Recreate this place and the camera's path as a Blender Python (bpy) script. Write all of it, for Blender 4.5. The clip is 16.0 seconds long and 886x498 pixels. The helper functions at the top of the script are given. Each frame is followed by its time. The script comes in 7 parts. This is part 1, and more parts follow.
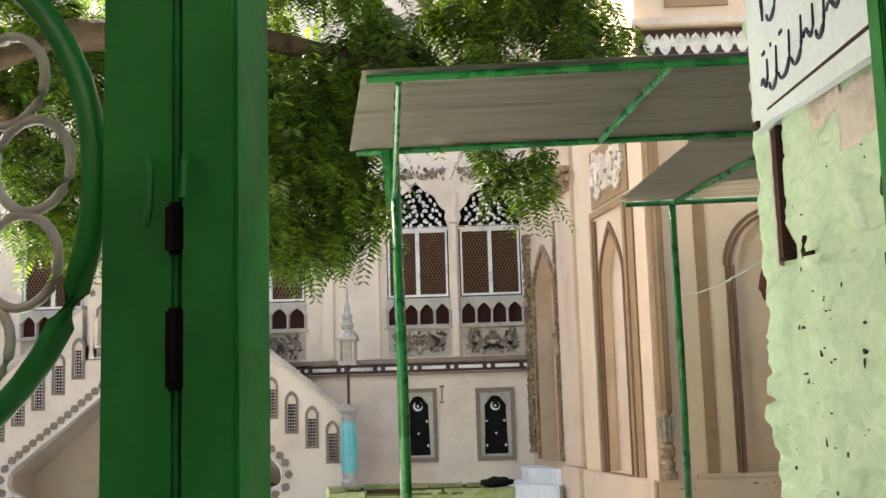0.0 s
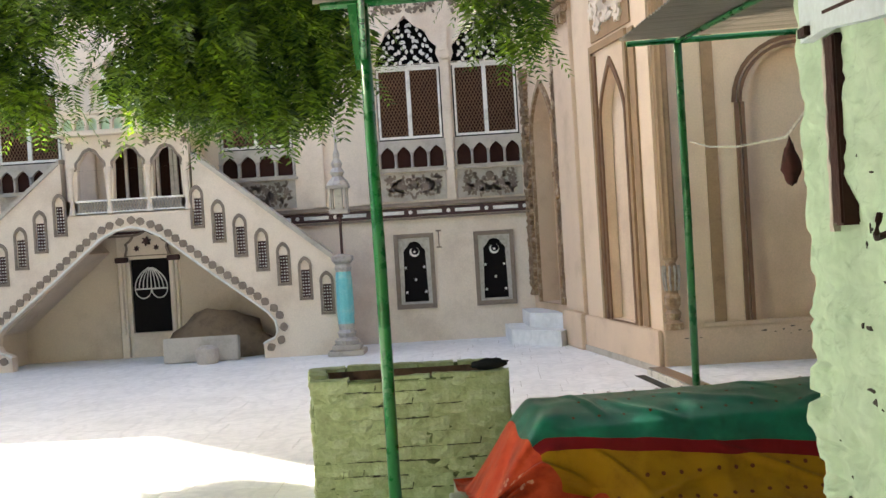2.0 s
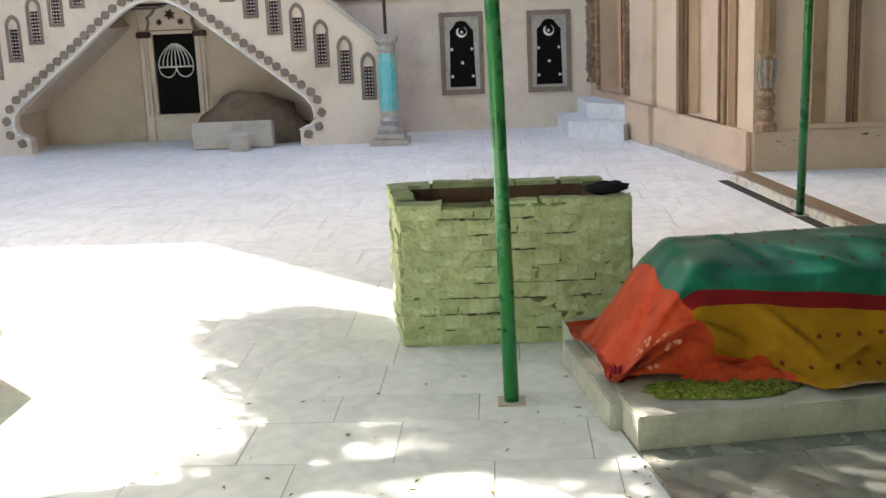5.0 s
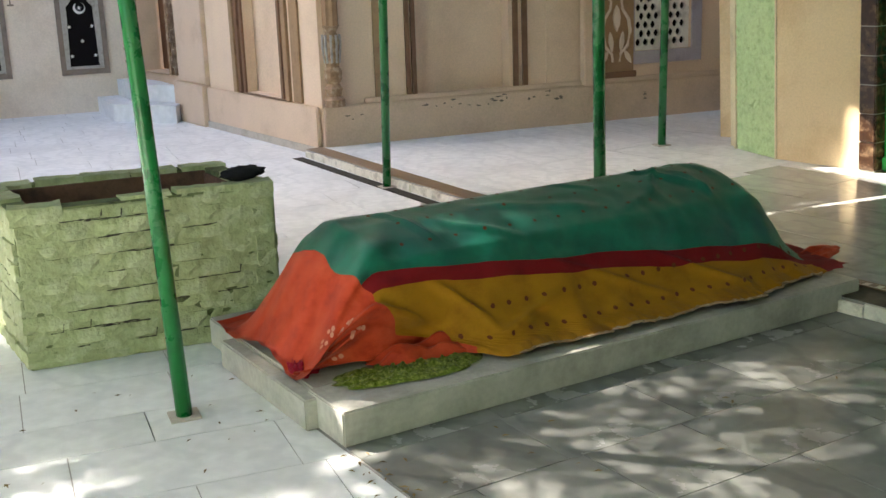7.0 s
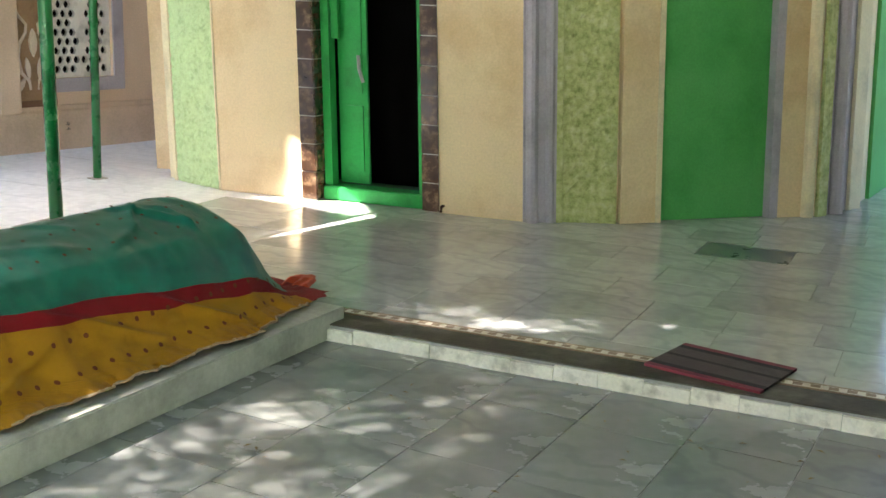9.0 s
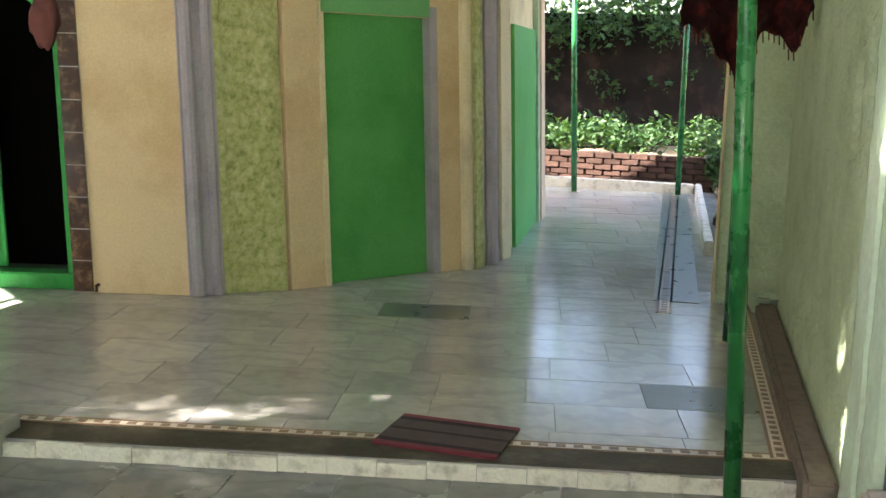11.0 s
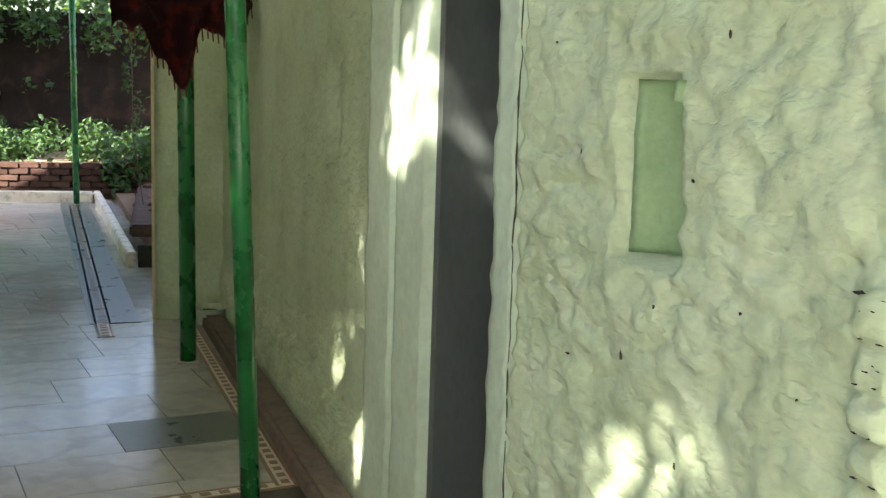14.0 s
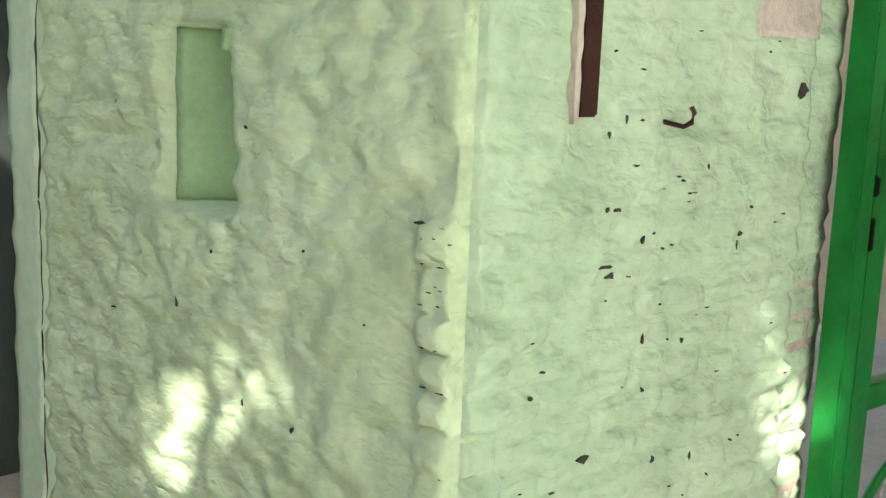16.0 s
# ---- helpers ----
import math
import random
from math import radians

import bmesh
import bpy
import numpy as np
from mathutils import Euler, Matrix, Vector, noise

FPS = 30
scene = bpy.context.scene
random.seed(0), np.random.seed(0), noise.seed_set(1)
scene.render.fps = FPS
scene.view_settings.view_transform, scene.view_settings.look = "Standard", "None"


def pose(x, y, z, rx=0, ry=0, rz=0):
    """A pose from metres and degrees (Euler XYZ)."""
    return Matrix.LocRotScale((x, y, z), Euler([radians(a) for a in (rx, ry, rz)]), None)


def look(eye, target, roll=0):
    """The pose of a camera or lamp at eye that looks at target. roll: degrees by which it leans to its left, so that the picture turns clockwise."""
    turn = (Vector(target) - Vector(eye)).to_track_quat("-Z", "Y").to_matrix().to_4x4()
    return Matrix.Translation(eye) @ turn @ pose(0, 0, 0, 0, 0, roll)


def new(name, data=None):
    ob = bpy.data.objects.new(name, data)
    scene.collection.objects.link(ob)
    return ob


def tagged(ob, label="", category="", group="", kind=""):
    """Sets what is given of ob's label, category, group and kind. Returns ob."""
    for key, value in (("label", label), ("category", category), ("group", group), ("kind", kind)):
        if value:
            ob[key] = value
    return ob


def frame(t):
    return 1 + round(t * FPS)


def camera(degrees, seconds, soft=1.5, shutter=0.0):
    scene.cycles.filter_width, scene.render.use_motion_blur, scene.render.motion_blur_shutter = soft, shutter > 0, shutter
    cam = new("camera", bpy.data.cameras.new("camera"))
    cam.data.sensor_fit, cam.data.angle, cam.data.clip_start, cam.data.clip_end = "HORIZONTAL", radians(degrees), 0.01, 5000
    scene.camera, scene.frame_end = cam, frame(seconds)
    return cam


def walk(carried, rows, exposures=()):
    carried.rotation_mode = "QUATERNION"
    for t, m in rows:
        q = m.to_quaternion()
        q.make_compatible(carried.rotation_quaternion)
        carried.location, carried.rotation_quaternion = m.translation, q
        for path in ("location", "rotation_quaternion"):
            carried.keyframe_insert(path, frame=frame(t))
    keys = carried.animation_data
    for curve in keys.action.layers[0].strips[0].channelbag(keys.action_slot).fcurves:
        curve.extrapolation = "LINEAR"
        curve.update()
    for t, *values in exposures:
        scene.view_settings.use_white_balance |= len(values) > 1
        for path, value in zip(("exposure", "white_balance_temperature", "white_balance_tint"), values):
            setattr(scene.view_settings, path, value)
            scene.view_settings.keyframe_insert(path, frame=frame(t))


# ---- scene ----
cam = camera(42.8, 16.0)
PATH = [
    (0, (0.462, -1.982, 1.248), (0.399, -0.003, 1.529), -1.7),
    (0.5, (0.513, -1.793, 1.408), (0.435, 0.2, 1.549), -1.7),
    (1, (0.521, -1.6, 1.467), (0.402, 0.395, 1.552), -2.1),
    (1.5, (0.524, -1.465, 1.576), (0.42, 0.533, 1.557), -2.8),
    (2, (0.579, -1.294, 1.585), (0.495, 0.704, 1.553), -3.5),
    (2.5, (0.655, -1.102, 1.7), (0.554, 0.891, 1.565), -3.9),
    (3, (0.645, -1.04, 1.74), (0.428, 0.943, 1.596), -4.9),
    (3.5, (0.601, -0.879, 1.688), (0.375, 1.097, 1.476), -3.5),
    (3.7, (0.553, -0.791, 1.677), (0.322, 1.175, 1.393), -3.2),
    (5.8, (-0.338, -0.092, 1.767), (-0.18, 1.849, 1.311), -2.0),
    (6, (-0.421, -0.096, 1.766), (-0.136, 1.828, 1.3), -2.9),
    (6.5, (-0.576, -0.023, 1.737), (-0.148, 1.87, 1.255), -3.4),
    (7, (-0.554, 0.188, 1.73), (0.159, 1.989, 1.232), -2.0),
    (7.5, (-0.548, 0.325, 1.726), (0.454, 1.988, 1.246), -0.9),
    (8, (-0.688, 0.471, 1.714), (0.53, 1.989, 1.253), -0.6),
    (8.5, (-0.757, 0.602, 1.693), (0.619, 1.98, 1.235), 0.3),
    (9, (-0.688, 0.721, 1.678), (0.859, 1.907, 1.232), 1.8),
    (9.2, (-0.657, 0.783, 1.683), (0.955, 1.896, 1.279), 1.2),
    (11.3, (-0.576, 1.339, 1.678), (1.335, 1.834, 1.354), 1.3),
    (11.5, (-0.534, 1.363, 1.69), (1.394, 1.791, 1.373), 0.8),
    (12, (-0.432, 1.42, 1.689), (1.524, 1.71, 1.388), 0.5),
    (12.5, (-0.366, 1.561, 1.69), (1.61, 1.649, 1.391), 1.1),
    (13, (-0.298, 1.717, 1.683), (1.677, 1.605, 1.389), 1.1),
    (13.5, (-0.207, 1.761, 1.667), (1.753, 1.488, 1.375), 1.7),
    (14, (-0.109, 1.732, 1.659), (1.81, 1.251, 1.365), 1.8),
    (14.5, (-0.091, 1.763, 1.668), (1.726, 0.988, 1.355), 2.2),
    (15, (-0.084, 1.827, 1.666), (1.641, 0.871, 1.33), 1.5),
    (15.5, (-0.076, 1.876, 1.656), (1.489, 0.681, 1.307), 2.0),
    (16, (-0.081, 1.909, 1.658), (1.398, 0.61, 1.305), 2.3),
]
walk(cam, [(t, look(e, g, r)) for t, e, g, r in PATH], exposures=[(0, 2.35, 7200, 12), (2, 2.15, 7000, 12), (3.5, 2.3, 6800, 12), (6.5, 2.0, 6600, 12), (7.5, 2.5, 6250, 12), (8, 2.5, 6100, 13), (9, 3.0, 6200, 14), (12.5, 2.6, 6900, 19), (14.5, 2.22, 6900, 14), (15.5, 1.88, 6850, 9), (16, 2.3, 6700, 9)])

# ---- world, sun and sky ----
SUN_H = Vector((-0.70, 0.714))          # the way towards the sun, on the ground
SUN_EL = 45
world = bpy.data.worlds.new("sky")
scene.world = world
world.use_nodes = True
wn = world.node_tree
sky = wn.nodes.new("ShaderNodeTexSky")
sky.sky_type = "NISHITA"
sky.sun_disc = False
sky.sun_elevation = radians(SUN_EL)
sky.sun_rotation = math.atan2(SUN_H.x, SUN_H.y) % (2 * math.pi)
sky.dust_density = 3.0
bg = wn.nodes["Background"]
bg.inputs["Strength"].default_value = 0.15
wn.links.new(sky.outputs["Color"], bg.inputs["Color"])
sl = bpy.data.lights.new("sun", "SUN")
sl.energy, sl.angle, sl.color = 6.0, radians(0.5), (1.0, 0.93, 0.82)
sun = new("sun", sl)
hv = SUN_H.normalized() * math.cos(radians(SUN_EL))
sun.matrix_world = look((hv.x * 60, hv.y * 60, 60 * math.sin(radians(SUN_EL))), (0, 0, 0))


# ---- materials ----


def mat(name, base, dark=None, rough=0.7, scale=3.0, fine=60.0, bump=0.15, metal=0.0, amount=0.5, light=None, spec=0.25, piece=0.0, stretch=None):
    """A surface whose colour wanders between base, dark and light at two scales, with fine relief."""
    m = bpy.data.materials.new(name)
    m.use_nodes = True
    nt = m.node_tree
    n, l = nt.nodes, nt.links
    p = n["Principled BSDF"]
    co = n.new("ShaderNodeTexCoord")
    src = co.outputs["Object"]
    if stretch:
        mp = n.new("ShaderNodeMapping")
        mp.inputs["Scale"].default_value = stretch
        l.new(src, mp.inputs["Vector"])
        src = mp.outputs["Vector"]
    big = n.new("ShaderNodeTexNoise")
    big.inputs["Scale"].default_value, big.inputs["Detail"].default_value, big.inputs["Roughness"].default_value = scale, 6, 0.62
    small = n.new("ShaderNodeTexNoise")
    small.inputs["Scale"].default_value, small.inputs["Detail"].default_value = fine, 4
    l.new(src, big.inputs["Vector"]), l.new(src, small.inputs["Vector"])
    ramp = n.new("ShaderNodeValToRGB")
    dark = dark or tuple(c * 0.72 for c in base)
    light = light or tuple(min(1, c * 1.08) for c in base)
    e = ramp.color_ramp.elements
    e[0].position, e[0].color = 0.5 - 0.28 * amount - 0.06, (*dark, 1)
    e[1].position, e[1].color = 0.5 + 0.3, (*light, 1)
    mid = e.new(0.5)
    mid.color = (*base, 1)
    l.new(big.outputs["Fac"], ramp.inputs["Fac"])
    mix = n.new("ShaderNodeMix")
    mix.data_type, mix.blend_type = "RGBA", "MULTIPLY"
    mix.inputs["Factor"].default_value = 0.35
    grey = n.new("ShaderNodeMapRange")
    grey.inputs["From Min"].default_value, grey.inputs["From Max"].default_value = 0.3, 0.7
    grey.inputs["To Min"].default_value, grey.inputs["To Max"].default_value = 0.72, 1.1
    l.new(small.outputs["Fac"], grey.inputs["Value"])
    l.new(ramp.outputs["Color"], mix.inputs["A"])
    l.new(grey.outputs["Result"], mix.inputs["B"])
    out = mix.outputs["Result"]
    if piece:
        info = n.new("ShaderNodeObjectInfo")
        rnd = n.new("ShaderNodeMapRange")
        rnd.inputs["To Min"].default_value, rnd.inputs["To Max"].default_value = 1 - piece, 1.0
        l.new(info.outputs["Random"], rnd.inputs["Value"])
        mul = n.new("ShaderNodeMix")
        mul.data_type, mul.blend_type = "RGBA", "MULTIPLY"
        mul.inputs["Factor"].default_value = 1
        l.new(out, mul.inputs["A"]), l.new(rnd.outputs["Result"], mul.inputs["B"])
        out = mul.outputs["Result"]
    l.new(out, p.inputs["Base Color"])
    p.inputs["Metallic"].default_value = metal
    p.inputs["Specular IOR Level"].default_value = spec
    rr = n.new("ShaderNodeMapRange")
    rr.inputs["To Min"].default_value, rr.inputs["To Max"].default_value = max(0.03, rough - 0.12), min(1, rough + 0.12)
    l.new(big.outputs["Fac"], rr.inputs["Value"]), l.new(rr.outputs["Result"], p.inputs["Roughness"])
    if bump:
        b = n.new("ShaderNodeBump")
        b.inputs["Strength"].default_value, b.inputs["Distance"].default_value = bump, 0.01
        add = n.new("ShaderNodeMath")
        add.operation = "MULTIPLY_ADD"
        l.new(big.outputs["Fac"], add.inputs[0])
        add.inputs[1].default_value = 1.5
        l.new(small.outputs["Fac"], add.inputs[2])
        l.new(add.outputs["Value"], b.inputs["Height"])
        l.new(b.outputs["Normal"], p.inputs["Normal"])
    return m


def marble(name, base, vein, rough=0.28, scale=2.5, piece=0.2):
    """Polished marble with grey veins, each slab a little different."""
    m = mat(name, base, dark=tuple(c * 0.88 for c in base), rough=rough, scale=1.6, fine=14, bump=0.02, spec=0.5)
    nt = m.node_tree
    n, l = nt.nodes, nt.links
    p = n["Principled BSDF"]
    src = p.inputs["Base Color"].links[0].from_socket
    co = n.new("ShaderNodeTexCoord")
    info = n.new("ShaderNodeObjectInfo")
    geo = n.new("ShaderNodeNewGeometry")
    off = n.new("ShaderNodeVectorMath")
    off.operation = "MULTIPLY_ADD"
    both = n.new("ShaderNodeMath")
    l.new(info.outputs["Random"], both.inputs[0]), l.new(geo.outputs["Random Per Island"], both.inputs[1])
    comb = n.new("ShaderNodeCombineXYZ")
    for k in range(3):
        l.new(both.outputs["Value"], comb.inputs[k])
    l.new(comb.outputs["Vector"], off.inputs[0])
    off.inputs[1].default_value = (7.3, 11.9, 5.1)
    l.new(co.outputs["Object"], off.inputs[2])
    w = n.new("ShaderNodeTexWave")
    w.inputs["Scale"].default_value, w.inputs["Distortion"].default_value = scale * 0.45, 16
    w.inputs["Detail"].default_value, w.inputs["Detail Scale"].default_value = 4, 1.4
    l.new(off.outputs["Vector"], w.inputs["Vector"])
    r = n.new("ShaderNodeValToRGB")
    r.color_ramp.elements[0].position, r.color_ramp.elements[0].color = 0.0, (1, 1, 1, 1)
    r.color_ramp.elements[1].position, r.color_ramp.elements[1].color = 0.34, (0, 0, 0, 1)
    l.new(w.outputs["Fac"], r.inputs["Fac"])
    f = n.new("ShaderNodeMath")
    f.operation = "MULTIPLY"
    f.inputs[1].default_value = 0.4
    l.new(r.outputs["Color"], f.inputs[0])
    mx = n.new("ShaderNodeMix")
    mx.data_type = "RGBA"
    l.new(f.outputs["Value"], mx.inputs["Factor"]), l.new(src, mx.inputs["A"])
    mx.inputs["B"].default_value = (*vein, 1)
    tone = n.new("ShaderNodeMapRange")
    tone.inputs["To Min"].default_value, tone.inputs["To Max"].default_value = 1 - piece, 1.0
    fr = n.new("ShaderNodeMath")
    fr.operation = "FRACT"
    sc = n.new("ShaderNodeMath")
    sc.operation = "MULTIPLY"
    sc.inputs[1].default_value = 3.7
    l.new(both.outputs["Value"], sc.inputs[0]), l.new(sc.outputs["Value"], fr.inputs[0])
    l.new(fr.outputs["Value"], tone.inputs["Value"])
    mu = n.new("ShaderNodeMix")
    mu.data_type, mu.blend_type = "RGBA", "MULTIPLY"
    mu.inputs["Factor"].default_value = 1
    l.new(mx.outputs["Result"], mu.inputs["A"]), l.new(tone.outputs["Result"], mu.inputs["B"])
    l.new(mu.outputs["Result"], p.inputs["Base Color"])
    return m


def leafy(name, base, pale, thin=0.45):
    m = bpy.data.materials.new(name)
    m.use_nodes = True
    n, l = m.node_tree.nodes, m.node_tree.links
    p = n["Principled BSDF"]
    geo = n.new("ShaderNodeNewGeometry")
    r = n.new("ShaderNodeValToRGB")
    r.color_ramp.elements[0].color, r.color_ramp.elements[1].color = (*base, 1), (*pale, 1)
    l.new(geo.outputs["Random Per Island"], r.inputs["Fac"])
    l.new(r.outputs["Color"], p.inputs["Base Color"])
    p.inputs["Roughness"].default_value = 0.55
    t = n.new("ShaderNodeBsdfTranslucent")
    bright = n.new("ShaderNodeMix")
    bright.data_type, bright.blend_type = "RGBA", "MULTIPLY"
    bright.inputs["Factor"].default_value = 1
    bright.inputs["B"].default_value = (2.2, 1.9, 0.6, 1)
    l.new(r.outputs["Color"], bright.inputs["A"]), l.new(bright.outputs["Result"], t.inputs["Color"])
    mx = n.new("ShaderNodeMixShader")
    mx.inputs["Fac"].default_value = thin
    l.new(p.outputs["BSDF"], mx.inputs[1]), l.new(t.outputs["BSDF"], mx.inputs[2])
    l.new(mx.outputs["Shader"], n["Material Output"].inputs["Surface"])
    return m


def limewash(name, base, dark, light):
    """Thick brushed limewash over rough masonry: colour as mat(), relief in ridges, wrinkles and grit."""
    m = mat(name, base, dark=dark, light=light, rough=0.85, scale=3.2, fine=40, amount=0.8, bump=0)
    n, l = m.node_tree.nodes, m.node_tree.links
    co = n.new("ShaderNodeTexCoord")
    mp = n.new("ShaderNodeMapping")
    mp.inputs["Scale"].default_value = (0.75, 1, 1.35)
    l.new(co.outputs["Object"], mp.inputs["Vector"])
    height = None
    for scale, share in ((7, 0.9), (17, 0.85), (38, 0.32)):
        t = n.new("ShaderNodeTexNoise")
        t.inputs["Scale"].default_value, t.inputs["Detail"].default_value, t.inputs["Distortion"].default_value = scale, 2, 0.4
        l.new(mp.outputs["Vector"], t.inputs["Vector"])
        ridge = n.new("ShaderNodeMath")
        ridge.operation = "SMOOTH_MIN"
        ridge.inputs[1].default_value, ridge.inputs[2].default_value = 0.55, 0.12
        l.new(t.outputs["Fac"], ridge.inputs[0])
        add = n.new("ShaderNodeMath")
        add.operation = "MULTIPLY_ADD"
        add.inputs[1].default_value = share
        l.new(ridge.outputs["Value"], add.inputs[0])
        if height:
            l.new(height, add.inputs[2])
        else:
            add.inputs[2].default_value = 0
        height = add.outputs["Value"]
    b = n.new("ShaderNodeBump")
    b.inputs["Strength"].default_value, b.inputs["Distance"].default_value = 0.7, 0.032
    l.new(height, b.inputs["Height"])
    l.new(b.outputs["Normal"], n["Principled BSDF"].inputs["Normal"])
    return m


M_CREAM = mat("cream_limewash", (0.76, 0.645, 0.535), dark=(0.64, 0.52, 0.42), rough=0.85, scale=1.2, amount=0.4)
# darker and blotchier than the open facade
M_CREAM_IN = mat("blotchy_beige_plaster", (0.60, 0.49, 0.38), dark=(0.36, 0.27, 0.19), rough=0.9, scale=1.1, amount=0.9)
M_PINK = mat("peach_wall_paint", (0.76, 0.585, 0.43), dark=(0.66, 0.49, 0.35), rough=0.8, scale=1.0, amount=0.4)
M_PINKD = mat("peach_plinth_paint", (0.69, 0.525, 0.385), dark=(0.52, 0.38, 0.27), rough=0.85, scale=1.6, amount=0.7)
M_PEEL = mat("peeled_grey_plaster", (0.20, 0.165, 0.135), dark=(0.09, 0.075, 0.06), rough=0.95, scale=14, amount=1.0, bump=0.4)
M_BROWN = mat("brown_trim_paint", (0.20, 0.11, 0.065), rough=0.6, scale=6)
M_TAN = mat("tan_trim_paint", (0.35, 0.225, 0.13), rough=0.7, scale=5)
M_GOLD = mat("old_gold_paint", (0.34, 0.22, 0.13), dark=(0.14, 0.085, 0.05), light=(0.66, 0.55, 0.42), rough=0.5, scale=16, amount=1.0, metal=0.1)
M_WHITE = mat("white_gloss_paint", (0.80, 0.77, 0.72), rough=0.5, scale=5, amount=0.3)
M_GREYT = mat("taupe_relief_paint", (0.25, 0.195, 0.155), rough=0.75, scale=8)
M_SHUTTER = mat("dark_maroon_shutter_wood", (0.045, 0.016, 0.012), rough=0.6, scale=6, spec=0.1)
# near-black colour stands in for the dark of unlit rooms
M_VOID = mat("unlit_room_black", (0.008, 0.007, 0.007), rough=0.95, bump=0, spec=0.0)
M_BLACK = mat("black_painted_panel", (0.008, 0.006, 0.006), rough=0.6, scale=8, spec=0.08)
M_SILVER = mat("silver_trim_paint", (0.45, 0.42, 0.39), dark=(0.22, 0.19, 0.17), rough=0.45, scale=18, amount=1.0, metal=0.3)
M_MAROON = mat("maroon_band_paint", (0.075, 0.038, 0.034), rough=0.7, scale=5)
M_TURQ = mat("turquoise_glazed_tile", (0.16, 0.52, 0.55), dark=(0.50, 0.62, 0.60), light=(0.10, 0.45, 0.52), rough=0.3, scale=7, amount=1.0)
M_MINT = mat("mint_green_paint", (0.55, 0.70, 0.55), rough=0.7, scale=5)
M_STONE = mat("weathered_stone", (0.50, 0.45, 0.39), dark=(0.32, 0.28, 0.24), rough=0.85, scale=5, amount=0.9, bump=0.4)
M_SOIL = mat("brown_rubble", (0.23, 0.165, 0.115), rough=0.95, scale=9, bump=0.7)
M_BOXG = mat("flaking_light_green_brick_paint", (0.40, 0.44, 0.245), dark=(0.24, 0.27, 0.135), light=(0.58, 0.61, 0.42), rough=0.8, scale=9, fine=45, amount=1.0, bump=0.8, piece=0.18)
M_JOINT = mat("dirty_green_mortar", (0.13, 0.155, 0.07), dark=(0.04, 0.045, 0.025), rough=0.95, scale=9, bump=0.6)
M_BRICKIN = mat("bare_brown_brick", (0.17, 0.095, 0.065), dark=(0.08, 0.05, 0.04), rough=0.9, scale=9, bump=0.5, piece=0.3)
M_GREENP = mat("green_gloss_enamel", (0.006, 0.17, 0.030), dark=(0.004, 0.11, 0.018), light=(0.012, 0.24, 0.05), rough=0.34, scale=5, fine=30, amount=0.6, bump=0.2, spec=0.4)
M_POLE = mat("green_pole_enamel", (0.009, 0.15, 0.036), dark=(0.005, 0.08, 0.02), rough=0.28, scale=7, fine=30, bump=0.06, spec=0.5)
M_SCROLL = mat("white_enamelled_iron", (0.44, 0.43, 0.41), rough=0.4, scale=9)
M_PISTA = limewash("pistachio_limewash", (0.53, 0.665, 0.44), (0.40, 0.51, 0.31), (0.62, 0.74, 0.54))
M_PISTA2 = mat("pale_green_limewash", (0.54, 0.69, 0.52), dark=(0.46, 0.56, 0.40), rough=0.85, scale=3, fine=30, amount=0.7, bump=0.25)
# mintier than the wall's wash, and darkened for the shade the pier stands in
M_PIER = limewash("shaded_mint_limewash", (0.455, 0.595, 0.425), (0.33, 0.44, 0.31), (0.55, 0.68, 0.52))
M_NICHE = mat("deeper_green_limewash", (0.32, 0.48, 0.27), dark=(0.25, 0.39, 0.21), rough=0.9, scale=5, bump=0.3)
M_HOLE = mat("dark_mortar_hole", (0.05, 0.045, 0.035), rough=0.95, scale=20, bump=0.3)
M_RUST = mat("rusted_dark_iron", (0.05, 0.020, 0.015), dark=(0.018, 0.010, 0.009), rough=0.75, scale=14, metal=0.2, bump=0.4)
M_OLDPL = mat("bare_cement_plaster", (0.55, 0.49, 0.44), dark=(0.20, 0.14, 0.11), rough=0.9, scale=11, amount=1.0, bump=0.5)
M_SLATE = mat("dark_slate_jamb", (0.085, 0.105, 0.10), dark=(0.045, 0.05, 0.05), rough=0.55, scale=4, amount=0.9, stretch=(1, 1, 0.4))
M_SLAB = mat("grey_veined_door_slab", (0.30, 0.30, 0.28), dark=(0.10, 0.11, 0.10), rough=0.6, scale=5, amount=1.0, stretch=(1, 1, 0.5))
M_YEL = mat("warm_yellow_wall_paint", (0.80, 0.63, 0.38), dark=(0.60, 0.40, 0.19), rough=0.7, scale=1.1, amount=0.7, bump=0.08)
M_EDGE = mat("grimy_dark_edging_stone", (0.075, 0.068, 0.05), dark=(0.03, 0.027, 0.02), light=(0.16, 0.15, 0.12), rough=0.6, scale=7, amount=1.0, bump=0.3)
M_PALEG = mat("pale_green_panel_paint", (0.17, 0.50, 0.19), dark=(0.12, 0.42, 0.14), rough=0.55, scale=1.2, amount=0.5, bump=0.05)
M_YELP = mat("pale_cream_paint", (0.80, 0.70, 0.46), rough=0.7, scale=1.5, amount=0.4)
M_LILAC = mat("lilac_grey_pilaster_paint", (0.45, 0.41, 0.46), rough=0.6, scale=2, amount=0.4)
M_SPK = mat("lime_speckled_texture_paint", (0.50, 0.53, 0.22), dark=(0.16, 0.20, 0.05), light=(0.70, 0.72, 0.42), rough=0.85, scale=17, fine=40, amount=0.9, bump=0.8)
M_SPK2 = mat("mint_speckled_texture_paint", (0.54, 0.70, 0.36), dark=(0.30, 0.46, 0.18), rough=0.85, scale=16, fine=40, amount=0.9, bump=0.8)
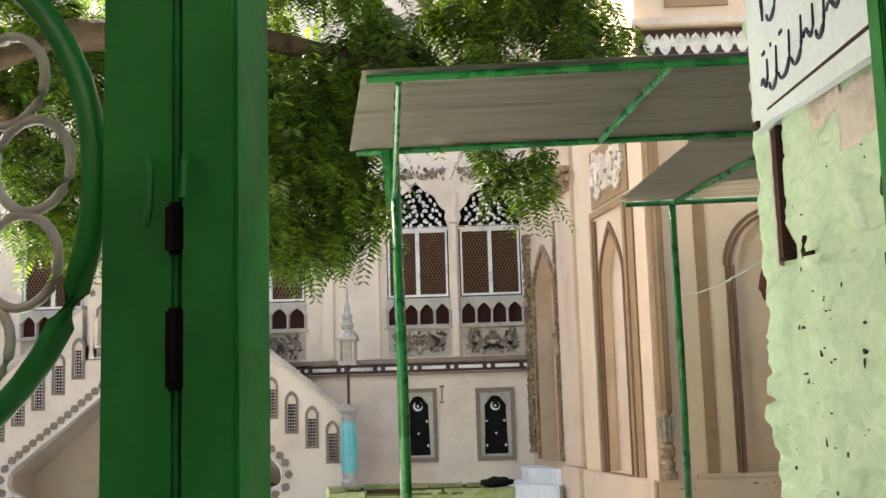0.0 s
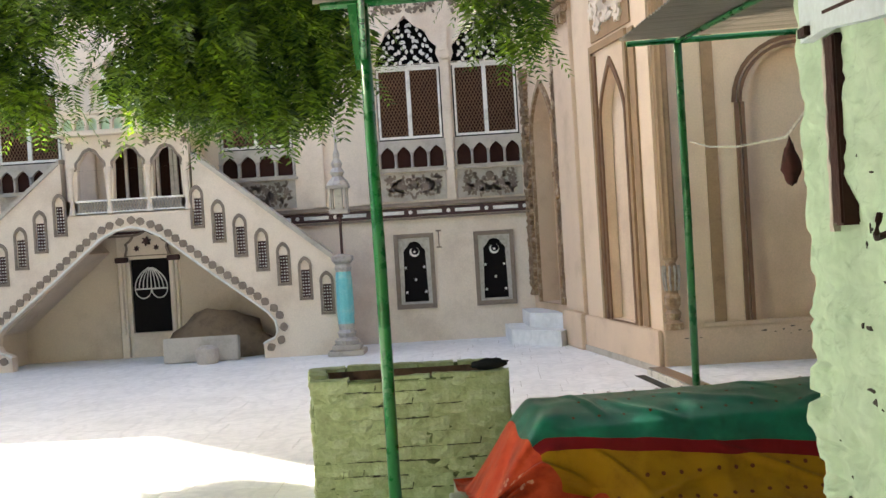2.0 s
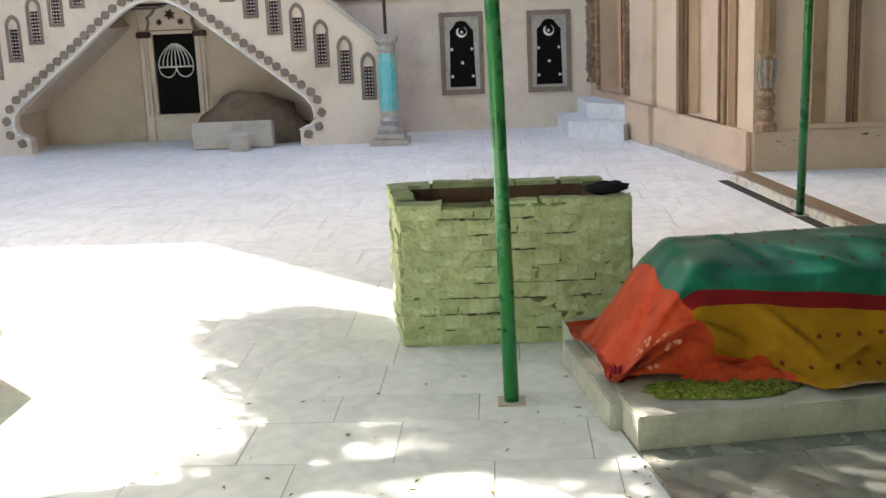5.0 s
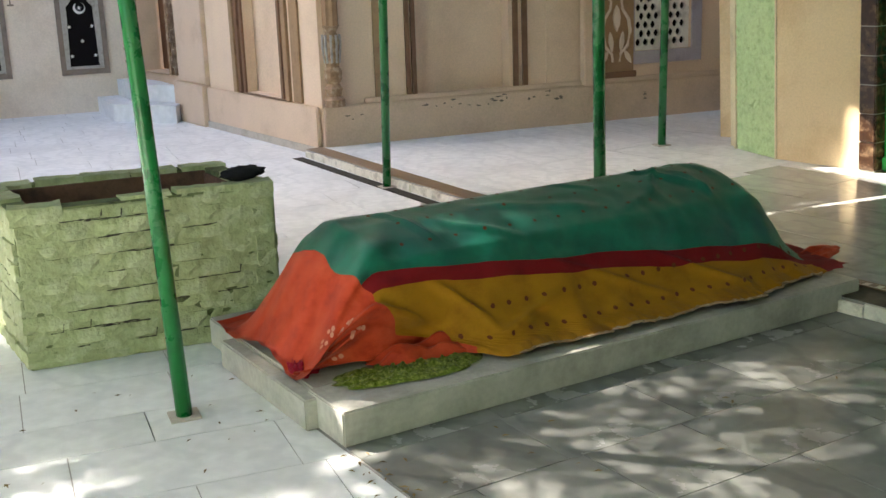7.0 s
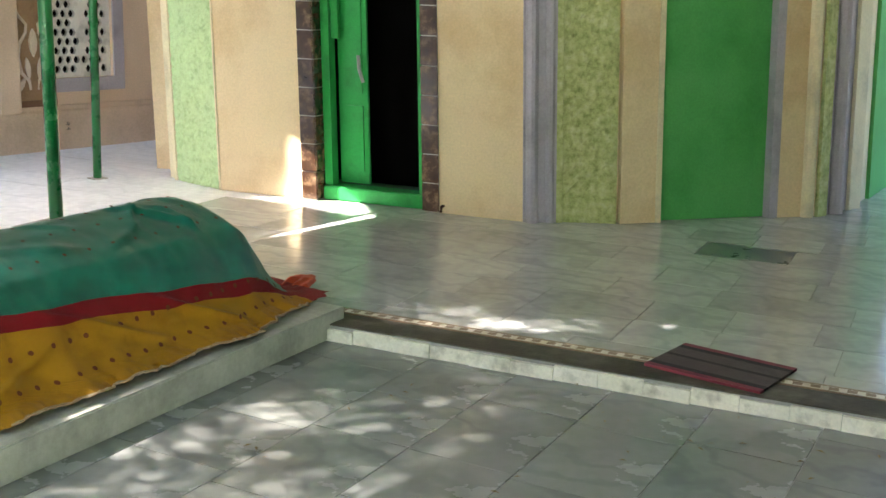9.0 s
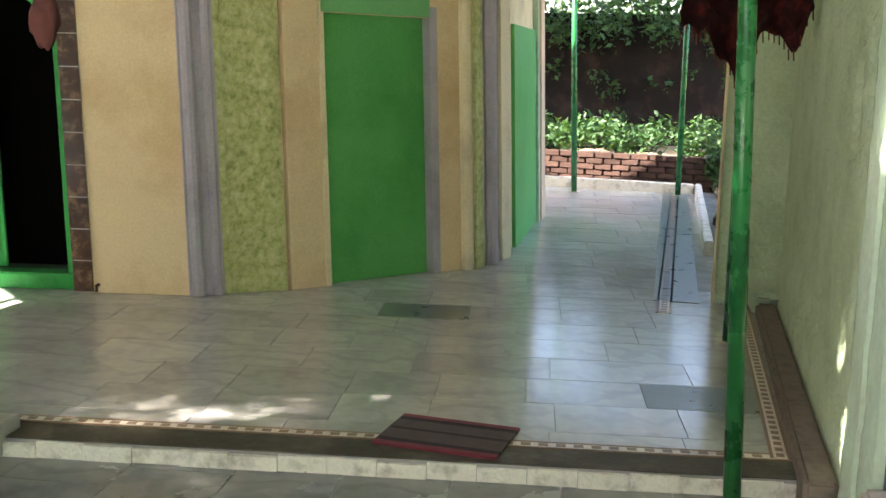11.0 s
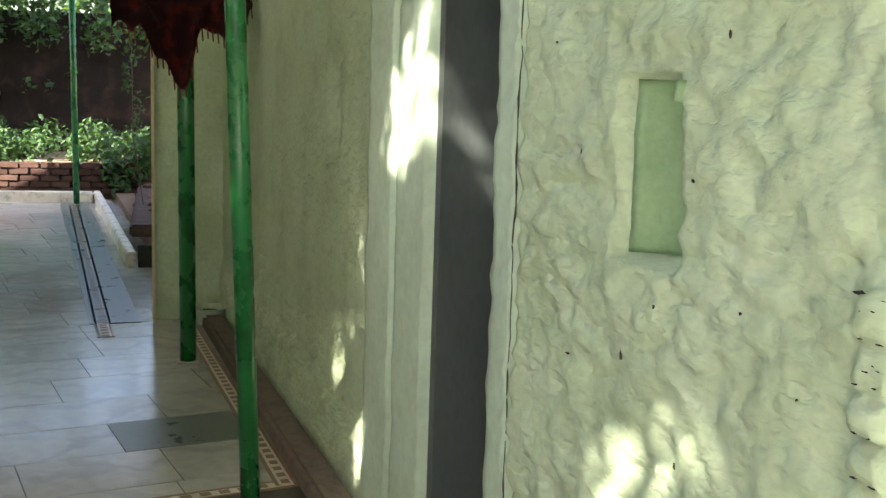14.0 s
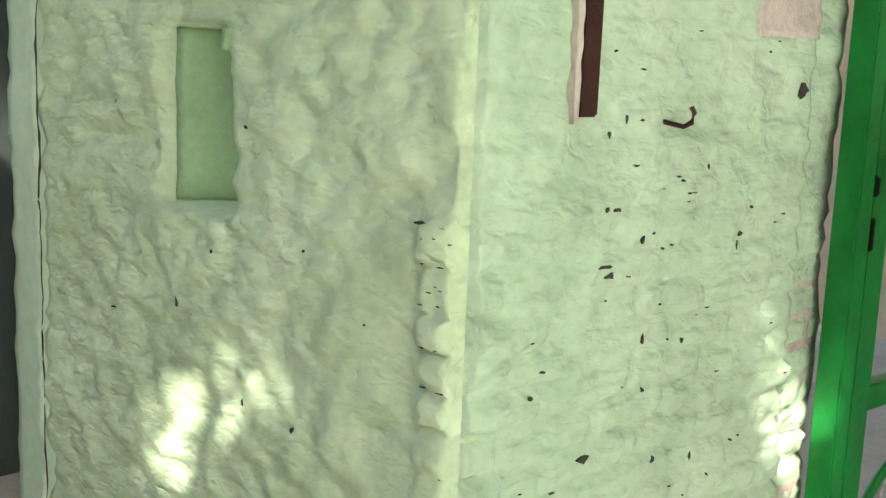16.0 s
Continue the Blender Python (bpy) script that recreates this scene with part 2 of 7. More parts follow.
M_PANELG = mat("bright_green_panel_paint", (0.10, 0.42, 0.11), dark=(0.06, 0.32, 0.07), light=(0.15, 0.48, 0.15), rough=0.55, scale=1.2, amount=0.5, bump=0.05)
M_DOORG = mat("bright_green_door_enamel", (0.03, 0.34, 0.07), dark=(0.015, 0.22, 0.04), rough=0.35, scale=4)
M_TILE = mat("brown_marbled_glazed_tile", (0.075, 0.035, 0.018), dark=(0.018, 0.010, 0.007), light=(0.42, 0.27, 0.15), rough=0.22, scale=14, amount=1.0, bump=0.03, piece=0.35, spec=0.5)
M_GROUT = mat("white_grout", (0.55, 0.5, 0.44), rough=0.9)
M_MARB = marble("white_marble_paving", (0.80, 0.81, 0.81), (0.60, 0.62, 0.63), rough=0.5, piece=0.05)
# grey marble, darkened further for the tree and canopy shade over it
M_MARB2 = marble("shade_darkened_grey_paving", (0.26, 0.265, 0.245), (0.12, 0.13, 0.125), rough=0.25, piece=0.2)
M_MARB3 = marble("polished_terrace_marble", (0.55, 0.555, 0.52), (0.34, 0.36, 0.35), rough=0.18, piece=0.2)
M_MARBG = mat("dark_green_marble", (0.16, 0.20, 0.18), dark=(0.09, 0.12, 0.11), rough=0.3, scale=6, amount=1.0, bump=0.02, spec=0.5)
M_BED = mat("grey_paving_joint", (0.36, 0.35, 0.33), rough=0.95, scale=4)
M_INLAY = mat("brown_marble_inlay", (0.24, 0.16, 0.10), rough=0.35, scale=9, bump=0.02)
M_INLAYW = mat("cream_marble_inlay", (0.70, 0.64, 0.54), rough=0.35, scale=9, bump=0.02)
M_KERB = mat("chipped_whitewashed_kerb", (0.80, 0.76, 0.66), dark=(0.22, 0.19, 0.14), rough=0.85, scale=9, amount=0.9, bump=0.5)
M_PLAT = mat("weathered_plinth_marble", (0.43, 0.42, 0.37), dark=(0.22, 0.21, 0.175), light=(0.55, 0.54, 0.49), rough=0.6, scale=4.5, fine=38, amount=0.9, bump=0.35)
M_TIN = mat("corrugated_grey_sheet", (0.33, 0.31, 0.27), dark=(0.22, 0.20, 0.17), rough=0.5, scale=2, metal=0.35, stretch=(0.3, 4, 1))
M_BARK = mat("neem_bark", (0.10, 0.07, 0.05), dark=(0.05, 0.035, 0.025), rough=0.95, scale=6, bump=0.9, stretch=(1, 1, 0.25))
M_LEAF = leafy("neem_leaves", (0.010, 0.036, 0.006), (0.115, 0.215, 0.024), thin=0.4)
M_LEAF2 = leafy("garden_leaves", (0.016, 0.055, 0.017), (0.052, 0.125, 0.036), thin=0.3)
M_DRYLEAF = mat("dry_fallen_leaves", (0.20, 0.14, 0.05), dark=(0.07, 0.05, 0.03), rough=0.8, scale=30)
M_EARTH = mat("dusty_earth", (0.26, 0.21, 0.15), dark=(0.16, 0.12, 0.08), rough=0.95, scale=0.8, amount=0.8, bump=0.5)
M_OLDBR = mat("old_red_brick", (0.09, 0.052, 0.04), dark=(0.04, 0.027, 0.023), light=(0.16, 0.105, 0.08), rough=0.9, scale=6, amount=1.0, bump=0.5, piece=0.35)
# near-black brick: the garden's deep shade is put into the base colour
M_DARKW = mat("shade_darkened_brick_wall", (0.013, 0.010, 0.008), dark=(0.005, 0.005, 0.004), light=(0.06, 0.036, 0.027), rough=0.95, scale=2.6, amount=1.0, bump=0.8)
M_BLACKC = mat("black_cloth", (0.012, 0.012, 0.014), rough=0.95, scale=20)
M_ROPE = mat("pale_twisted_rope", (0.55, 0.50, 0.44), rough=0.9, scale=60)
M_BAG = mat("maroon_bag_cloth", (0.07, 0.022, 0.018), dark=(0.025, 0.012, 0.012), rough=0.85, scale=12)
M_SIGN = mat("pale_blue_painted_signboard", (0.62, 0.70, 0.74), dark=(0.50, 0.60, 0.64), rough=0.6, scale=3)
M_INK = mat("navy_sign_paint", (0.04, 0.05, 0.09), rough=0.6, scale=30)
M_WOOD = mat("brown_door_wood", (0.17, 0.075, 0.035), dark=(0.09, 0.04, 0.02), rough=0.5, scale=5, stretch=(1, 1, 0.2))


def cloth(name, base, dark, scale=6, sheen=0.05, rough=0.75, light=None):
    m = mat(name, base, dark=dark, rough=rough, scale=scale, fine=220, bump=0.25, amount=0.7, light=light, spec=0.12)
    m.node_tree.nodes["Principled BSDF"].inputs["Sheen Weight"].default_value = sheen
    return m


M_CG = cloth("emerald_green_satin", (0.0008, 0.120, 0.076), (0.0008, 0.068, 0.044), rough=0.33, light=(0.002, 0.21, 0.135))
M_CG.node_tree.nodes["Principled BSDF"].inputs["Specular IOR Level"].default_value = 0.45
M_CR = cloth("crimson_border_cloth", (0.20, 0.008, 0.012), (0.13, 0.005, 0.008))
M_CY = cloth("mustard_yellow_cloth", (0.36, 0.17, 0.008), (0.24, 0.105, 0.006))
M_CO = cloth("orange_red_cloth", (0.50, 0.055, 0.02), (0.27, 0.018, 0.010), scale=9, rough=0.5, light=(0.62, 0.10, 0.045))
M_CD = cloth("sequined_red_cloth", (0.32, 0.01, 0.03), (0.15, 0.005, 0.015), scale=30)
# pale flecks in the colour stand in for the tinsel's sparkle
M_CL = cloth("lime_tinsel_cloth", (0.12, 0.17, 0.015), (0.02, 0.035, 0.004), scale=60, rough=0.3, light=(0.6, 0.62, 0.2))
M_DOT = cloth("dark_red_printed_dot", (0.15, 0.04, 0.014), (0.11, 0.03, 0.012))
M_FLOWER = cloth("pale_pink_printed_flower", (0.65, 0.28, 0.2), (0.5, 0.2, 0.15))
M_SHAWL = cloth("maroon_patterned_shawl", (0.05, 0.012, 0.012), (0.018, 0.008, 0.008), scale=12, light=(0.26, 0.04, 0.03))
M_MAT = cloth("grey_brown_prayer_mat", (0.085, 0.066, 0.06), (0.05, 0.038, 0.035), scale=9)
M_MATP = cloth("pink_mat_stripe", (0.20, 0.04, 0.055), (0.11, 0.025, 0.035), scale=9)
M_MATD = cloth("black_mat_stripe", (0.03, 0.02, 0.022), (0.02, 0.012, 0.015), scale=9)

# ---- building helpers ----


def frame_at(px, py, rx, ry, z=0.0):
    """A wall's own axes: x to the viewer's right along the wall, y into it, z up."""
    k = math.hypot(rx, ry)
    rx, ry = rx / k, ry / k
    return Matrix(((rx, -ry, 0, px), (ry, rx, 0, py), (0, 0, 1, z), (0, 0, 0, 1)))


def thing(name, label, category, m=None, kind="", group=""):
    ob = new(name)
    ob.empty_display_size = 0.1
    if m is not None:
        ob.matrix_world = m
    return tagged(ob, label, category, group, kind)


def part(name, bm, material, parent, label="", smooth=False, kind=""):
    me = bpy.data.meshes.new(name)
    bmesh.ops.recalc_face_normals(bm, faces=bm.faces)
    bm.to_mesh(me)
    bm.free()
    me.materials.append(material)
    if smooth:
        for f in me.polygons:
            f.use_smooth = True
    ob = new(name, me)
    ob.parent = parent
    return tagged(ob, label, kind=kind)


def solo(name, bm, material, label, category, m=None, kind="", group="", smooth=False):
    ob = part(name, bm, material, None, label, smooth)
    if m is not None:
        ob.matrix_world = m
    return tagged(ob, "", category, group, kind)


def again(name, ob, parent, m):
    o = new(name, ob.data)
    o.parent = parent
    o.matrix_local = m
    return o


def box(x0, x1, y0, y1, z0, z1, bm=None, bev=0.0):
    bm = bm or bmesh.new()
    b = bmesh.new() if bev else bm
    v = [b.verts.new(p) for p in ((x0, y0, z0), (x1, y0, z0), (x1, y1, z0), (x0, y1, z0), (x0, y0, z1), (x1, y0, z1), (x1, y1, z1), (x0, y1, z1))]
    for f in ((3, 2, 1, 0), (4, 5, 6, 7), (0, 1, 5, 4), (1, 2, 6, 5), (2, 3, 7, 6), (3, 0, 4, 7)):
        b.faces.new([v[i] for i in f])
    if bev:
        bmesh.ops.bevel(b, geom=b.edges[:], offset=bev, segments=2, affect="EDGES")
        join(bm, b)
    return bm


def join(bm, other, m=None):
    at = {}
    for v in other.verts:
        at[v] = bm.verts.new(m @ v.co if m else v.co)
    for f in other.faces:
        bm.faces.new([at[v] for v in f.verts])
    other.free()
    return bm


def prism(poly, y0, y1, bm=None):
    """A polygon in (x, z), from y0 to y1."""
    bm = bm or bmesh.new()
    a = [bm.verts.new((x, y0, z)) for x, z in poly]
    b = [bm.verts.new((x, y1, z)) for x, z in poly]
    bm.faces.new(a)
    bm.faces.new(b[::-1])
    for i in range(len(poly)):
        j = (i + 1) % len(poly)
        bm.faces.new((a[i], b[i], b[j], a[j]))
    return bm


def flat_prism(poly, z0, z1, bm=None):
    """A polygon in (x, y), from z0 to z1."""
    bm = bm or bmesh.new()
    a = [bm.verts.new((x, y, z0)) for x, y in poly]
    b = [bm.verts.new((x, y, z1)) for x, y in poly]
    bm.faces.new(a[::-1])
    bm.faces.new(b)
    for i in range(len(poly)):
        j = (i + 1) % len(poly)
        bm.faces.new((a[i], a[j], b[j], b[i]))
    return bm


def plate(outer, holes, y0, y1):
    """A slab in (x, z) with openings right through it, from y0 (front) to y1."""
    bm = bmesh.new()
    rings = []
    for ring in (outer, *holes):
        vs = [bm.verts.new((x, y0, z)) for x, z in ring]
        rings.append(vs)
        for i, v in enumerate(vs):
            bm.edges.new((v, vs[(i + 1) % len(vs)]))
    bmesh.ops.triangle_fill(bm, edges=bm.edges[:], use_beauty=True)
    front = bm.faces[:]
    twin = {v: bm.verts.new((v.co.x, y1, v.co.z)) for v in bm.verts[:]}
    for f in front:
        bm.faces.new([twin[v] for v in reversed(f.verts)])
    for vs in rings:
        for i, v in enumerate(vs):
            w = vs[(i + 1) % len(vs)]
            bm.faces.new((v, w, twin[w], twin[v]))
    return bm


def rect(x0, x1, z0, z1):
    return [(x0, z0), (x1, z0), (x1, z1), (x0, z1)]


def arch(x0, x1, z0, zs, zt, n=10, point=0.35, lobes=0):
    """An opening with a pointed or cusped head: foot z0, springing zs, top zt."""
    c, r = (x0 + x1) / 2, (x1 - x0) / 2
    pts = [(x0, z0), (x1, z0)]
    for i in range(2 * n + 1):
        a = math.pi * i / (2 * n)
        s = math.sin(a)
        k = abs(math.cos(a))
        h = s * (1 - point) + (1 - k) * point
        x = c + r * math.cos(a)
        z = zs + (zt - zs) * h
        if lobes:
            d = 1 - 0.10 * abs(math.cos(lobes * a))
            x = c + r * math.cos(a) * d
            z = zs + (zt - zs) * h * d
        pts.append((x, z))
    return pts


def lathe(profile, n=16, x=0, y=0, bm=None, flute=0.0):
    """A turned shape from (radius, z) pairs."""
    bm = bm or bmesh.new()
    rings = []
    for r, z in profile:
        rings.append([bm.verts.new((x + r * (1 - flute * (i % 2)) * math.cos(2 * math.pi * i / n), y + r * (1 - flute * (i % 2)) * math.sin(2 * math.pi * i / n), z)) for i in range(n)])
    for a, b in zip(rings, rings[1:]):
        for i in range(n):
            bm.faces.new((a[i], a[(i + 1) % n], b[(i + 1) % n], b[i]))
    bm.faces.new(rings[0][::-1])
    bm.faces.new(rings[-1])
    return bm


def tube(points, r, n=8, bm=None, closed=False):
    bm = bm or bmesh.new()
    pts = [Vector(p) for p in points]
    rings = []
    for i, p in enumerate(pts):
        if closed:
            d = pts[(i + 1) % len(pts)] - pts[i - 1]
        else:
            d = pts[min(i + 1, len(pts) - 1)] - pts[max(i - 1, 0)]
        d.normalize()
        up = Vector((0, 0, 1)) if abs(d.z) < 0.9 else Vector((1, 0, 0))
        a = d.cross(up).normalized()
        b = d.cross(a)
        rr = r[i] if isinstance(r, (list, tuple)) else r
        rings.append([bm.verts.new(p + a * rr * math.cos(2 * math.pi * k / n) + b * rr * math.sin(2 * math.pi * k / n)) for k in range(n)])
    for i in range(len(rings) if closed else len(rings) - 1):
        a, b = rings[i], rings[(i + 1) % len(rings)]
        for k in range(n):
            bm.faces.new((a[k], a[(k + 1) % n], b[(k + 1) % n], b[k]))
    if not closed:
        bm.faces.new(rings[0][::-1])
        bm.faces.new(rings[-1])
    return bm


def petal(bm, cx, cz, length, width, angle, y0, y1):
    """A flat leaf or petal in (x, z), pointing along angle."""
    pts = []
    for u, w in ((0, 0), (0.25, 0.36), (0.55, 0.5), (0.85, 0.28), (1, 0), (0.85, -0.28), (0.55, -0.5), (0.25, -0.36)):
        a, b = u * length, w * width
        pts.append((cx + a * math.cos(angle) - b * math.sin(angle), cz + a * math.sin(angle) + b * math.cos(angle)))
    return prism(pts, y0, y1, bm)


def disc(bm, cx, cz, r, y0, y1, n=10):
    return prism([(cx + r * math.cos(2 * math.pi * i / n), cz + r * math.sin(2 * math.pi * i / n)) for i in range(n)], y0, y1, bm)


def rosette(bm, cx, cz, r, y0, y1, n=6):
    for i in range(n):
        petal(bm, cx, cz, r, r * 0.5, 2 * math.pi * i / n + 0.3, y0, y1)
    return bm


def relief(x0, x1, z0, z1, y0, y1, n, seed, leaf=0.05):
    """Carved leaf and flower scrollwork, mirrored about the middle."""
    rng = random.Random(seed)
    bm = bmesh.new()
    c = (x0 + x1) / 2
    for i in range(n):
        x, z = rng.uniform(x0 + leaf, c), rng.uniform(z0 + leaf * 0.6, z1 - leaf * 0.6)
        a = rng.uniform(0, 6.28)
        for s in (1, -1):
            xx = x if s > 0 else 2 * c - x
            aa = a if s > 0 else math.pi - a
            petal(bm, xx, z, leaf, leaf * 0.55, aa, y0, y1)
    k = max(2, int((x1 - x0) / 0.16))
    for i in range(k):
        rosette(bm, x0 + (i + 0.5) * (x1 - x0) / k, (z0 + z1) / 2 + rng.uniform(-0.25, 0.25) * (z1 - z0), leaf * 0.9, y0 - 0.006, y1, 5)
    return bm


def grid_wall(u0, u1, z0, z1, du, depth, height):
    """A front sheet with relief height(u, z) towards the viewer, closed at the back."""
    nu, nz = max(2, int((u1 - u0) / du)), max(2, int((z1 - z0) / du))
    bm = bmesh.new()
    vs = [[bm.verts.new((u0 + (u1 - u0) * i / nu, -height(u0 + (u1 - u0) * i / nu, z0 + (z1 - z0) * j / nz), z0 + (z1 - z0) * j / nz)) for i in range(nu + 1)] for j in range(nz + 1)]
    for j in range(nz):
        for i in range(nu):
            bm.faces.new((vs[j][i], vs[j][i + 1], vs[j + 1][i + 1], vs[j + 1][i]))
    rim = [vs[0][i] for i in range(nu + 1)] + [vs[j][nu] for j in range(1, nz + 1)] + [vs[nz][i] for i in range(nu - 1, -1, -1)] + [vs[j][0] for j in range(nz - 1, 0, -1)]
    back = [bm.verts.new((v.co.x, depth, v.co.z)) for v in rim]
    for i in range(len(rim)):
        j = (i + 1) % len(rim)
        bm.faces.new((rim[i], back[i], back[j], rim[j]))
    bm.faces.new(back)
    return bm

# ---- ground and floors ----
ground = solo("ground", flat_prism([(-400, -400), (400, -400), (400, 400), (-400, 400)], -0.6, -0.06), M_EARTH, "dusty brown earth around the courtyard", "ground", kind="structure")
COURT = [(-9.5, -6), (4.6, -6), (4.6, 15.5), (-9.5, 15.5)]
court = thing("pavement", "white marble slab paving of the open courtyard", "paving", kind="structure")
part("paving_bed", flat_prism(COURT, -0.058, -0.005), M_BED, court)
TERRACE = [(2.1, 10.2), (2.55, 7.0), (3.95, 1.05), (4.2, 0.6), (14.5, 1.2), (14.6, 4.8), (14.6, 10.2)]
terrace = thing("floor", "polished grey marble terrace floor with inlaid borders", "floor", kind="structure")
part("floor_bed", flat_prism(TERRACE, -0.05, 0.072), M_BED, terrace)

# ---- the arcaded house behind the courtyard ----
FY = 15.09
north = thing("wall_north", "cream two-storey facade with arched lattice windows and black crescent panels", "facade", kind="structure")
WINS = [(-6.58, -5.62), (-3.28, -2.2), (-0.95, 0.0), (0.16, 1.1)]
holes = []
for a, b in WINS:
    holes.append(arch(a, b, 2.52, 4.15, 4.72, lobes=0, point=0.5))
holes += [arch(-4.95, -4.25, 3.66, 4.25, 4.62, point=0.5), rect(-4.92, -3.52, 2.12, 3.14)]
holes += [rect(-4.72, -4.14, 0.36, 1.44)]
holes += [rect(-0.79, -0.27, 0.51, 1.54), rect(0.37, 0.89, 0.505, 1.52)]
part("facade_wall", plate(rect(-11, 2.2, 0, 9.2), holes, FY, FY + 0.35), M_CREAM, north)
part("inner_wall", box(-11, 2.2, FY + 0.9, FY + 1.1, 0, 9.2), M_VOID, north, "black sheet standing in for the unlit rooms")
part("roof_slab", box(-11.2, 2.4, FY - 0.25, FY + 5, 9.2, 9.45), M_CREAM, north)
# unseen blocks, added with heights set by the shadow edges they cast
part("upper_storey", box(-9.2, -3.6, FY + 0.0, FY + 5, 9.455, 12.75), M_CREAM, north)
part("upper_parapet", box(-3.595, 2.2, FY + 0.0, FY + 0.3, 9.455, 10.6), M_CREAM, north)
bm = box(-11, 1.16, FY - 0.035, FY - 0.002, 1.815, 1.945)
part("string_course", bm, M_MAROON, north, "maroon painted band")
bm = box(-11, 1.16, FY - 0.06, FY - 0.002, 1.96, 2.02)
box(-11, 1.16, FY - 0.045, FY - 0.002, 1.775, 1.805, bm)
part("string_moulding", bm, M_GREYT, north)
for i in range(22):
    x = -10.9 + i * 0.55
    if x + 0.4 < 1.16:
        part("band_bar", box(x, x + 0.36, FY - 0.042, FY - 0.036, 1.855, 1.905), M_WHITE, north)
        bm = disc(bmesh.new(), x + 0.455, 1.88, 0.03, FY - 0.043, FY - 0.036)
        part("band_dot", bm, M_WHITE, north)
for x in (-7.05, -5.2, -3.6, -1.85, -1.15, 0.08, 1.22):
    w = 0.055 if x == 0.08 else 0.09
    bm = box(x - w, x + w, FY - 0.07, FY - 0.002, 2.03, 4.05, bev=0.012)
    box(x - w * 1.5, x + w * 1.5, FY - 0.11, FY - 0.002, 4.06, 4.16, bm, 0.02)
    box(x - w * 1.2, x + w * 1.2, FY - 0.08, FY - 0.002, 4.165, 4.55, bm, 0.02)
    part("pilaster", bm, M_CREAM, north)


def arched_window(a, b, seed):
    """A tall window: carved panel, little arcade, two lattice leaves in white frames, pierced arch head."""
    w = thing("window_1", "dark lattice window in white frame under a pierced white arch head", "window", kind="structure")
    c = (a + b) / 2
    part("window_back", box(a - 0.02, b + 0.02, FY + 0.16, FY + 0.2, 2.5, 4.75), M_VOID, w)
    part("carved_panel", relief(a + 0.03, b - 0.03, 2.07, 2.44, FY - 0.03, FY - 0.003, 70, seed, 0.075), M_GREYT, w, "grey carved leaf relief")
    part("panel_ground", box(a, b, FY - 0.012, FY - 0.002, 2.05, 2.46), M_STONE, w)
    k = 4
    small = []
    for i in range(k):
        u0 = a + (b - a) * (i + 0.08) / k
        u1 = a + (b - a) * (i + 0.92) / k
        small.append(arch(u0, u1, 2.53, 2.72, 2.84, n=5, point=0.5))
    part("little_arcade", plate(rect(a - 0.02, b + 0.02, 2.5, 2.93), small, FY - 0.01, FY + 0.05), M_STONE, w, "carved arcade of small arches")
    for i in range(5):
        x = a + (b - a) * i / k
        part("baluster", lathe([(0.028, 2.53), (0.016, 2.56), (0.02, 2.66), (0.014, 2.7), (0.03, 2.74)], 8, x, FY - 0.03), M_SILVER, w)
    part("arcade_shutter", box(a, b, FY + 0.06, FY + 0.08, 2.5, 2.93), M_SHUTTER, w)
    part("sill", box(a - 0.05, b + 0.05, FY - 0.07, FY - 0.012, 2.465, 2.5, bev=0.008), M_STONE, w)
    for s, (u0, u1) in enumerate(((a + 0.02, c), (c, b - 0.02))):
        fr = plate(rect(u0, u1, 2.95, 3.97), [rect(u0 + 0.03, u1 - 0.03, 2.985, 3.935)], FY + 0.01, FY + 0.05)
        f = part("window_frame", fr, M_WHITE, w, "white painted frame")
        bm = bmesh.new()
        n = 13
        for i in range(-n, n):
            for d in (1, -1):
                x = u0 + 0.03 + (u1 - u0 - 0.06) * i / n * 1.6 + (0 if d > 0 else 0.3)
                pts = []
                for z in (2.985, 3.935):
                    pts.append((x + d * (z - 2.985) * 0.55, z))
                (xa, za), (xb, zb) = pts
                lo, hi = u0 + 0.03, u1 - 0.03
                t0, t1 = sorted(((lo - xa) / (xb - xa), (hi - xa) / (xb - xa)))
                t0, t1 = max(0, t0), min(1, t1)
                if t1 - t0 > 0.02:
                    p = Vector((xa + (xb - xa) * t0, FY + 0.035 + 0.008 * d, za + (zb - za) * t0))
                    q = Vector((xa + (xb - xa) * t1, FY + 0.035 + 0.008 * d, za + (zb - za) * t1))
                    tube([p, q], 0.007, 4, bm)
        part("lattice", bm, M_BROWN, f, "dark maroon diagonal lattice")
        part("shutter", box(u0, u1, FY + 0.075, FY + 0.09, 2.95, 3.97), M_SHUTTER, w)
    # pierced head with pale leaves
    bm = bmesh.new()
    rng = random.Random(seed)
    for j in range(8):
        z = 4.02 + j * 0.078
        half = (b - a) / 2 * (1 - max(0, (z - 4.12) / 0.62) ** 1.6) - 0.05
        m = max(1, int(half * 2 / 0.085))
        for i in range(m):
            x = c - half + (i + 0.5) * 2 * half / m
            petal(bm, x, z, 0.075, 0.048, math.pi / 2 + (x - c) * 2.2 + rng.uniform(-0.6, 0.6) + (1.2 if (i + j) % 2 else -1.2) * 0.5, FY + 0.04, FY + 0.055)
    part("tracery", bm, M_WHITE, w, "white leaf-shaped tracery")
    part("head_rail", box(a, b, FY + 0.01, FY + 0.06, 3.975, 4.01), M_WHITE, w)
    ring = plate(arch(a - 0.05, b + 0.05, 4.02, 4.16, 4.80, point=0.5), [arch(a + 0.001, b - 0.001, 4.021, 4.15, 4.725, point=0.5, lobes=5)], FY - 0.035, FY - 0.003)
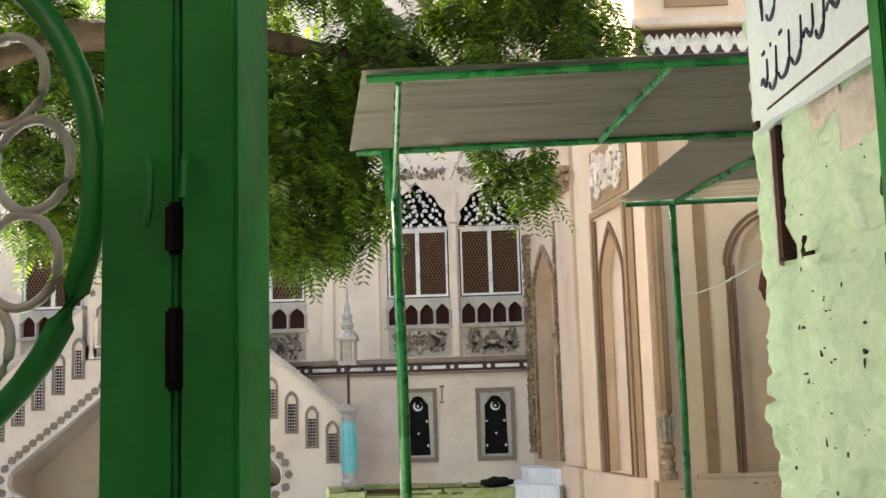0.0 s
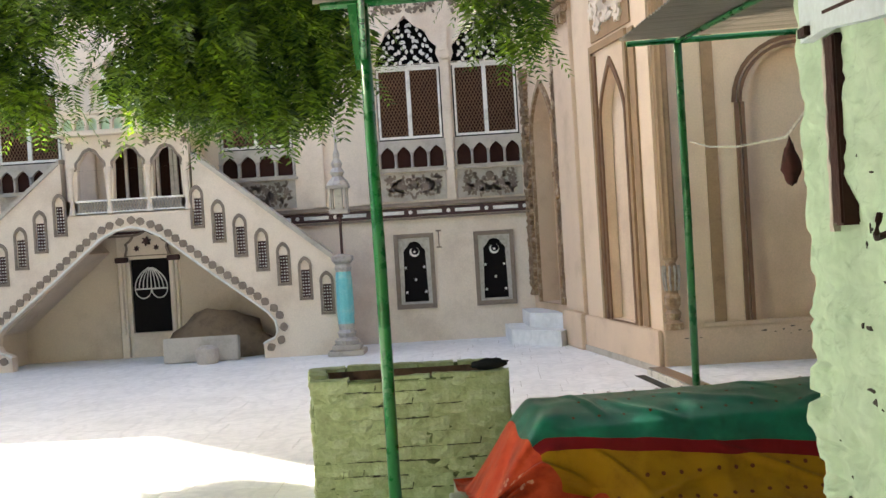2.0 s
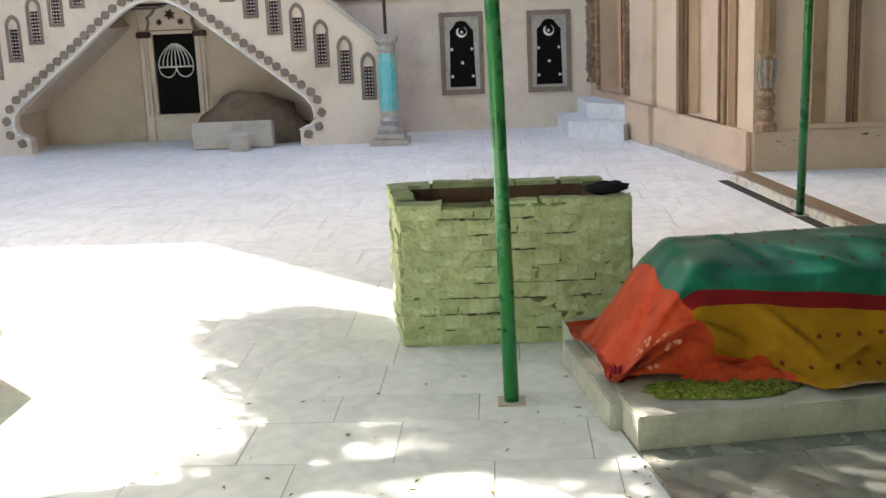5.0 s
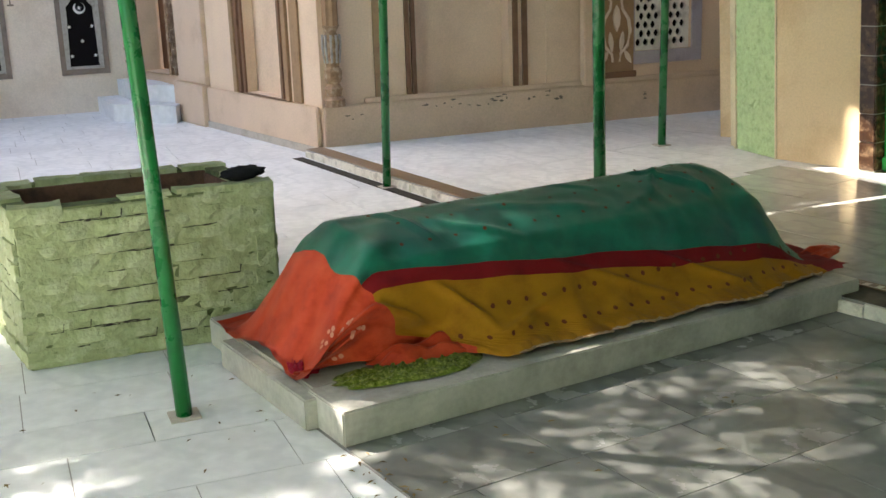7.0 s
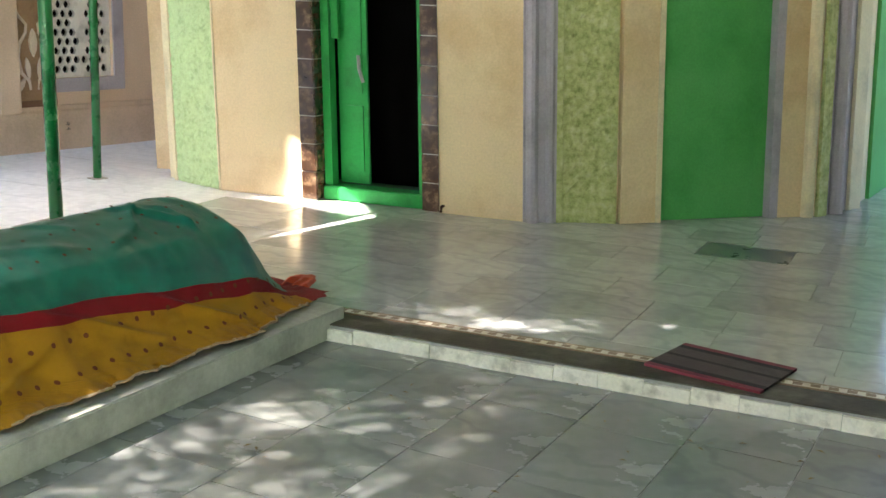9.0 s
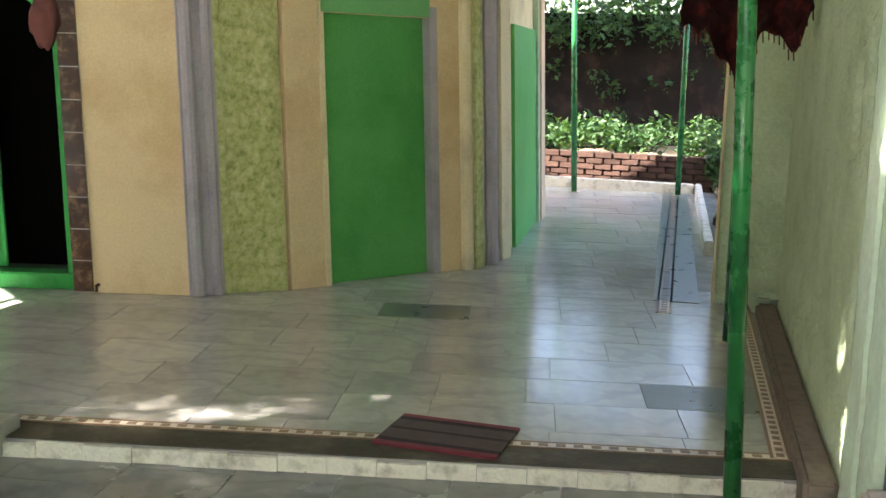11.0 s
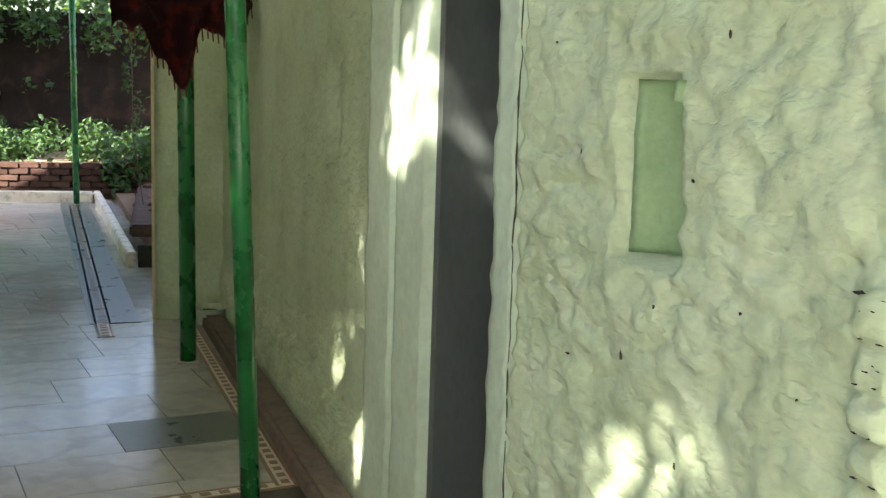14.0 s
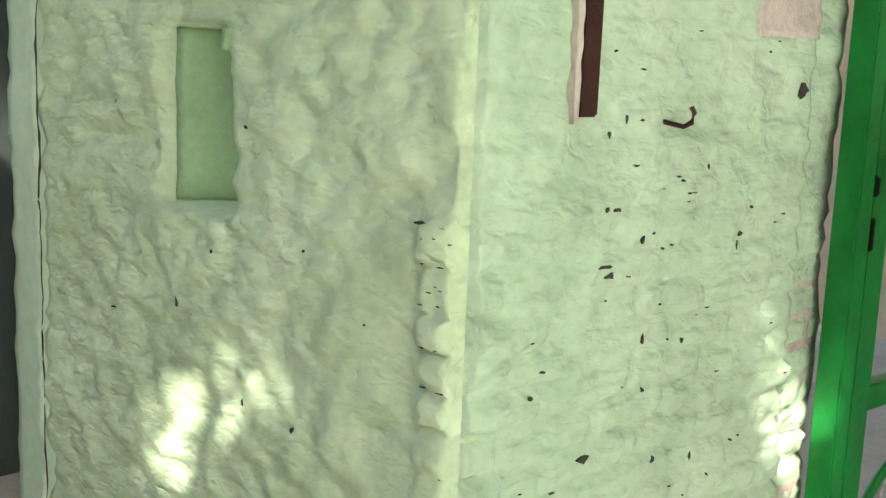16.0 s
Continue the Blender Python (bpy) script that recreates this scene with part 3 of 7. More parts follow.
    part("arch_moulding", ring, M_CREAM, w)
    part("spandrel_relief", relief(a - 0.03, b + 0.03, 4.72, 4.98, FY - 0.02, FY - 0.003, 26, seed + 7, 0.07), M_GREYT, w)
    return w


for i, (a, b) in enumerate(WINS):
    arched_window(a, b, 10 + i)

# white-framed openings behind the porch and over it
gallery = thing("window_2", "tall dark doors in white frames behind the stair porch", "window", kind="structure")
part("window_back", box(-4.95, -3.5, FY + 0.2, FY + 0.24, 2.1, 3.16), M_SHUTTER, gallery)
for i in range(3):
    u0, u1 = -4.92 + i * 0.47, -4.92 + i * 0.47 + 0.46
    part("window_frame", plate(rect(u0, u1, 2.12, 3.14), [rect(u0 + 0.05, u0 + 0.21, 2.17, 3.09), rect(u0 + 0.25, u1 - 0.05, 2.17, 3.09)], FY + 0.02, FY + 0.07), M_WHITE, gallery)
upper = thing("window_3", "small white-framed window under a pierced arch", "window", kind="structure")
part("window_back", box(-4.95, -4.25, FY + 0.2, FY + 0.24, 3.66, 4.65), M_VOID, upper)
part("window_frame", plate(rect(-4.95, -4.25, 3.67, 4.2), [rect(-4.89, -4.63, 3.72, 4.15), rect(-4.57, -4.31, 3.72, 4.15)], FY - 0.02, FY + 0.05), M_WHITE, upper)
bm = bmesh.new()
for i in range(5):
    for j in range(3):
        petal(bm, -4.86 + i * 0.125, 4.25 + j * 0.09, 0.08, 0.05, 1.57 + (i - 2) * 0.4, FY + 0.04, FY + 0.055)
part("tracery", bm, M_WHITE, upper)


def crescent_panel(a, b, z0, z1):
    """A black blind window with a silver border, cusped arch, crescent and stars."""
    w = thing("blind_window", "black blind window with silver border, crescent moon and stars", "window", kind="structure")
    c = (a + b) / 2
    part("panel", box(a + 0.01, b - 0.01, FY + 0.05, FY + 0.08, z0 + 0.01, z1 - 0.01), M_BLACK, w)
    part("border", plate(rect(a - 0.03, b + 0.03, z0 - 0.03, z1 + 0.03), [rect(a + 0.03, b - 0.03, z0 + 0.035, z1 - 0.03)], FY - 0.03, FY + 0.02), M_GREYT, w, "taupe moulded border")
    part("cusped_arch", plate(rect(a + 0.031, b - 0.031, z0 + 0.036, z1 - 0.031), [arch(a + 0.085, b - 0.085, z0 + 0.07, z1 - 0.28, z1 - 0.06, point=0.3, lobes=4)], FY + 0.005, FY + 0.03), M_SILVER, w, "silver cusped arch")
    bm = bmesh.new()
    out = [(c + 0.072 * math.cos(t), z1 - 0.235 + 0.072 * math.sin(t)) for t in [math.radians(135 + i * 290 / 16) for i in range(17)]]
    inn = [(c + 0.01 + 0.056 * math.cos(t), z1 - 0.222 + 0.056 * math.sin(t)) for t in [math.radians(135 + i * 290 / 16) for i in range(16, -1, -1)]]
    prism(out + inn[:], FY + 0.038, FY + 0.049, bm)
    part("crescent", bm, M_WHITE, w)
    for dx, dz in ((0, -0.235), (-0.14, -0.46), (0.13, -0.46), (0, -0.64), (-0.14, -0.82), (0.14, -0.82)):
        bm = bmesh.new()
        st = [(c + dx + (0.027 if k % 2 == 0 else 0.012) * math.sin(k * math.pi / 5), z1 + dz + (0.027 if k % 2 == 0 else 0.012) * math.cos(k * math.pi / 5)) for k in range(10)]
        prism(st, FY + 0.038, FY + 0.049, bm)
        part("star", bm, M_WHITE, w)


crescent_panel(-0.79, -0.27, 0.51, 1.54)
crescent_panel(0.37, 0.89, 0.505, 1.52)
bm = box(-0.17, -0.155, FY - 0.02, FY - 0.002, 1.36, 1.6)
box(-0.2, -0.125, FY - 0.02, FY - 0.002, 1.58, 1.605, bm)
box(-0.2, -0.125, FY - 0.02, FY - 0.002, 1.345, 1.365, bm)
solo("wall_bracket", bm, M_GREYT, "small taupe bracket between the crescent panels", "bracket")

# door under the stairs
d = thing("door_1", "small dark doorway in a carved cream surround with a white bulb-shaped grille", "door", kind="structure")
part("door_leaf", box(-4.72, -4.14, FY + 0.08, FY + 0.12, 0.36, 1.44), M_BLACK, d)
for x in (-4.82, -4.05):
    bm = box(x - 0.05, x + 0.05, FY - 0.08, FY - 0.002, 0.0, 0.34, bev=0.01)
    lathe([(0.035, 0.34), (0.03, 0.4), (0.03, 1.36), (0.045, 1.4), (0.05, 1.45)], 8, x - 0.025, FY - 0.045, bm)
    lathe([(0.03, 0.34), (0.022, 0.4), (0.022, 1.36), (0.035, 1.4), (0.04, 1.45)], 8, x + 0.03, FY - 0.035, bm)
    part("jamb", bm, M_CREAM, d)
    part("capital", box(x - 0.09, x + 0.09, FY - 0.1, FY - 0.002, 1.4, 1.48, bev=0.01), M_MAROON, d)
part("arch_head", prism(arch(-4.75, -4.12, 1.49, 1.6, 1.84, point=0.2, lobes=5), FY - 0.06, FY - 0.002), M_CREAM, d)
part("head_outline", plate(arch(-4.78, -4.09, 1.485, 1.6, 1.88, point=0.2, lobes=5), [arch(-4.74, -4.13, 1.50, 1.6, 1.84, point=0.2, lobes=5)], FY - 0.068, FY - 0.03), M_GREYT, d)
bm = rosette(bmesh.new(), -4.43, 1.7, 0.075, FY - 0.075, FY - 0.06, 6)
rosette(bm, -4.58, 1.6, 0.045, FY - 0.075, FY - 0.06, 6)
rosette(bm, -4.29, 1.6, 0.045, FY - 0.075, FY - 0.06, 6)
part("rosettes", bm, M_MAROON, d)
part("threshold", box(-4.78, -4.08, FY - 0.05, FY - 0.002, 0.3, 0.35), M_CREAM, d)
bm = bmesh.new()
for i in range(9):
    t = -1 + i / 4
    tube([(-4.43 + 0.24 * t * math.sin(a) ** 0.7 * (1 if True else 0), FY + 0.04, 1.0 + 0.32 * (1 - a / 1.571) ** 0.9) for a in [0.05 + k * 0.19 for k in range(9)]], 0.009, 5, bm)
tube([(-4.67 + i * 0.04, FY + 0.04, 1.0) for i in range(13)], 0.012, 5, bm)
for s in (-1, 1):
    tube([(-4.43 + s * (0.12 + 0.12 * math.cos(a)), FY + 0.04, 1.0 - 0.14 * math.sin(a)) for a in [math.pi * k / 8 for k in range(9)]], 0.009, 5, bm)
part("grille", bm, M_WHITE, d, "white bulb-shaped iron grille")

# ---- the double staircase with its porch ----
SY = 13.98
MX = -4.33
stair = thing("staircase", "cream double staircase with scalloped arch and latticed niches", "staircase", kind="structure")
outer = [(-1.52, 0.0), (-1.52, 1.25), (-3.42, 2.82), (-3.42, 2.09), (-5.24, 2.09), (-5.24, 2.82), (-7.14, 1.25), (-7.4, 1.02), (-7.4, 0.0)]


def hook(s):
    """Half of the arch under the stairs: from the foot, out round the hook, up to the crown."""
    pts = [(1.75, 0.0), (1.75, 0.2), (1.82, 0.24), (1.9, 0.27), (1.95, 0.36), (1.93, 0.5), (1.84, 0.62), (1.45, 0.93), (1.05, 1.24), (0.66, 1.56), (0.42, 1.75), (0.2, 1.86)]
    return [(MX + s * x, z) for x, z in pts]


opening = hook(1) + [(MX, 1.9)] + hook(-1)[::-1]
ring = [(-1.52, 0.0), (-1.52, 1.25), (-3.42, 2.82), (-3.42, 2.09), (-5.24, 2.09), (-5.24, 2.82), (-7.14, 1.25), (-7.4, 1.02), (-7.4, 0.0)] + opening[::-1]
steps_z = [0.56 + 0.212 * i for i in range(7)]
slots = []
for s in (1, -1):
    for i, z in enumerate(steps_z):
        c = MX + s * (2.66 - 0.285 * i)
        slots.append((c, z))
bm = plate(ring, [arch(c - 0.06, c + 0.06, z + 0.03, z + 0.44, z + 0.53, n=5, point=0.2) for c, z in slots], SY, SY + 0.18)
part("stair_wall", bm, M_CREAM, stair)
for c, z in slots:
    part("niche_surround", plate(arch(c - 0.095, c + 0.095, z - 0.01, z + 0.45, z + 0.585, n=6, point=0.2), [arch(c - 0.062, c + 0.062, z + 0.028, z + 0.44, z + 0.532, n=5, point=0.2)], SY - 0.022, SY - 0.002), M_GREYT, stair)
    bm = box(c - 0.062, c + 0.062, SY + 0.03, SY + 0.05, z + 0.03, z + 0.4)
    part("niche_back", bm, M_MAROON, stair)
    bm = bmesh.new()
    for j in range(8):
        for i in range(3):
            disc(bm, c - 0.038 + i * 0.038, z + 0.06 + j * 0.044, 0.010, SY + 0.015, SY + 0.031, 5)
    part("niche_lattice", bm, M_WHITE, stair)
    part("niche_head", box(c - 0.062, c + 0.062, SY + 0.01, SY + 0.05, z + 0.405, z + 0.54), M_CREAM, stair)
# steps between front and back
for s in (1, -1):
    for i in range(12):
        x0 = MX + s * (2.8 - i * 0.158)
        x1 = MX + s * (2.8 - (i + 1) * 0.158)
        part("step", box(min(x0, x1), max(x0, x1), SY + 0.185, FY - 0.01, i * 0.13 + 0.48, i * 0.13 + 0.6), M_CREAM, stair)
    pts = [(MX + s * 2.81, 1.25), (MX + s * 0.91, 2.82), (MX + s * 0.91, 2.88), (MX + s * 2.84, 1.30)]
    part("coping", prism(pts, SY - 0.04, SY + 0.2), M_STONE, stair, "grey weathered coping")
part("landing", box(-5.24, -3.42, SY + 0.185, FY - 0.01, 1.96, 2.09), M_CREAM, stair)
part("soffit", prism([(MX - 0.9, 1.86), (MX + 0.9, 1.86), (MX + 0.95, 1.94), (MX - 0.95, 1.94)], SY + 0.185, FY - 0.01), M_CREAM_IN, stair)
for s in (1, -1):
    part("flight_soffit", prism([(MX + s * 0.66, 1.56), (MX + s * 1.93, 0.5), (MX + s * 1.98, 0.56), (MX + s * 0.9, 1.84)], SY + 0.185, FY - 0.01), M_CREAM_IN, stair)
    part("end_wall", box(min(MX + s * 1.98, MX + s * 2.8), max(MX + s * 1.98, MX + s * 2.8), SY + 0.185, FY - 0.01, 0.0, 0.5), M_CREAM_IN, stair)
# scallops along the arch
path = [Vector((x, 0, z)) for x, z in opening[1:-1]]
run = 0.0
step = 0.125
acc = 0.06
for a, b in zip(path, path[1:]):
    L = (b - a).length
    d0 = (b - a).normalized()
    while acc < L:
        p = a + d0 * acc
        nrm = Vector((d0.z, 0, -d0.x))
        bm = petal(bmesh.new(), p.x + nrm.x * 0.035, p.z + nrm.z * 0.035, 0.12, 0.13, math.atan2(nrm.z, nrm.x), SY - 0.02, SY - 0.002)
        part("scallop", bm, M_GREYT, stair)
        acc += step
    acc -= L
edge = tube([(x, SY - 0.01, z) for x, z in opening[1:-1]], 0.018, 6)
part("arch_edge", edge, M_WHITE, stair)
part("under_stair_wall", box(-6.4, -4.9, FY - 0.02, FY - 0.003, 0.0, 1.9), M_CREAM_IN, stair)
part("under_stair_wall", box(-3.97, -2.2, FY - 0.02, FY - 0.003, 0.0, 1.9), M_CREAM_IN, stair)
# porch with three cusped arches
a3 = [arch(-5.03, -4.62, 2.3, 2.72, 3.0, lobes=4, point=0.4), arch(-4.53, -4.07, 2.17, 2.76, 3.02, lobes=4, point=0.4), arch(-3.98, -3.56, 2.17, 2.74, 3.0, lobes=4, point=0.4)]
part("porch_arcade", plate(rect(-5.16, -3.46, 2.095, 3.17), a3, SY + 0.02, SY + 0.14), M_CREAM, stair)
for u0, u1, zz in ((-5.03, -4.62, 3.0), (-4.53, -4.07, 3.02), (-3.98, -3.56, 3.0)):
    part("arch_outline", plate(arch(u0 - 0.03, u1 + 0.03, 2.7, 2.73, zz + 0.05, lobes=4, point=0.4), [arch(u0 + 0.002, u1 - 0.002, 2.701, 2.732, zz - 0.002, lobes=4, point=0.4)], SY + 0.005, SY + 0.018), M_GREYT, stair)
for x in (-5.1, -4.575, -4.025, -3.5):
    part("rosette", rosette(bmesh.new(), x, 3.05, 0.06, SY, SY + 0.018, 6), M_GREYT, stair)
    part("porch_column", lathe([(0.05, 2.1), (0.04, 2.16), (0.03, 2.2), (0.03, 2.62), (0.05, 2.68), (0.055, 2.74)], 10, x, SY + 0.0), M_CREAM, stair)
part("porch_roof", box(-5.3, -3.3, SY - 0.12, FY - 0.01, 3.175, 3.22, bev=0.01), M_CREAM, stair)
bm = plate(rect(-5.2, -3.4, 3.225, 3.46), [arch(-5.16 + i * 0.175, -5.16 + i * 0.175 + 0.14, 3.25, 3.36, 3.42, n=4) for i in range(10)], SY - 0.06, SY + 0.03)
part("parapet", bm, M_CREAM, stair)
part("parapet_panel", box(-5.2, -3.4, SY + 0.035, SY + 0.05, 3.225, 3.46), M_MINT, stair, "mint green parapet panels")
part("parapet_cap", box(-5.24, -3.36, SY - 0.09, SY + 0.07, 3.465, 3.52, bev=0.012), M_CREAM, stair)
bm = tube([(-5.05, SY - 0.01, 2.28), (-3.55, SY - 0.01, 2.28)], 0.016, 6)
tube([(-5.05, SY - 0.01, 2.12), (-3.55, SY - 0.01, 2.12)], 0.012, 6, bm)
part("rail", bm, M_WHITE, stair)
bm = bmesh.new()
for i in range(33):
    tube([(-5.03 + i * 0.044, SY - 0.008, 2.12), (-5.03 + (i + 1) * 0.044, SY - 0.008, 2.27)], 0.007, 4, bm)
    tube([(-5.03 + (i + 1) * 0.044, SY - 0.008, 2.12), (-5.03 + i * 0.044, SY - 0.008, 2.27)], 0.007, 4, bm)
part("rail_lattice", bm, M_STONE, stair)

col = thing("minaret_column", "short turquoise tiled column carrying a slender grey minaret finial", "column", pose(-1.42, 13.86, 0))
bm = box(-0.24, 0.24, -0.24, 0.24, 0, 0.07, bev=0.01)
box(-0.19, 0.19, -0.19, 0.19, 0.075, 0.14, bm, 0.01)
part("base", bm, M_STONE, col)
part("foot", lathe([(0.16, 0.14), (0.17, 0.2), (0.11, 0.24), (0.13, 0.3), (0.1, 0.34), (0.115, 0.42)], 12), M_SILVER, col)
part("shaft", lathe([(0.11, 0.42), (0.118, 0.6), (0.112, 1.0), (0.1, 1.12)], 12, flute=0.06), M_TURQ, col, "turquoise glazed shaft")
part("capital", lathe([(0.1, 1.12), (0.12, 1.18), (0.1, 1.22), (0.15, 1.27), (0.15, 1.33), (0.04, 1.36)], 12), M_SILVER, col)
part("rod", lathe([(0.02, 1.36), (0.02, 1.82), (0.05, 1.86), (0.03, 1.9)], 8), M_MAROON, col)
bm = box(-0.13, 0.13, -0.13, 0.13, 1.9, 1.96, bev=0.01)
for sx in (-1, 1):
    for sy in (-1, 1):
        lathe([(0.022, 1.96), (0.018, 2.0), (0.018, 2.2), (0.026, 2.24)], 6, sx * 0.1, sy * 0.1, bm)
box(-0.15, 0.15, -0.15, 0.15, 2.24, 2.28, bm, 0.01)
part("kiosk", bm, M_STONE, col)
part("kiosk_core", box(-0.05, 0.05, -0.05, 0.05, 1.96, 2.24), M_SILVER, col)
part("finial", lathe([(0.16, 2.28), (0.13, 2.34), (0.07, 2.4), (0.1, 2.46), (0.06, 2.52), (0.08, 2.58), (0.04, 2.64), (0.045, 2.7), (0.02, 2.78), (0.012, 2.98), (0.004, 3.02)], 10), M_SILVER, col)

# slabs and rubble under the stairs
solo("stone_slab", box(-0.6, 0.42, -0.09, 0.09, 0, 0.34, bev=0.012), M_STONE, "pale stone slab standing on edge under the stairs", "slab", m=pose(-3.35, 13.98, 0, -6, 0, 2))
solo("stone_block", lathe([(0.14, 0), (0.16, 0.1), (0.15, 0.2), (0.08, 0.24)], 9), M_STONE, "rounded pale stone block before the slab", "stone", m=pose(-3.3, 13.72, 0))
rng = random.Random(4)
bm = bmesh.new()
bmesh.ops.create_icosphere(bm, subdivisions=3, radius=1)
for v in bm.verts:
    k = 1 + 0.25 * noise.noise(v.co * 2.5)
    v.co = Vector((v.co.x * 0.78 * k, v.co.y * 0.3 * k, max(0, v.co.z) * 0.64 * k))
solo("earth_heap", bm, M_SOIL, "heap of brown earth behind the stone slab", "earth", m=pose(-3.3, 14.6, 0), smooth=True)

# ---- the peach-painted tomb building ----
def dado(parent, u0, u1, h=0.45, d=0.06):
    part("plinth", box(u0, u1, -d, -0.002, 0, h, bev=0.012), M_PINKD, parent, "tan stained plinth")
    part("skirting", box(u0, u1, -d - 0.012, -d - 0.001, 0, 0.07), M_STONE, parent)


PX, PY = 2.28, 10.236
east = thing("wall_east", "peach painted wall with brown moulded arch panels and plinth", "wall", frame_at(PX, PY, 1, 0), kind="structure")
holes = [rect(3.3, 3.98, 0.75, 2.3), arch(0.97, 1.9, 0.475, 2.7, 3.25, point=0.1)]
part("face_wall", plate(rect(0, 9.5, 0, 8.2), holes, 0, 0.16), M_PINK, east)
part("back_wall", box(0, 9.5, 0.17, 0.4, 0, 8.2), M_PINK, east)
part("roof_slab", box(0.0, 9.5, 0.41, 6, 8.0, 8.2), M_PINK, east)
dado(east, 0.0, 9.5)
rng = random.Random(17)
for k in range(34):
    u = rng.uniform(0.95, 2.5) if k < 26 else rng.choice((0.22, 0.3, 0.36, 3.05, 3.2, 3.4, 0.27, 2.75))
    z, w, h = rng.uniform(0.34, 0.435) if k < 26 else rng.uniform(0.27, 0.36), rng.uniform(0.008, 0.04), rng.uniform(0.004, 0.016)
    pts = [(u + w * rng.uniform(0.5, 1.3) * math.cos(a), z + h * rng.uniform(0.4, 1.3) * math.sin(a)) for a in [q * 0.628 for q in range(10)]]
    part("peeled_spot", prism(pts, -0.0625, -0.0605), M_PEEL, east)
part("plinth_ledge", box(0.4, 9.5, -0.05, -0.002, 0.452, 0.5, bev=0.01), M_PINKD, east)
for u0, u1 in ((0.83, 0.87), (0.89, 0.93), (1.94, 1.99), (2.04, 2.09)):
    part("arch_moulding", box(u0, u1, -0.03, -0.002, 0.5, 2.7), M_BROWN, east, "brown moulding strip")
for r0, r1 in ((0.53, 0.565), (0.48, 0.51)):
    pts = [(1.46 + 1.1 * r0 * math.cos(math.pi * i / 16) * 1.05, 2.7 + r0 * math.sin(math.pi * i / 16) * 1.15) for i in range(17)]
    pts2 = [(1.46 + 1.1 * r1 * math.cos(math.pi * i / 16) * 1.05, 2.7 + r1 * math.sin(math.pi * i / 16) * 1.15) for i in range(16, -1, -1)]
    part("arch_band", prism(pts + pts2, -0.03, -0.002), M_BROWN, east)
part("flat_pilaster", box(0.52, 0.64, -0.025, -0.002, 0.5, 5.0), M_TAN, east)
part("flat_pilaster", box(2.3, 2.62, -0.02, -0.002, 0.5, 5.0), M_PINK, east)
part("corner_pier", box(2.68, 2.9, -0.1, -0.002, 0.455, 5.0, bev=0.01), M_PINK, east)
part("frieze", box(0.0, 9.5, -0.05, -0.002, 5.0, 5.34), M_MAROON, east)
bm = bmesh.new()
for i in range(28):
    x = 0.15 + i * 0.17
    petal(bm, x, 5.04, 0.26, 0.15, 1.57, -0.065, -0.051)
    petal(bm, x + 0.085, 5.3, 0.16, 0.05, -1.57, -0.065, -0.051)
part("frieze_leaves", bm, M_WHITE, east, "white leaf frieze on brown")
part("cornice", box(-0.05, 9.5, -0.16, -0.002, 5.36, 5.46, bev=0.015), M_CREAM, east)
for i in range(6):
    u = 0.35 + i * 0.95
    part("upper_panel", plate(rect(u, u + 0.7, 5.62, 6.9), [rect(u + 0.08, u + 0.62, 5.7, 6.8)], -0.03, -0.002), M_TAN, east)
for u in (2.86, 4.56):
    part("gold_panel", box(u, u + 0.42, -0.04, -0.002, 0.52, 3.2, bev=0.01), M_TAN, east)
    bm = bmesh.new()
    for z in (0.66, 1.6, 2.5):
        for s in (-1, 1):
            outline = [(0.04, 0.0), (0.05, 0.08), (0.13, 0.16), (0.16, 0.30), (0.14, 0.42), (0.07, 0.52), (0.06, 0.6), (0.14, 0.68), (0.17, 0.76)]
            tube([(u + 0.21 + s * x, -0.045, z + h) for x, h in outline], [0.012, 0.014, 0.018, 0.02, 0.018, 0.014, 0.013, 0.016, 0.008], 6, bm)
            petal(bm, u + 0.21 + s * 0.17, z - 0.02, 0.15, 0.05, 1.57 + s * 0.5, -0.058, -0.04)
            petal(bm, u + 0.21 + s * 0.05, z + 0.1, 0.2, 0.05, 1.57 - s * 0.12, -0.058, -0.04)
        petal(bm, u + 0.21, z + 0.3, 0.26, 0.08, 1.57, -0.064, -0.04)
    part("gold_scrollwork", bm, M_CREAM, east, "pale scrollwork on a gold panel")
    part("panel_foot", box(u - 0.02, u + 0.44, -0.055, -0.002, 0.501, 0.56), M_BROWN, east)
jal = thing("window_4", "white pierced stone screen window in the peach wall", "window", frame_at(PX, PY, 1, 0), kind="structure")
part("dark_room", box(3.25, 4.02, 0.13, 0.155, 0.7, 2.35), M_VOID, jal)
hs = []
rng = random.Random(3)
for j in range(17):
    for i in range(7):
        x = 3.38 + i * 0.087 + (0.04 if j % 2 else 0)
        z = 0.83 + j * 0.087
        if x < 3.92 and abs(x - 3.64) > 0.06 * (1 - abs(z - 1.4)):
            hs.append([(x + 0.036 * math.cos(a), z + 0.04 * math.sin(a)) for a in (0, 1.05, 2.1, 3.14, 4.19, 5.24)])
part("stone_screen", plate(rect(3.301, 3.979, 0.751, 2.299), hs, 0.04, 0.075), M_WHITE, jal)
part("window_surround", plate(rect(3.18, 4.1, 0.62, 2.42), [rect(3.3, 3.98, 0.75, 2.3)], -0.02, -0.002), M_LILAC, jal)
bm = lathe([(0.10, 0.455), (0.10, 0.52), (0.065, 0.55), (0.085, 0.62), (0.055, 0.66), (0.08, 0.70), (0.085, 0.78), (0.06, 0.82), (0.075, 0.88), (0.078, 1.05), (0.05, 1.12), (0.08, 1.18)], 12)
cc = thing("corner_column", "slender fluted brown and gold corner column on a turned base", "column", pose(2.37, 10.13, 0))
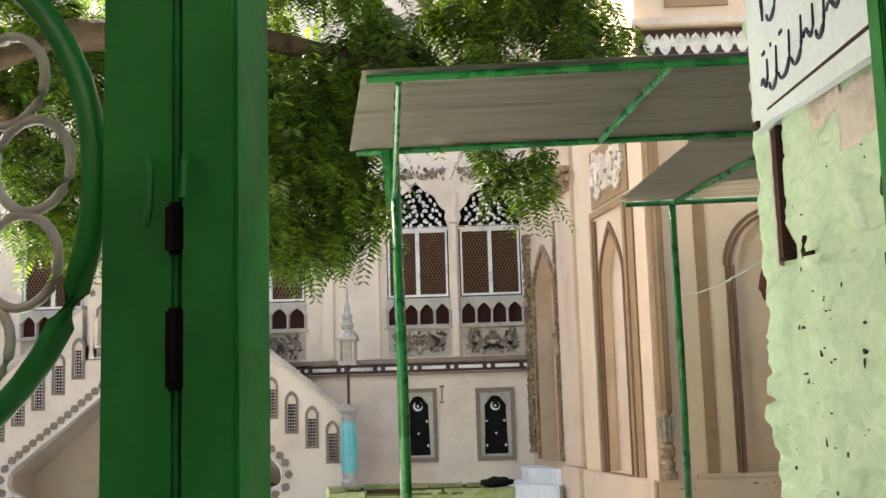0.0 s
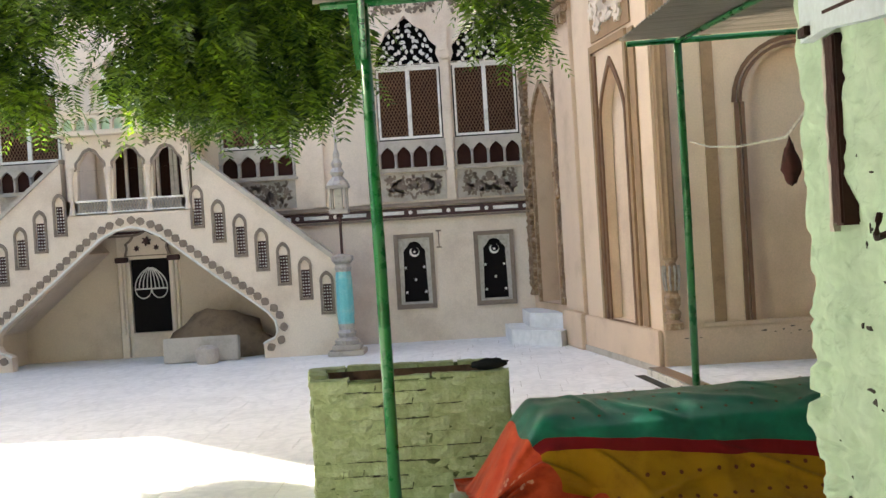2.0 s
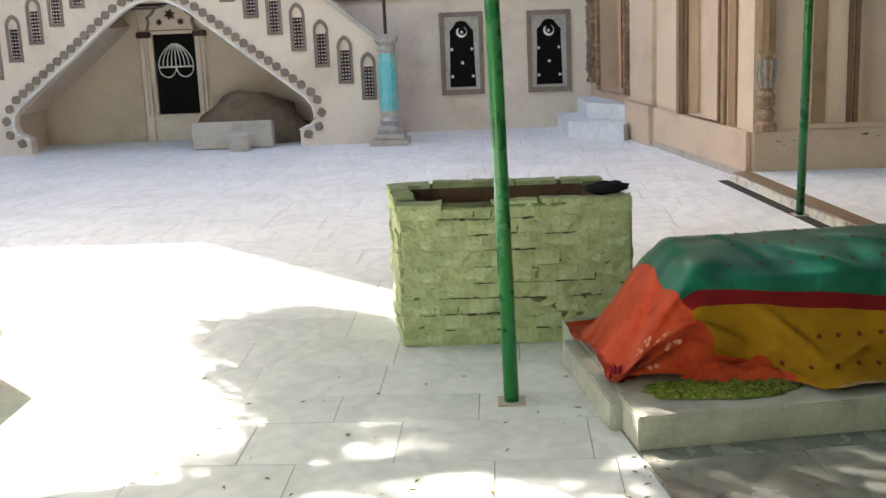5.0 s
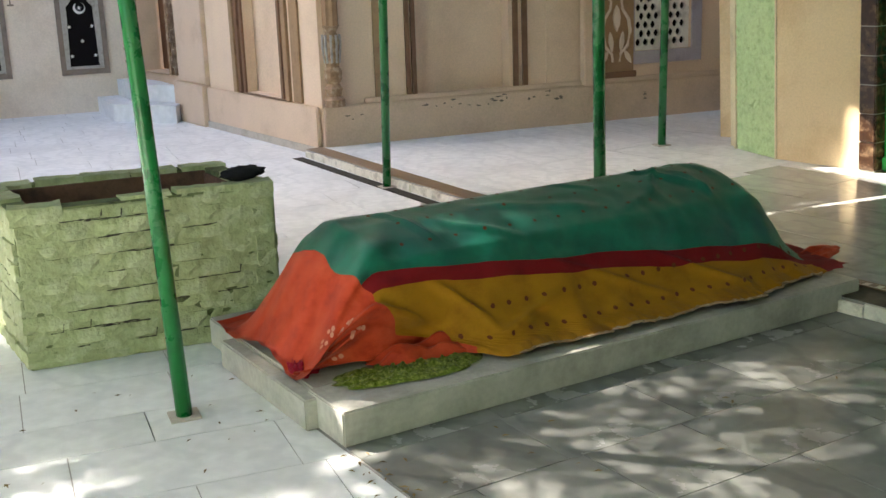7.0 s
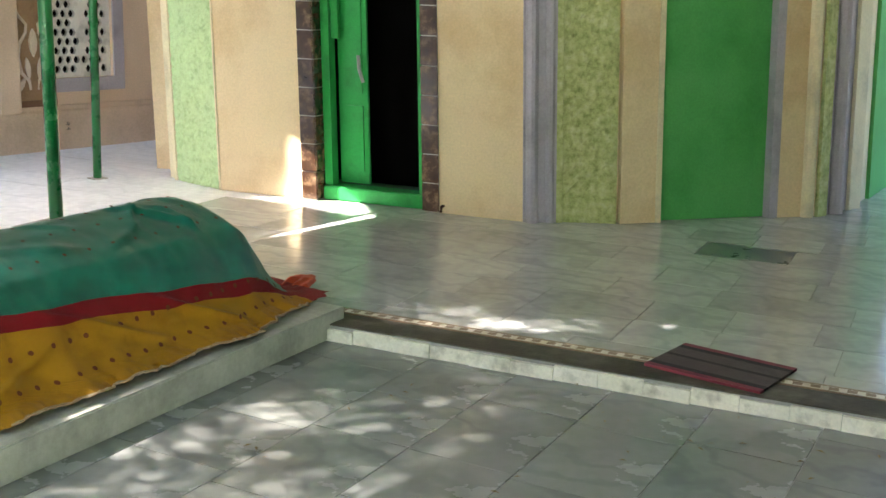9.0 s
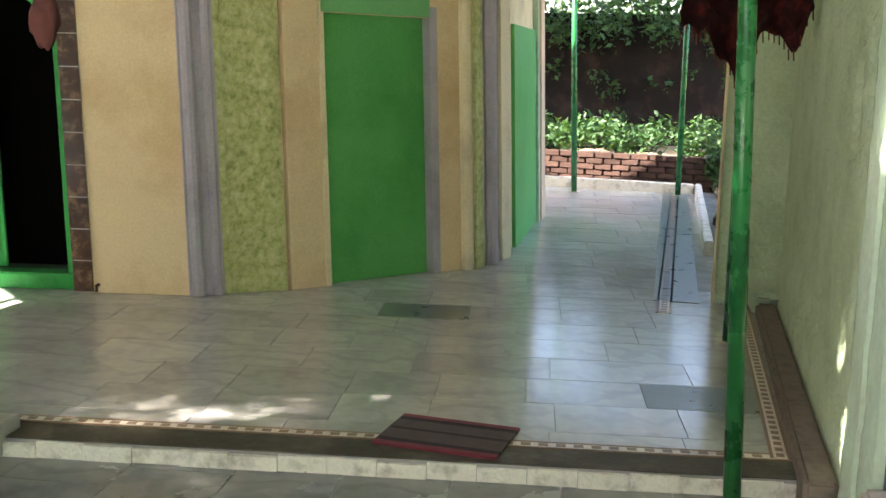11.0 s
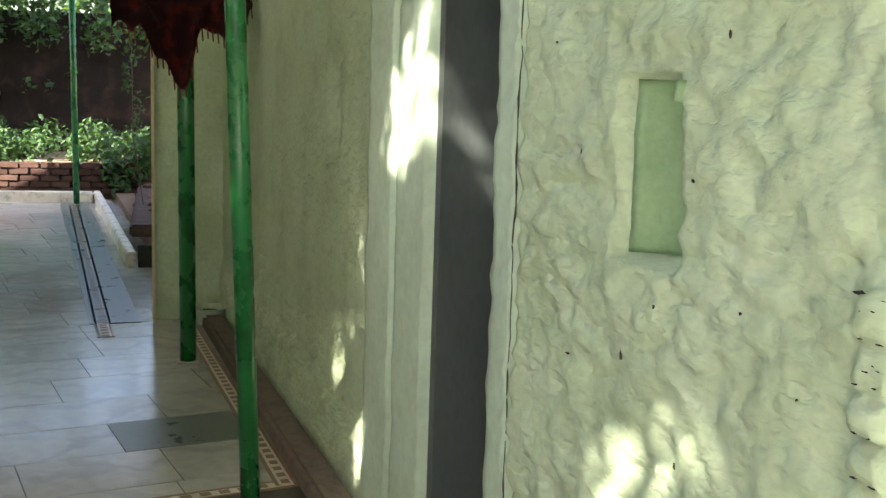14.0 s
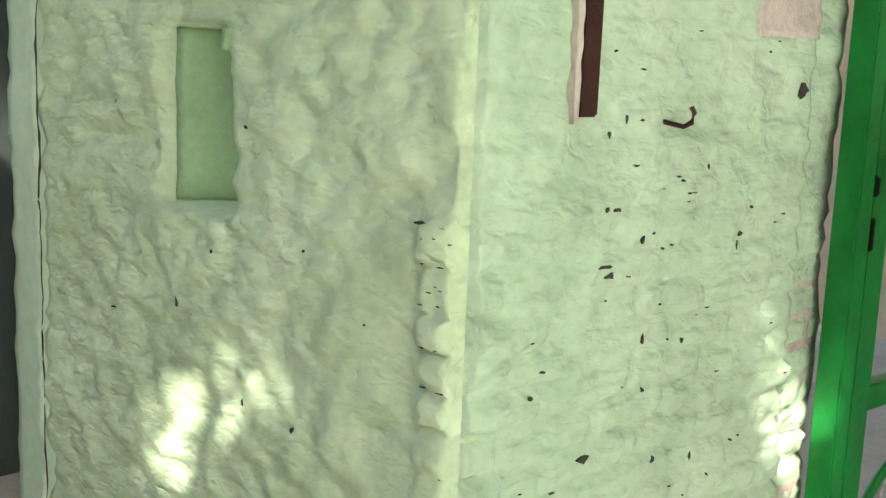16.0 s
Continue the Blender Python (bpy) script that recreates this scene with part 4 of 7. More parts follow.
part("turned_base", bm, M_GOLD, cc, "carved gold base")
part("shaft", lathe([(0.075, 1.18), (0.075, 4.9), (0.1, 5.0)], 16, flute=0.16), M_TAN, cc)
bm = bmesh.new()
for k in range(10):
    a = 2 * math.pi * k / 10
    tube([(0.066 * math.cos(a), 0.066 * math.sin(a), 0.85), (0.085 * math.cos(a), 0.085 * math.sin(a), 1.0), (0.08 * math.cos(a), 0.08 * math.sin(a), 1.1)], 0.012, 5, bm)
part("base_petals", bm, M_SILVER, cc)

# the side that runs back towards the arcaded house
rx, ry = 2.28 - 1.745, 10.236 - 12.80
side = thing("wall_east_return", "peach side wall with brown framed arch panel and carved relief", "wall", frame_at(1.745, 12.80, rx, ry), kind="structure")
SL = math.hypot(rx, ry)
arcp = arch(0.98, 1.85, 0.46, 2.75, 3.35, point=0.55)
part("side_wall", plate(rect(0, SL - 0.001, 0, 8.2), [arcp], 0, 0.12), M_PINK, side)
part("back_wall", box(0, SL - 0.001, 0.125, 0.35, 0, 8.2), M_PINK, side)
dado(side, 0.0, SL - 0.02, 0.44, 0.05)
part("panel_frame", plate(rect(0.72, 2.02, 0.445, 3.62), [rect(0.8, 1.94, 0.446, 3.54)], -0.035, -0.002), M_TAN, side)
part("panel_strip", box(0.84, 0.9, -0.03, -0.002, 0.45, 3.5), M_BROWN, side)
part("arch_band", plate(arch(0.95, 1.88, 0.455, 2.76, 3.42, point=0.55), [arch(1.0, 1.83, 0.456, 2.75, 3.33, point=0.55)], -0.025, -0.002), M_BROWN, side)
part("flat_strip", box(2.1, 2.26, -0.025, -0.002, 0.45, 3.6), M_TAN, side)
part("carved_panel", relief(0.86, 2.1, 3.72, 4.32, -0.05, -0.02, 60, 77, 0.12), M_CREAM, side, "cream carved leaf relief")
part("panel_ground", box(0.8, 2.16, -0.02, -0.002, 3.66, 4.38), M_TAN, side)
pier = thing("wall_pier", "tan pier with a carved cornice beside the gilded portal", "pier", frame_at(1.58, 13.62, 1.745 - 1.58, 12.80 - 13.62), kind="structure")
PL = math.hypot(1.745 - 1.58, 12.80 - 13.62)
part("pier_body", box(0, PL - 0.002, -0.05, 0.5, 0.46, 8.2, bev=0.01), M_PINKD, pier)
part("pier_foot", box(-0.05, PL - 0.002, -0.1, 0.5, 0.0, 0.455, bev=0.01), M_PINKD, pier)
bm = box(-0.06, PL + 0.04, -0.14, -0.052, 4.2, 4.3, bev=0.015)
box(-0.1, PL + 0.06, -0.2, -0.052, 4.31, 4.4, bm, 0.015)
for i in range(6):
    box(0.02 + i * 0.14, 0.09 + i * 0.14, -0.13, -0.052, 4.08, 4.19, bm)
part("pier_cornice", bm, M_GOLD, pier)
portal = thing("door_2", "brown wooden door in a gilded carved portal above marble steps", "door", frame_at(1.13, 15.085, 1.58 - 1.13, 13.62 - 15.085), kind="structure")
QL = math.hypot(1.58 - 1.13, 13.62 - 15.085)
part("portal_wall", plate(rect(0, QL, 0, 8.2), [arch(0.35, 1.2, 0.5, 2.9, 3.5, point=0.5)], 0.05, 0.3), M_PINKD, portal)
part("door_leaf", box(0.3, 1.25, 0.36, 0.42, 0.5, 2.25), M_WOOD, portal)
part("fanlight", box(0.3, 1.25, 0.36, 0.42, 2.33, 3.6), M_PINK, portal)
part("transom", box(0.3, 1.25, 0.3, 0.42, 2.25, 2.33), M_BROWN, portal)
for u in (0.62, 0.93):
    part("door_stile", box(u - 0.025, u + 0.025, 0.335, 0.359, 0.5, 2.25), M_BROWN, portal)
for u0, u1 in ((0.04, 0.2), (1.3, 1.5)):
    bm = relief(u0, u1, 0.5, 3.9, -0.02, 0.045, 150, int(u0 * 100), 0.11)
    part("gilded_border", bm, M_GOLD, portal, "gilded carved border")
part("arch_outline", plate(arch(0.3, 1.25, 0.5, 2.9, 3.58, point=0.5), [arch(0.352, 1.198, 0.501, 2.9, 3.5, point=0.5)], 0.0, 0.048), M_GOLD, portal)
st = thing("marble_steps", "low white marble steps with a grey front before the portal", "steps", kind="structure")
part("lower_step", flat_prism([(0.72, 14.95), (0.80, 13.95), (1.42, 13.3), (1.52, 13.55), (1.42, 14.95)], 0.0, 0.2), M_MARB, st)
part("upper_step", flat_prism([(0.98, 14.98), (1.05, 14.1), (1.5, 13.62), (1.35, 14.98)], 0.205, 0.4), M_MARB, st)

# ---- the shrine on the terrace ----
Z0 = 0.081
H = 5.2
shrine = thing("shrine", "many-sided shrine painted yellow, green and lilac with an open green door", "shrine", kind="structure")
core = [(5.7, 8.35), (5.45, 7.45), (5.83, 6.75), (6.1, 5.8), (6.3, 5.25), (6.65, 4.85), (7.85, 3.95), (8.5, 3.9), (11.0, 4.2), (11.3, 5.2), (10.4, 8.6), (7.5, 9.5)]
part("core", flat_prism(core, H - 0.2, H), M_YELP, shrine)
# unseen block, added to keep sun from passing through the hollow shrine
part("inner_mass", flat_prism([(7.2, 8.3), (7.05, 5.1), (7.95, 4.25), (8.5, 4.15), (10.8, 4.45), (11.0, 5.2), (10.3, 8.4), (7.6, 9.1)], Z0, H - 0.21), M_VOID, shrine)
part("dome_drum", flat_prism([(6.6 + 1.6 + 1.9 * math.cos(k * math.pi / 8), 6.4 + 1.9 * math.sin(k * math.pi / 8)) for k in range(16)], H, H + 1.2), M_YELP, shrine)
rear = [(11.0, 4.0), (11.4, 5.2), (10.5, 8.7), (7.5, 9.6), (5.6, 8.6)]
for (xa, ya), (xb, yb) in zip(rear, rear[1:]):
    w = frame_at(xa, ya, xb - xa, yb - ya)
    o = part("rear_wall", box(0, math.hypot(xb - xa, yb - ya), -0.1, 0.1, Z0, H), M_YEL, shrine)
    o.matrix_local = w


def face(xa, ya, xb, yb, name, label):
    ob = new(name)
    ob.empty_display_size = 0.1
    ob.parent = shrine
    ob.matrix_local = frame_at(xa, ya, xb - xa, yb - ya)
    return tagged(ob, label), math.hypot(xb - xa, yb - ya)


def speckled(f, u0, u1, y, material, seed):
    """Rough thrown-plaster panel in thick blobs."""
    bm = grid_wall(u0, u1, Z0, 3.6, 0.022, 0.04, lambda u, z: 0.011 * noise.noise(Vector((u * 28, z * 28, seed))) + 0.006 * noise.noise(Vector((u * 60, z * 60, seed))))
    o = part("textured_panel", bm, material, f, "thrown lime plaster panel")
    o.location.y = y


f, L = face(5.30, 8.25, 5.245, 7.5, "face_speckled_west", "mint textured corner strip with white edges")
part("strip_wall", box(0, L, 0.045, 0.25, Z0, H), M_YELP, f)
speckled(f, 0.17, L - 0.018, 0.0, M_SPK2, 1)
part("pale_edge", box(L - 0.016, L, -0.012, 0.044, Z0, H), M_YELP, f)
part("pale_edge", box(0.14, 0.168, -0.012, 0.044, Z0, H), M_YELP, f)
f, L = face(5.245, 7.5, 5.95, 5.10, "face_door", "pale yellow face with a tiled green doorway")
D0, D1 = 0.74, 1.86
part("face_wall", plate([(0, Z0), (D0, Z0), (D0, 2.45), (D1, 2.45), (D1, Z0), (L, Z0), (L, H), (0, H)], [], 0, 0.22), M_YEL, f)
part("tile_bed", box(D0 - 0.002, D0 + 0.12, -0.012, 0.3, Z0, 2.44), M_GROUT, f)
part("tile_bed", box(D1 - 0.12, D1 + 0.002, -0.012, 0.3, Z0, 2.44), M_GROUT, f)
for u0, u1 in ((D0 - 0.004, D0 + 0.122), (D1 - 0.122, D1 + 0.004)):
    for j in range(11):
        z = Z0 + 0.01 + j * 0.212
        part("glazed_tile", box(u0, u1, -0.022, -0.0125, z, z + 0.205, bev=0.003), M_TILE, f)
        uu = D0 + 0.1205 if u0 < 1.2 else D1 - 0.1305
        part("glazed_tile", box(uu, uu + 0.01, -0.011, 0.2, z, z + 0.205), M_TILE, f)
fr = box(D0 + 0.135, D0 + 0.2, 0.1, 0.2, Z0, 2.44)
box(D1 - 0.2, D1 - 0.135, 0.1, 0.2, Z0, 2.44, fr)
part("door_frame", fr, M_DOORG, f, "green door frame")
part("sill", box(D0 + 0.135, D1 - 0.135, 0.06, 0.24, Z0, 0.19, bev=0.01), M_DOORG, f, "green painted sill")
head = arch(D0 + 0.26, D1 - 0.21, 1.3, 1.75, 2.1, point=0.4)
part("door_head", prism([(D0 + 0.2, 1.3), (D0 + 0.2, 2.44), (D1 - 0.2, 2.44), (D1 - 0.2, 1.3)] + head[1:] + head[:1], 0.14, 0.18), M_DOORG, f)
leaf = box(D0 + 0.205, D0 + 0.235, 0.24, 0.68, 0.2, 2.1)
part("door_leaf", leaf, M_DOORG, f, "open green panelled door leaf")
lf = box(D0 + 0.236, D0 + 0.25, 0.26, 0.3, 0.22, 2.06)
box(D0 + 0.236, D0 + 0.25, 0.62, 0.66, 0.22, 2.06, lf)
for z in (0.22, 0.62, 1.02, 1.5, 2.02):
    box(D0 + 0.236, D0 + 0.25, 0.301, 0.619, z, z + 0.05, lf)
part("door_rails", lf, M_DOORG, f)
leaf = box(D0 + 0.24, D0 + 0.46, 0.22, 0.25, 0.2, 1.85, bev=0.006)
box(D0 + 0.28, D0 + 0.42, 0.205, 0.219, 0.3, 0.8, leaf)
box(D0 + 0.28, D0 + 0.42, 0.205, 0.219, 0.9, 1.7, leaf)
part("folded_leaf", leaf, M_DOORG, f)
part("padlock_rag", tube([(D0 + 0.4, 0.19, 1.18), (D0 + 0.41, 0.18, 1.08), (D0 + 0.44, 0.18, 0.98)], 0.014, 6), M_SCROLL, f, "white rag tied on the bolt")
# black box in place of the unlit room inside
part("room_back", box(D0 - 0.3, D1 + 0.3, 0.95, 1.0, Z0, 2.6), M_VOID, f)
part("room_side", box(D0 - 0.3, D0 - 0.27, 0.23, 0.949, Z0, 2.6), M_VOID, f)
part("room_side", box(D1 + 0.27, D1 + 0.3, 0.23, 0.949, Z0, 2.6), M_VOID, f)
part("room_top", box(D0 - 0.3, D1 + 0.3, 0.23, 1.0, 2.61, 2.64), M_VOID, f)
part("tap", tube([(D1 + 0.04, -0.02, 0.14), (D1 + 0.04, -0.06, 0.14), (D1 + 0.04, -0.07, 0.1)], 0.012, 6), M_RUST, f)
f, L = face(5.95, 5.10, 6.12, 4.93, "face_lilac", "lilac grey corner pilaster in two steps")
part("pilaster_wall", box(0, L, -0.02, 0.3, Z0, H), M_LILAC, f)
part("pilaster_roll", lathe([(0.045, Z0), (0.045, H)], 10, 0.06, -0.02), M_LILAC, f)
part("pilaster_roll", lathe([(0.035, Z0), (0.035, H)], 10, L - 0.05, -0.015), M_LILAC, f)
f, L = face(6.12, 4.93, 6.40, 4.56, "face_speckled", "lime green textured panel between plain edges")
part("strip_wall", box(0, L, 0.045, 0.3, Z0, H), M_YEL, f)
part("olive_edge", box(0, 0.045, -0.02, 0.044, Z0, H), M_SPK, f)
speckled(f, 0.05, L - 0.03, 0.005, M_SPK, 9)
f, L = face(6.40, 4.56, 7.80, 3.64, "face_green_niche", "yellow face with a flat bright green panel")
G0, G1 = 0.32, 1.24
part("face_wall", plate([(0, Z0), (G0, Z0), (G0, 1.98), (G1, 1.98), (G1, Z0), (L, Z0), (L, H), (0, H)], [], 0, 0.2), M_YEL, f)
part("green_panel", box(G0 - 0.02, G1 + 0.02, 0.07, 0.12, Z0, 2.0), M_PANELG, f, "bright green painted recess")
part("recess_edge", box(G1 - 0.001, G1 + 0.07, -0.015, 0.069, Z0, 2.06), M_LILAC, f)
part("recess_edge", box(G0 - 0.04, G0 + 0.001, -0.012, 0.069, Z0, 2.06), M_YELP, f)
part("upper_panel", box(G0 - 0.02, G1, -0.022, -0.002, 1.985, 3.6), M_PALEG, f, "paler green painted panel above the recess")
part("yellow_roll", lathe([(0.05, Z0), (0.05, H)], 10, L - 0.1, -0.01), M_YELP, f)
f, L = face(7.80, 3.64, 8.42, 3.54, "face_lilac_east", "lilac pilaster with olive and cream steps")
part("pilaster_wall", box(0.0, L, 0.0, 0.3, Z0, H), M_LILAC, f)
part("olive_step", box(-0.03, 0.1, -0.03, -0.001, Z0, H), M_SPK, f)
part("pilaster_roll", lathe([(0.06, Z0), (0.06, H)], 10, 0.24, -0.02), M_LILAC, f)
part("cream_step", box(L - 0.18, L, -0.03, -0.001, Z0, H), M_YELP, f)
f, L = face(8.42, 3.54, 11.05, 3.86, "face_far", "further face with green panels and pale pink strips")
part("face_wall", box(0, L, 0.03, 0.3, Z0, H), M_YELP, f)
part("green_panel", box(0.5, 2.2, -0.002, 0.029, Z0, 2.0), M_PANELG, f)
part("mint_edge", box(2.21, 2.3, -0.03, 0.029, Z0, H), M_MINT, f)
part("lilac_edge", box(2.31, L, -0.05, 0.029, Z0, H), M_PINK, f)

# the old masonry of the shrine leans slightly
LEAN = Matrix(((1, 0, -0.014, 0.014 * Z0), (0, 1, 0.042, -0.042 * Z0), (0, 0, 1, 0), (0, 0, 0, 1)))
bpy.context.view_layer.update()
for o in shrine.children_recursive:
    if o.type == "MESH":
        o.data.transform(o.matrix_world.inverted() @ LEAN @ o.matrix_world)

# ---- the limewashed wall and gate pier ----
CX, CYW = 1.165, 0.785
WDX, WDY = -0.9957, -0.0928
south = thing("wall_south", "lumpy pale green limewashed wall with a small niche and a dark doorway", "wall", frame_at(CX, CYW, WDX, WDY), kind="structure")


def lumps(u, z, k=1.0):
    return k * (0.015 * noise.noise(Vector((u * 5.5, z * 5.5, 3.1))) + 0.018 * noise.noise(Vector((u * 13, z * 19, 8.2))) + 0.0055 * noise.noise(Vector((u * 31, z * 42, 1.7))))


def courses(u, z, pitch=0.066, length=0.21, deep=0.008):
    """Brick relief that shows through thick limewash."""
    row = math.floor(z / pitch + 0.35 * noise.noise(Vector((u * 3, z * 3, 5))))
    fz = (z / pitch + 0.35 * noise.noise(Vector((u * 3, z * 3, 5)))) % 1
    fu = (u / length + (0.5 if row % 2 else 0) + 0.1 * noise.noise(Vector((u * 5, row, 2)))) % 1
    jz = max(0, 1 - min(fz, 1 - fz) / 0.16)
    ju = max(0, 1 - min(fu, 1 - fu) / 0.05)
    return -deep * max(jz, 0.8 * ju) + 0.004 * noise.noise(Vector((row * 3.3, math.floor(u / length) * 1.7, 4)))


def niche_relief(u, z):
    h = lumps(u, z)
    mask = max(0.0, min(1.0, (1.15 - z) / 0.5)) * max(0.25, min(1.0, 0.6 + noise.noise(Vector((u * 2.2, z * 2.2, 9)))))
    h += courses(u, z) * 1.1 * mask
    if u > -0.075 and z < 1.395:
        h += 0.018 + courses(u, z, deep=0.020) + 0.006 * noise.noise(Vector((3, math.floor(z / 0.066) * 1.9, 7)))
    x, y = (u + 0.685) / 0.118, (z - 1.505) / 0.176
    if abs(x) < 1 and abs(y) < 1 and not (y > 0.72 and x > 0.72):
        h = -0.13 + 0.11 * max(0, (-x - 0.1) / 0.9) ** 1.6 + 0.3 * h
    if -0.85 < u < -0.53 and 1.20 < z < 1.335:
        h += 0.012 * math.exp(-((u + 0.68) / 0.1) ** 2) * (1 + noise.noise(Vector((u * 30, z * 30, 0))))
    if u < -1.27:
        h += 0.006 * noise.noise(Vector((u * 30, z * 9, 2)))
    return h


part("niche_wall", grid_wall(-1.29, 0.0, -0.04, 3.3, 0.0125, 0.45, niche_relief), M_PISTA, south, "pistachio limewash on rough brick", smooth=True)
part("door_edge", grid_wall(-1.43, -1.292, -0.04, 3.3, 0.02, 0.45, lambda u, z: 0.012 + 0.4 * lumps(u, z) + (0.006 if int(z * 26 + 3 * noise.noise(Vector((0, z * 4, 0)))) % 2 and u > -1.33 else 0)), M_PISTA2, south, "pale plaster door edge with a ragged seam", smooth=True)
# darker green than the wall, so the recess keeps its depth
part("niche_lining", grid_wall(-0.792, -0.578, 1.336, 1.674, 0.0125, 0.3, lambda u, z: niche_relief(u, z) + 0.012), M_NICHE, south, "deeper green lining of the niche", smooth=True)
part("seam_crack", tube([(-1.291 + 0.009 * noise.noise(Vector((0, 0, z * 27))), -0.013 - 0.006 * noise.noise(Vector((0, 2, z * 9))), z) for z in [0.1 + 0.025 * k for k in range(120)]], [0.0012 + 0.0028 * abs(noise.noise(Vector((5, 0, k * 0.37)))) for k in range(120)], 5), M_HOLE, south, "dark ragged crack along the door edge")
part("reveal", box(-1.95, -1.905, 0.012, 0.42, -0.04, 3.3), M_SLATE, south, "dark slate reveal")
part("door_slab", box(-1.94, -1.40, 0.33, 0.38, -0.04, 3.3), M_SLAB, south, "grey veined stone door slab")
part("door_sill", box(-1.92, -1.43, -0.06, 0.32, -0.04, 0.38, bev=0.015), M_STONE, south)
part("pilaster", grid_wall(-2.24, -1.952, -0.04, 3.3, 0.025, 0.4, lambda u, z: 0.02 + 0.3 * lumps(u, z)), M_PISTA2, south, smooth=True)
part("pilaster", grid_wall(-2.53, -2.242, -0.04, 3.3, 0.025, 0.4, lambda u, z: 0.035 + 0.3 * lumps(u, z)), M_PISTA2, south, smooth=True)


def long_relief(u, z):
    h = 0.6 * lumps(u, z)
    x, y = (u + 3.16) / 0.11, (z - 1.54) / 0.21
    if abs(x) < 1 and abs(y) < 1:
        h -= 0.035
    if z < 0.45 - 0.25 * abs(noise.noise(Vector((u * 3, 0, 6)))):
        h += 0.02
    return h


part("long_wall", grid_wall(-6.2, -2.532, -0.04, 3.3, 0.03, 0.4, long_relief), M_PISTA, south, smooth=True)
part("wall_base", box(-6.2, -2.54, -0.16, -0.03, -0.04, 0.16, bev=0.02), M_PEEL, south, "worn brown footing")
block = thing("wall_south_block", "mottled green wall block at the end of the passage", "wall", kind="structure")
part("block_wall", box(7.28, 9.2, 0.6, 1.78, 0.0, 3.4, bev=0.02), M_PISTA, block)
part("block_strip", box(7.27, 7.6, 1.781, 1.80, 0.0, 3.4), M_YELP, block)

pier2 = thing("gate_pier", "pale green limewashed brick gate pier with holes and bare plaster", "wall", frame_at(1.15, 0.79, 0, -1), kind="structure")


def pier_relief(u, z):
    h = 0.85 * lumps(u + 7, z) + courses(u, z) * (0.5 + 1.9 * max(0.0, min(1.0, (1.42 - z) / 0.3)))
    if u < 0.11 + 0.03 * noise.noise(Vector((0, z * 12, 0))) and z < 1.4:
        h += 0.006 + courses(u, z, deep=0.012)
    if u > 0.93:
        h -= 0.03
    return h


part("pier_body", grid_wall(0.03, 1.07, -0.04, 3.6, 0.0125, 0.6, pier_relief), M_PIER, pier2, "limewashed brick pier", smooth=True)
part("bare_plaster", grid_wall(0.70, 0.94, 1.70, 1.81, 0.015, 0.03, lambda u, z: 0.006 + 0.8 * pier_relief(u, z)), M_OLDPL, pier2, "bare stained cement patch", smooth=True)
part("bare_plaster", grid_wall(0.48, 0.70, 1.79, 1.86, 0.015, 0.03, lambda u, z: 0.004 + 0.8 * pier_relief(u, z)), M_OLDPL, pier2, smooth=True)
part("bare_edge", grid_wall(0.94, 1.09, -0.04, 3.6, 0.03, 0.4, lambda u, z: -0.005 + pier_relief(u, z)), M_OLDPL, pier2, "broken cement edge", smooth=True)
rng = random.Random(8)
for u, z, w, h in ((0.345, 1.398, 0.018, 0.007), (0.33, 1.30, 0.03, 0.005), (0.345, 1.283, 0.022, 0.009), (0.325, 1.525, 0.006, 0.009), (0.71, 1.33, 0.012, 0.008), (0.705, 1.31, 0.004, 0.014), (0.6, 1.46, 0.004, 0.01), (0.44, 1.16, 0.006, 0.014), (0.43, 1.34, 0.006, 0.01), (0.3, 0.965, 0.02, 0.012), (0.17, 1.095, 0.008, 0.006), (0.46, 1.06, 0.006, 0.006), (0.56, 1.14, 0.004, 0.01), (0.32, 1.40, 0.008, 0.006), (0.36, 1.55, 0.004, 0.012), (0.4, 1.47, 0.01, 0.003), (0.75, 1.80, 0.012, 0.014), (0.79, 1.83, 0.018, 0.02), (0.77, 1.765, 0.014, 0.008), (0.86, 1.75, 0.01, 0.01), (0.88, 1.6, 0.03, 0.02), (0.5, 0.92, 0.01, 0.01), (0.62, 0.9, 0.008, 0.014), (0.2, 0.86, 0.01, 0.008)):
    w, h = w * 0.7, h * 0.7
    pts = [(u + w * rng.uniform(0.5, 1.3) * math.cos(a), z + h * rng.uniform(0.4, 1.3) * math.sin(a)) for a in [k * 0.628 for k in range(10)]]
    y = -pier_relief(u, z)
    part("mortar_hole", prism(pts, y - 0.0015, y + 0.02), M_HOLE if z < 1.7 or u < 0.7 else M_TAN, pier2)
chips = [(rng.uniform(0.1, 0.9), rng.uniform(0.75, 1.75), rng.uniform(0.002, 0.008), rng.uniform(0.001, 0.003)) for k in range(46)]
for u, z, w, h in chips:
    pts = [(u + w * rng.uniform(0.5, 1.3) * math.cos(k * 0.785), z + h * rng.uniform(0.4, 1.3) * math.sin(k * 0.785)) for k in range(8)]
    y = -pier_relief(u, z)
    part("wall_chip", prism(pts, y - 0.0015, y + 0.02), M_HOLE, pier2)
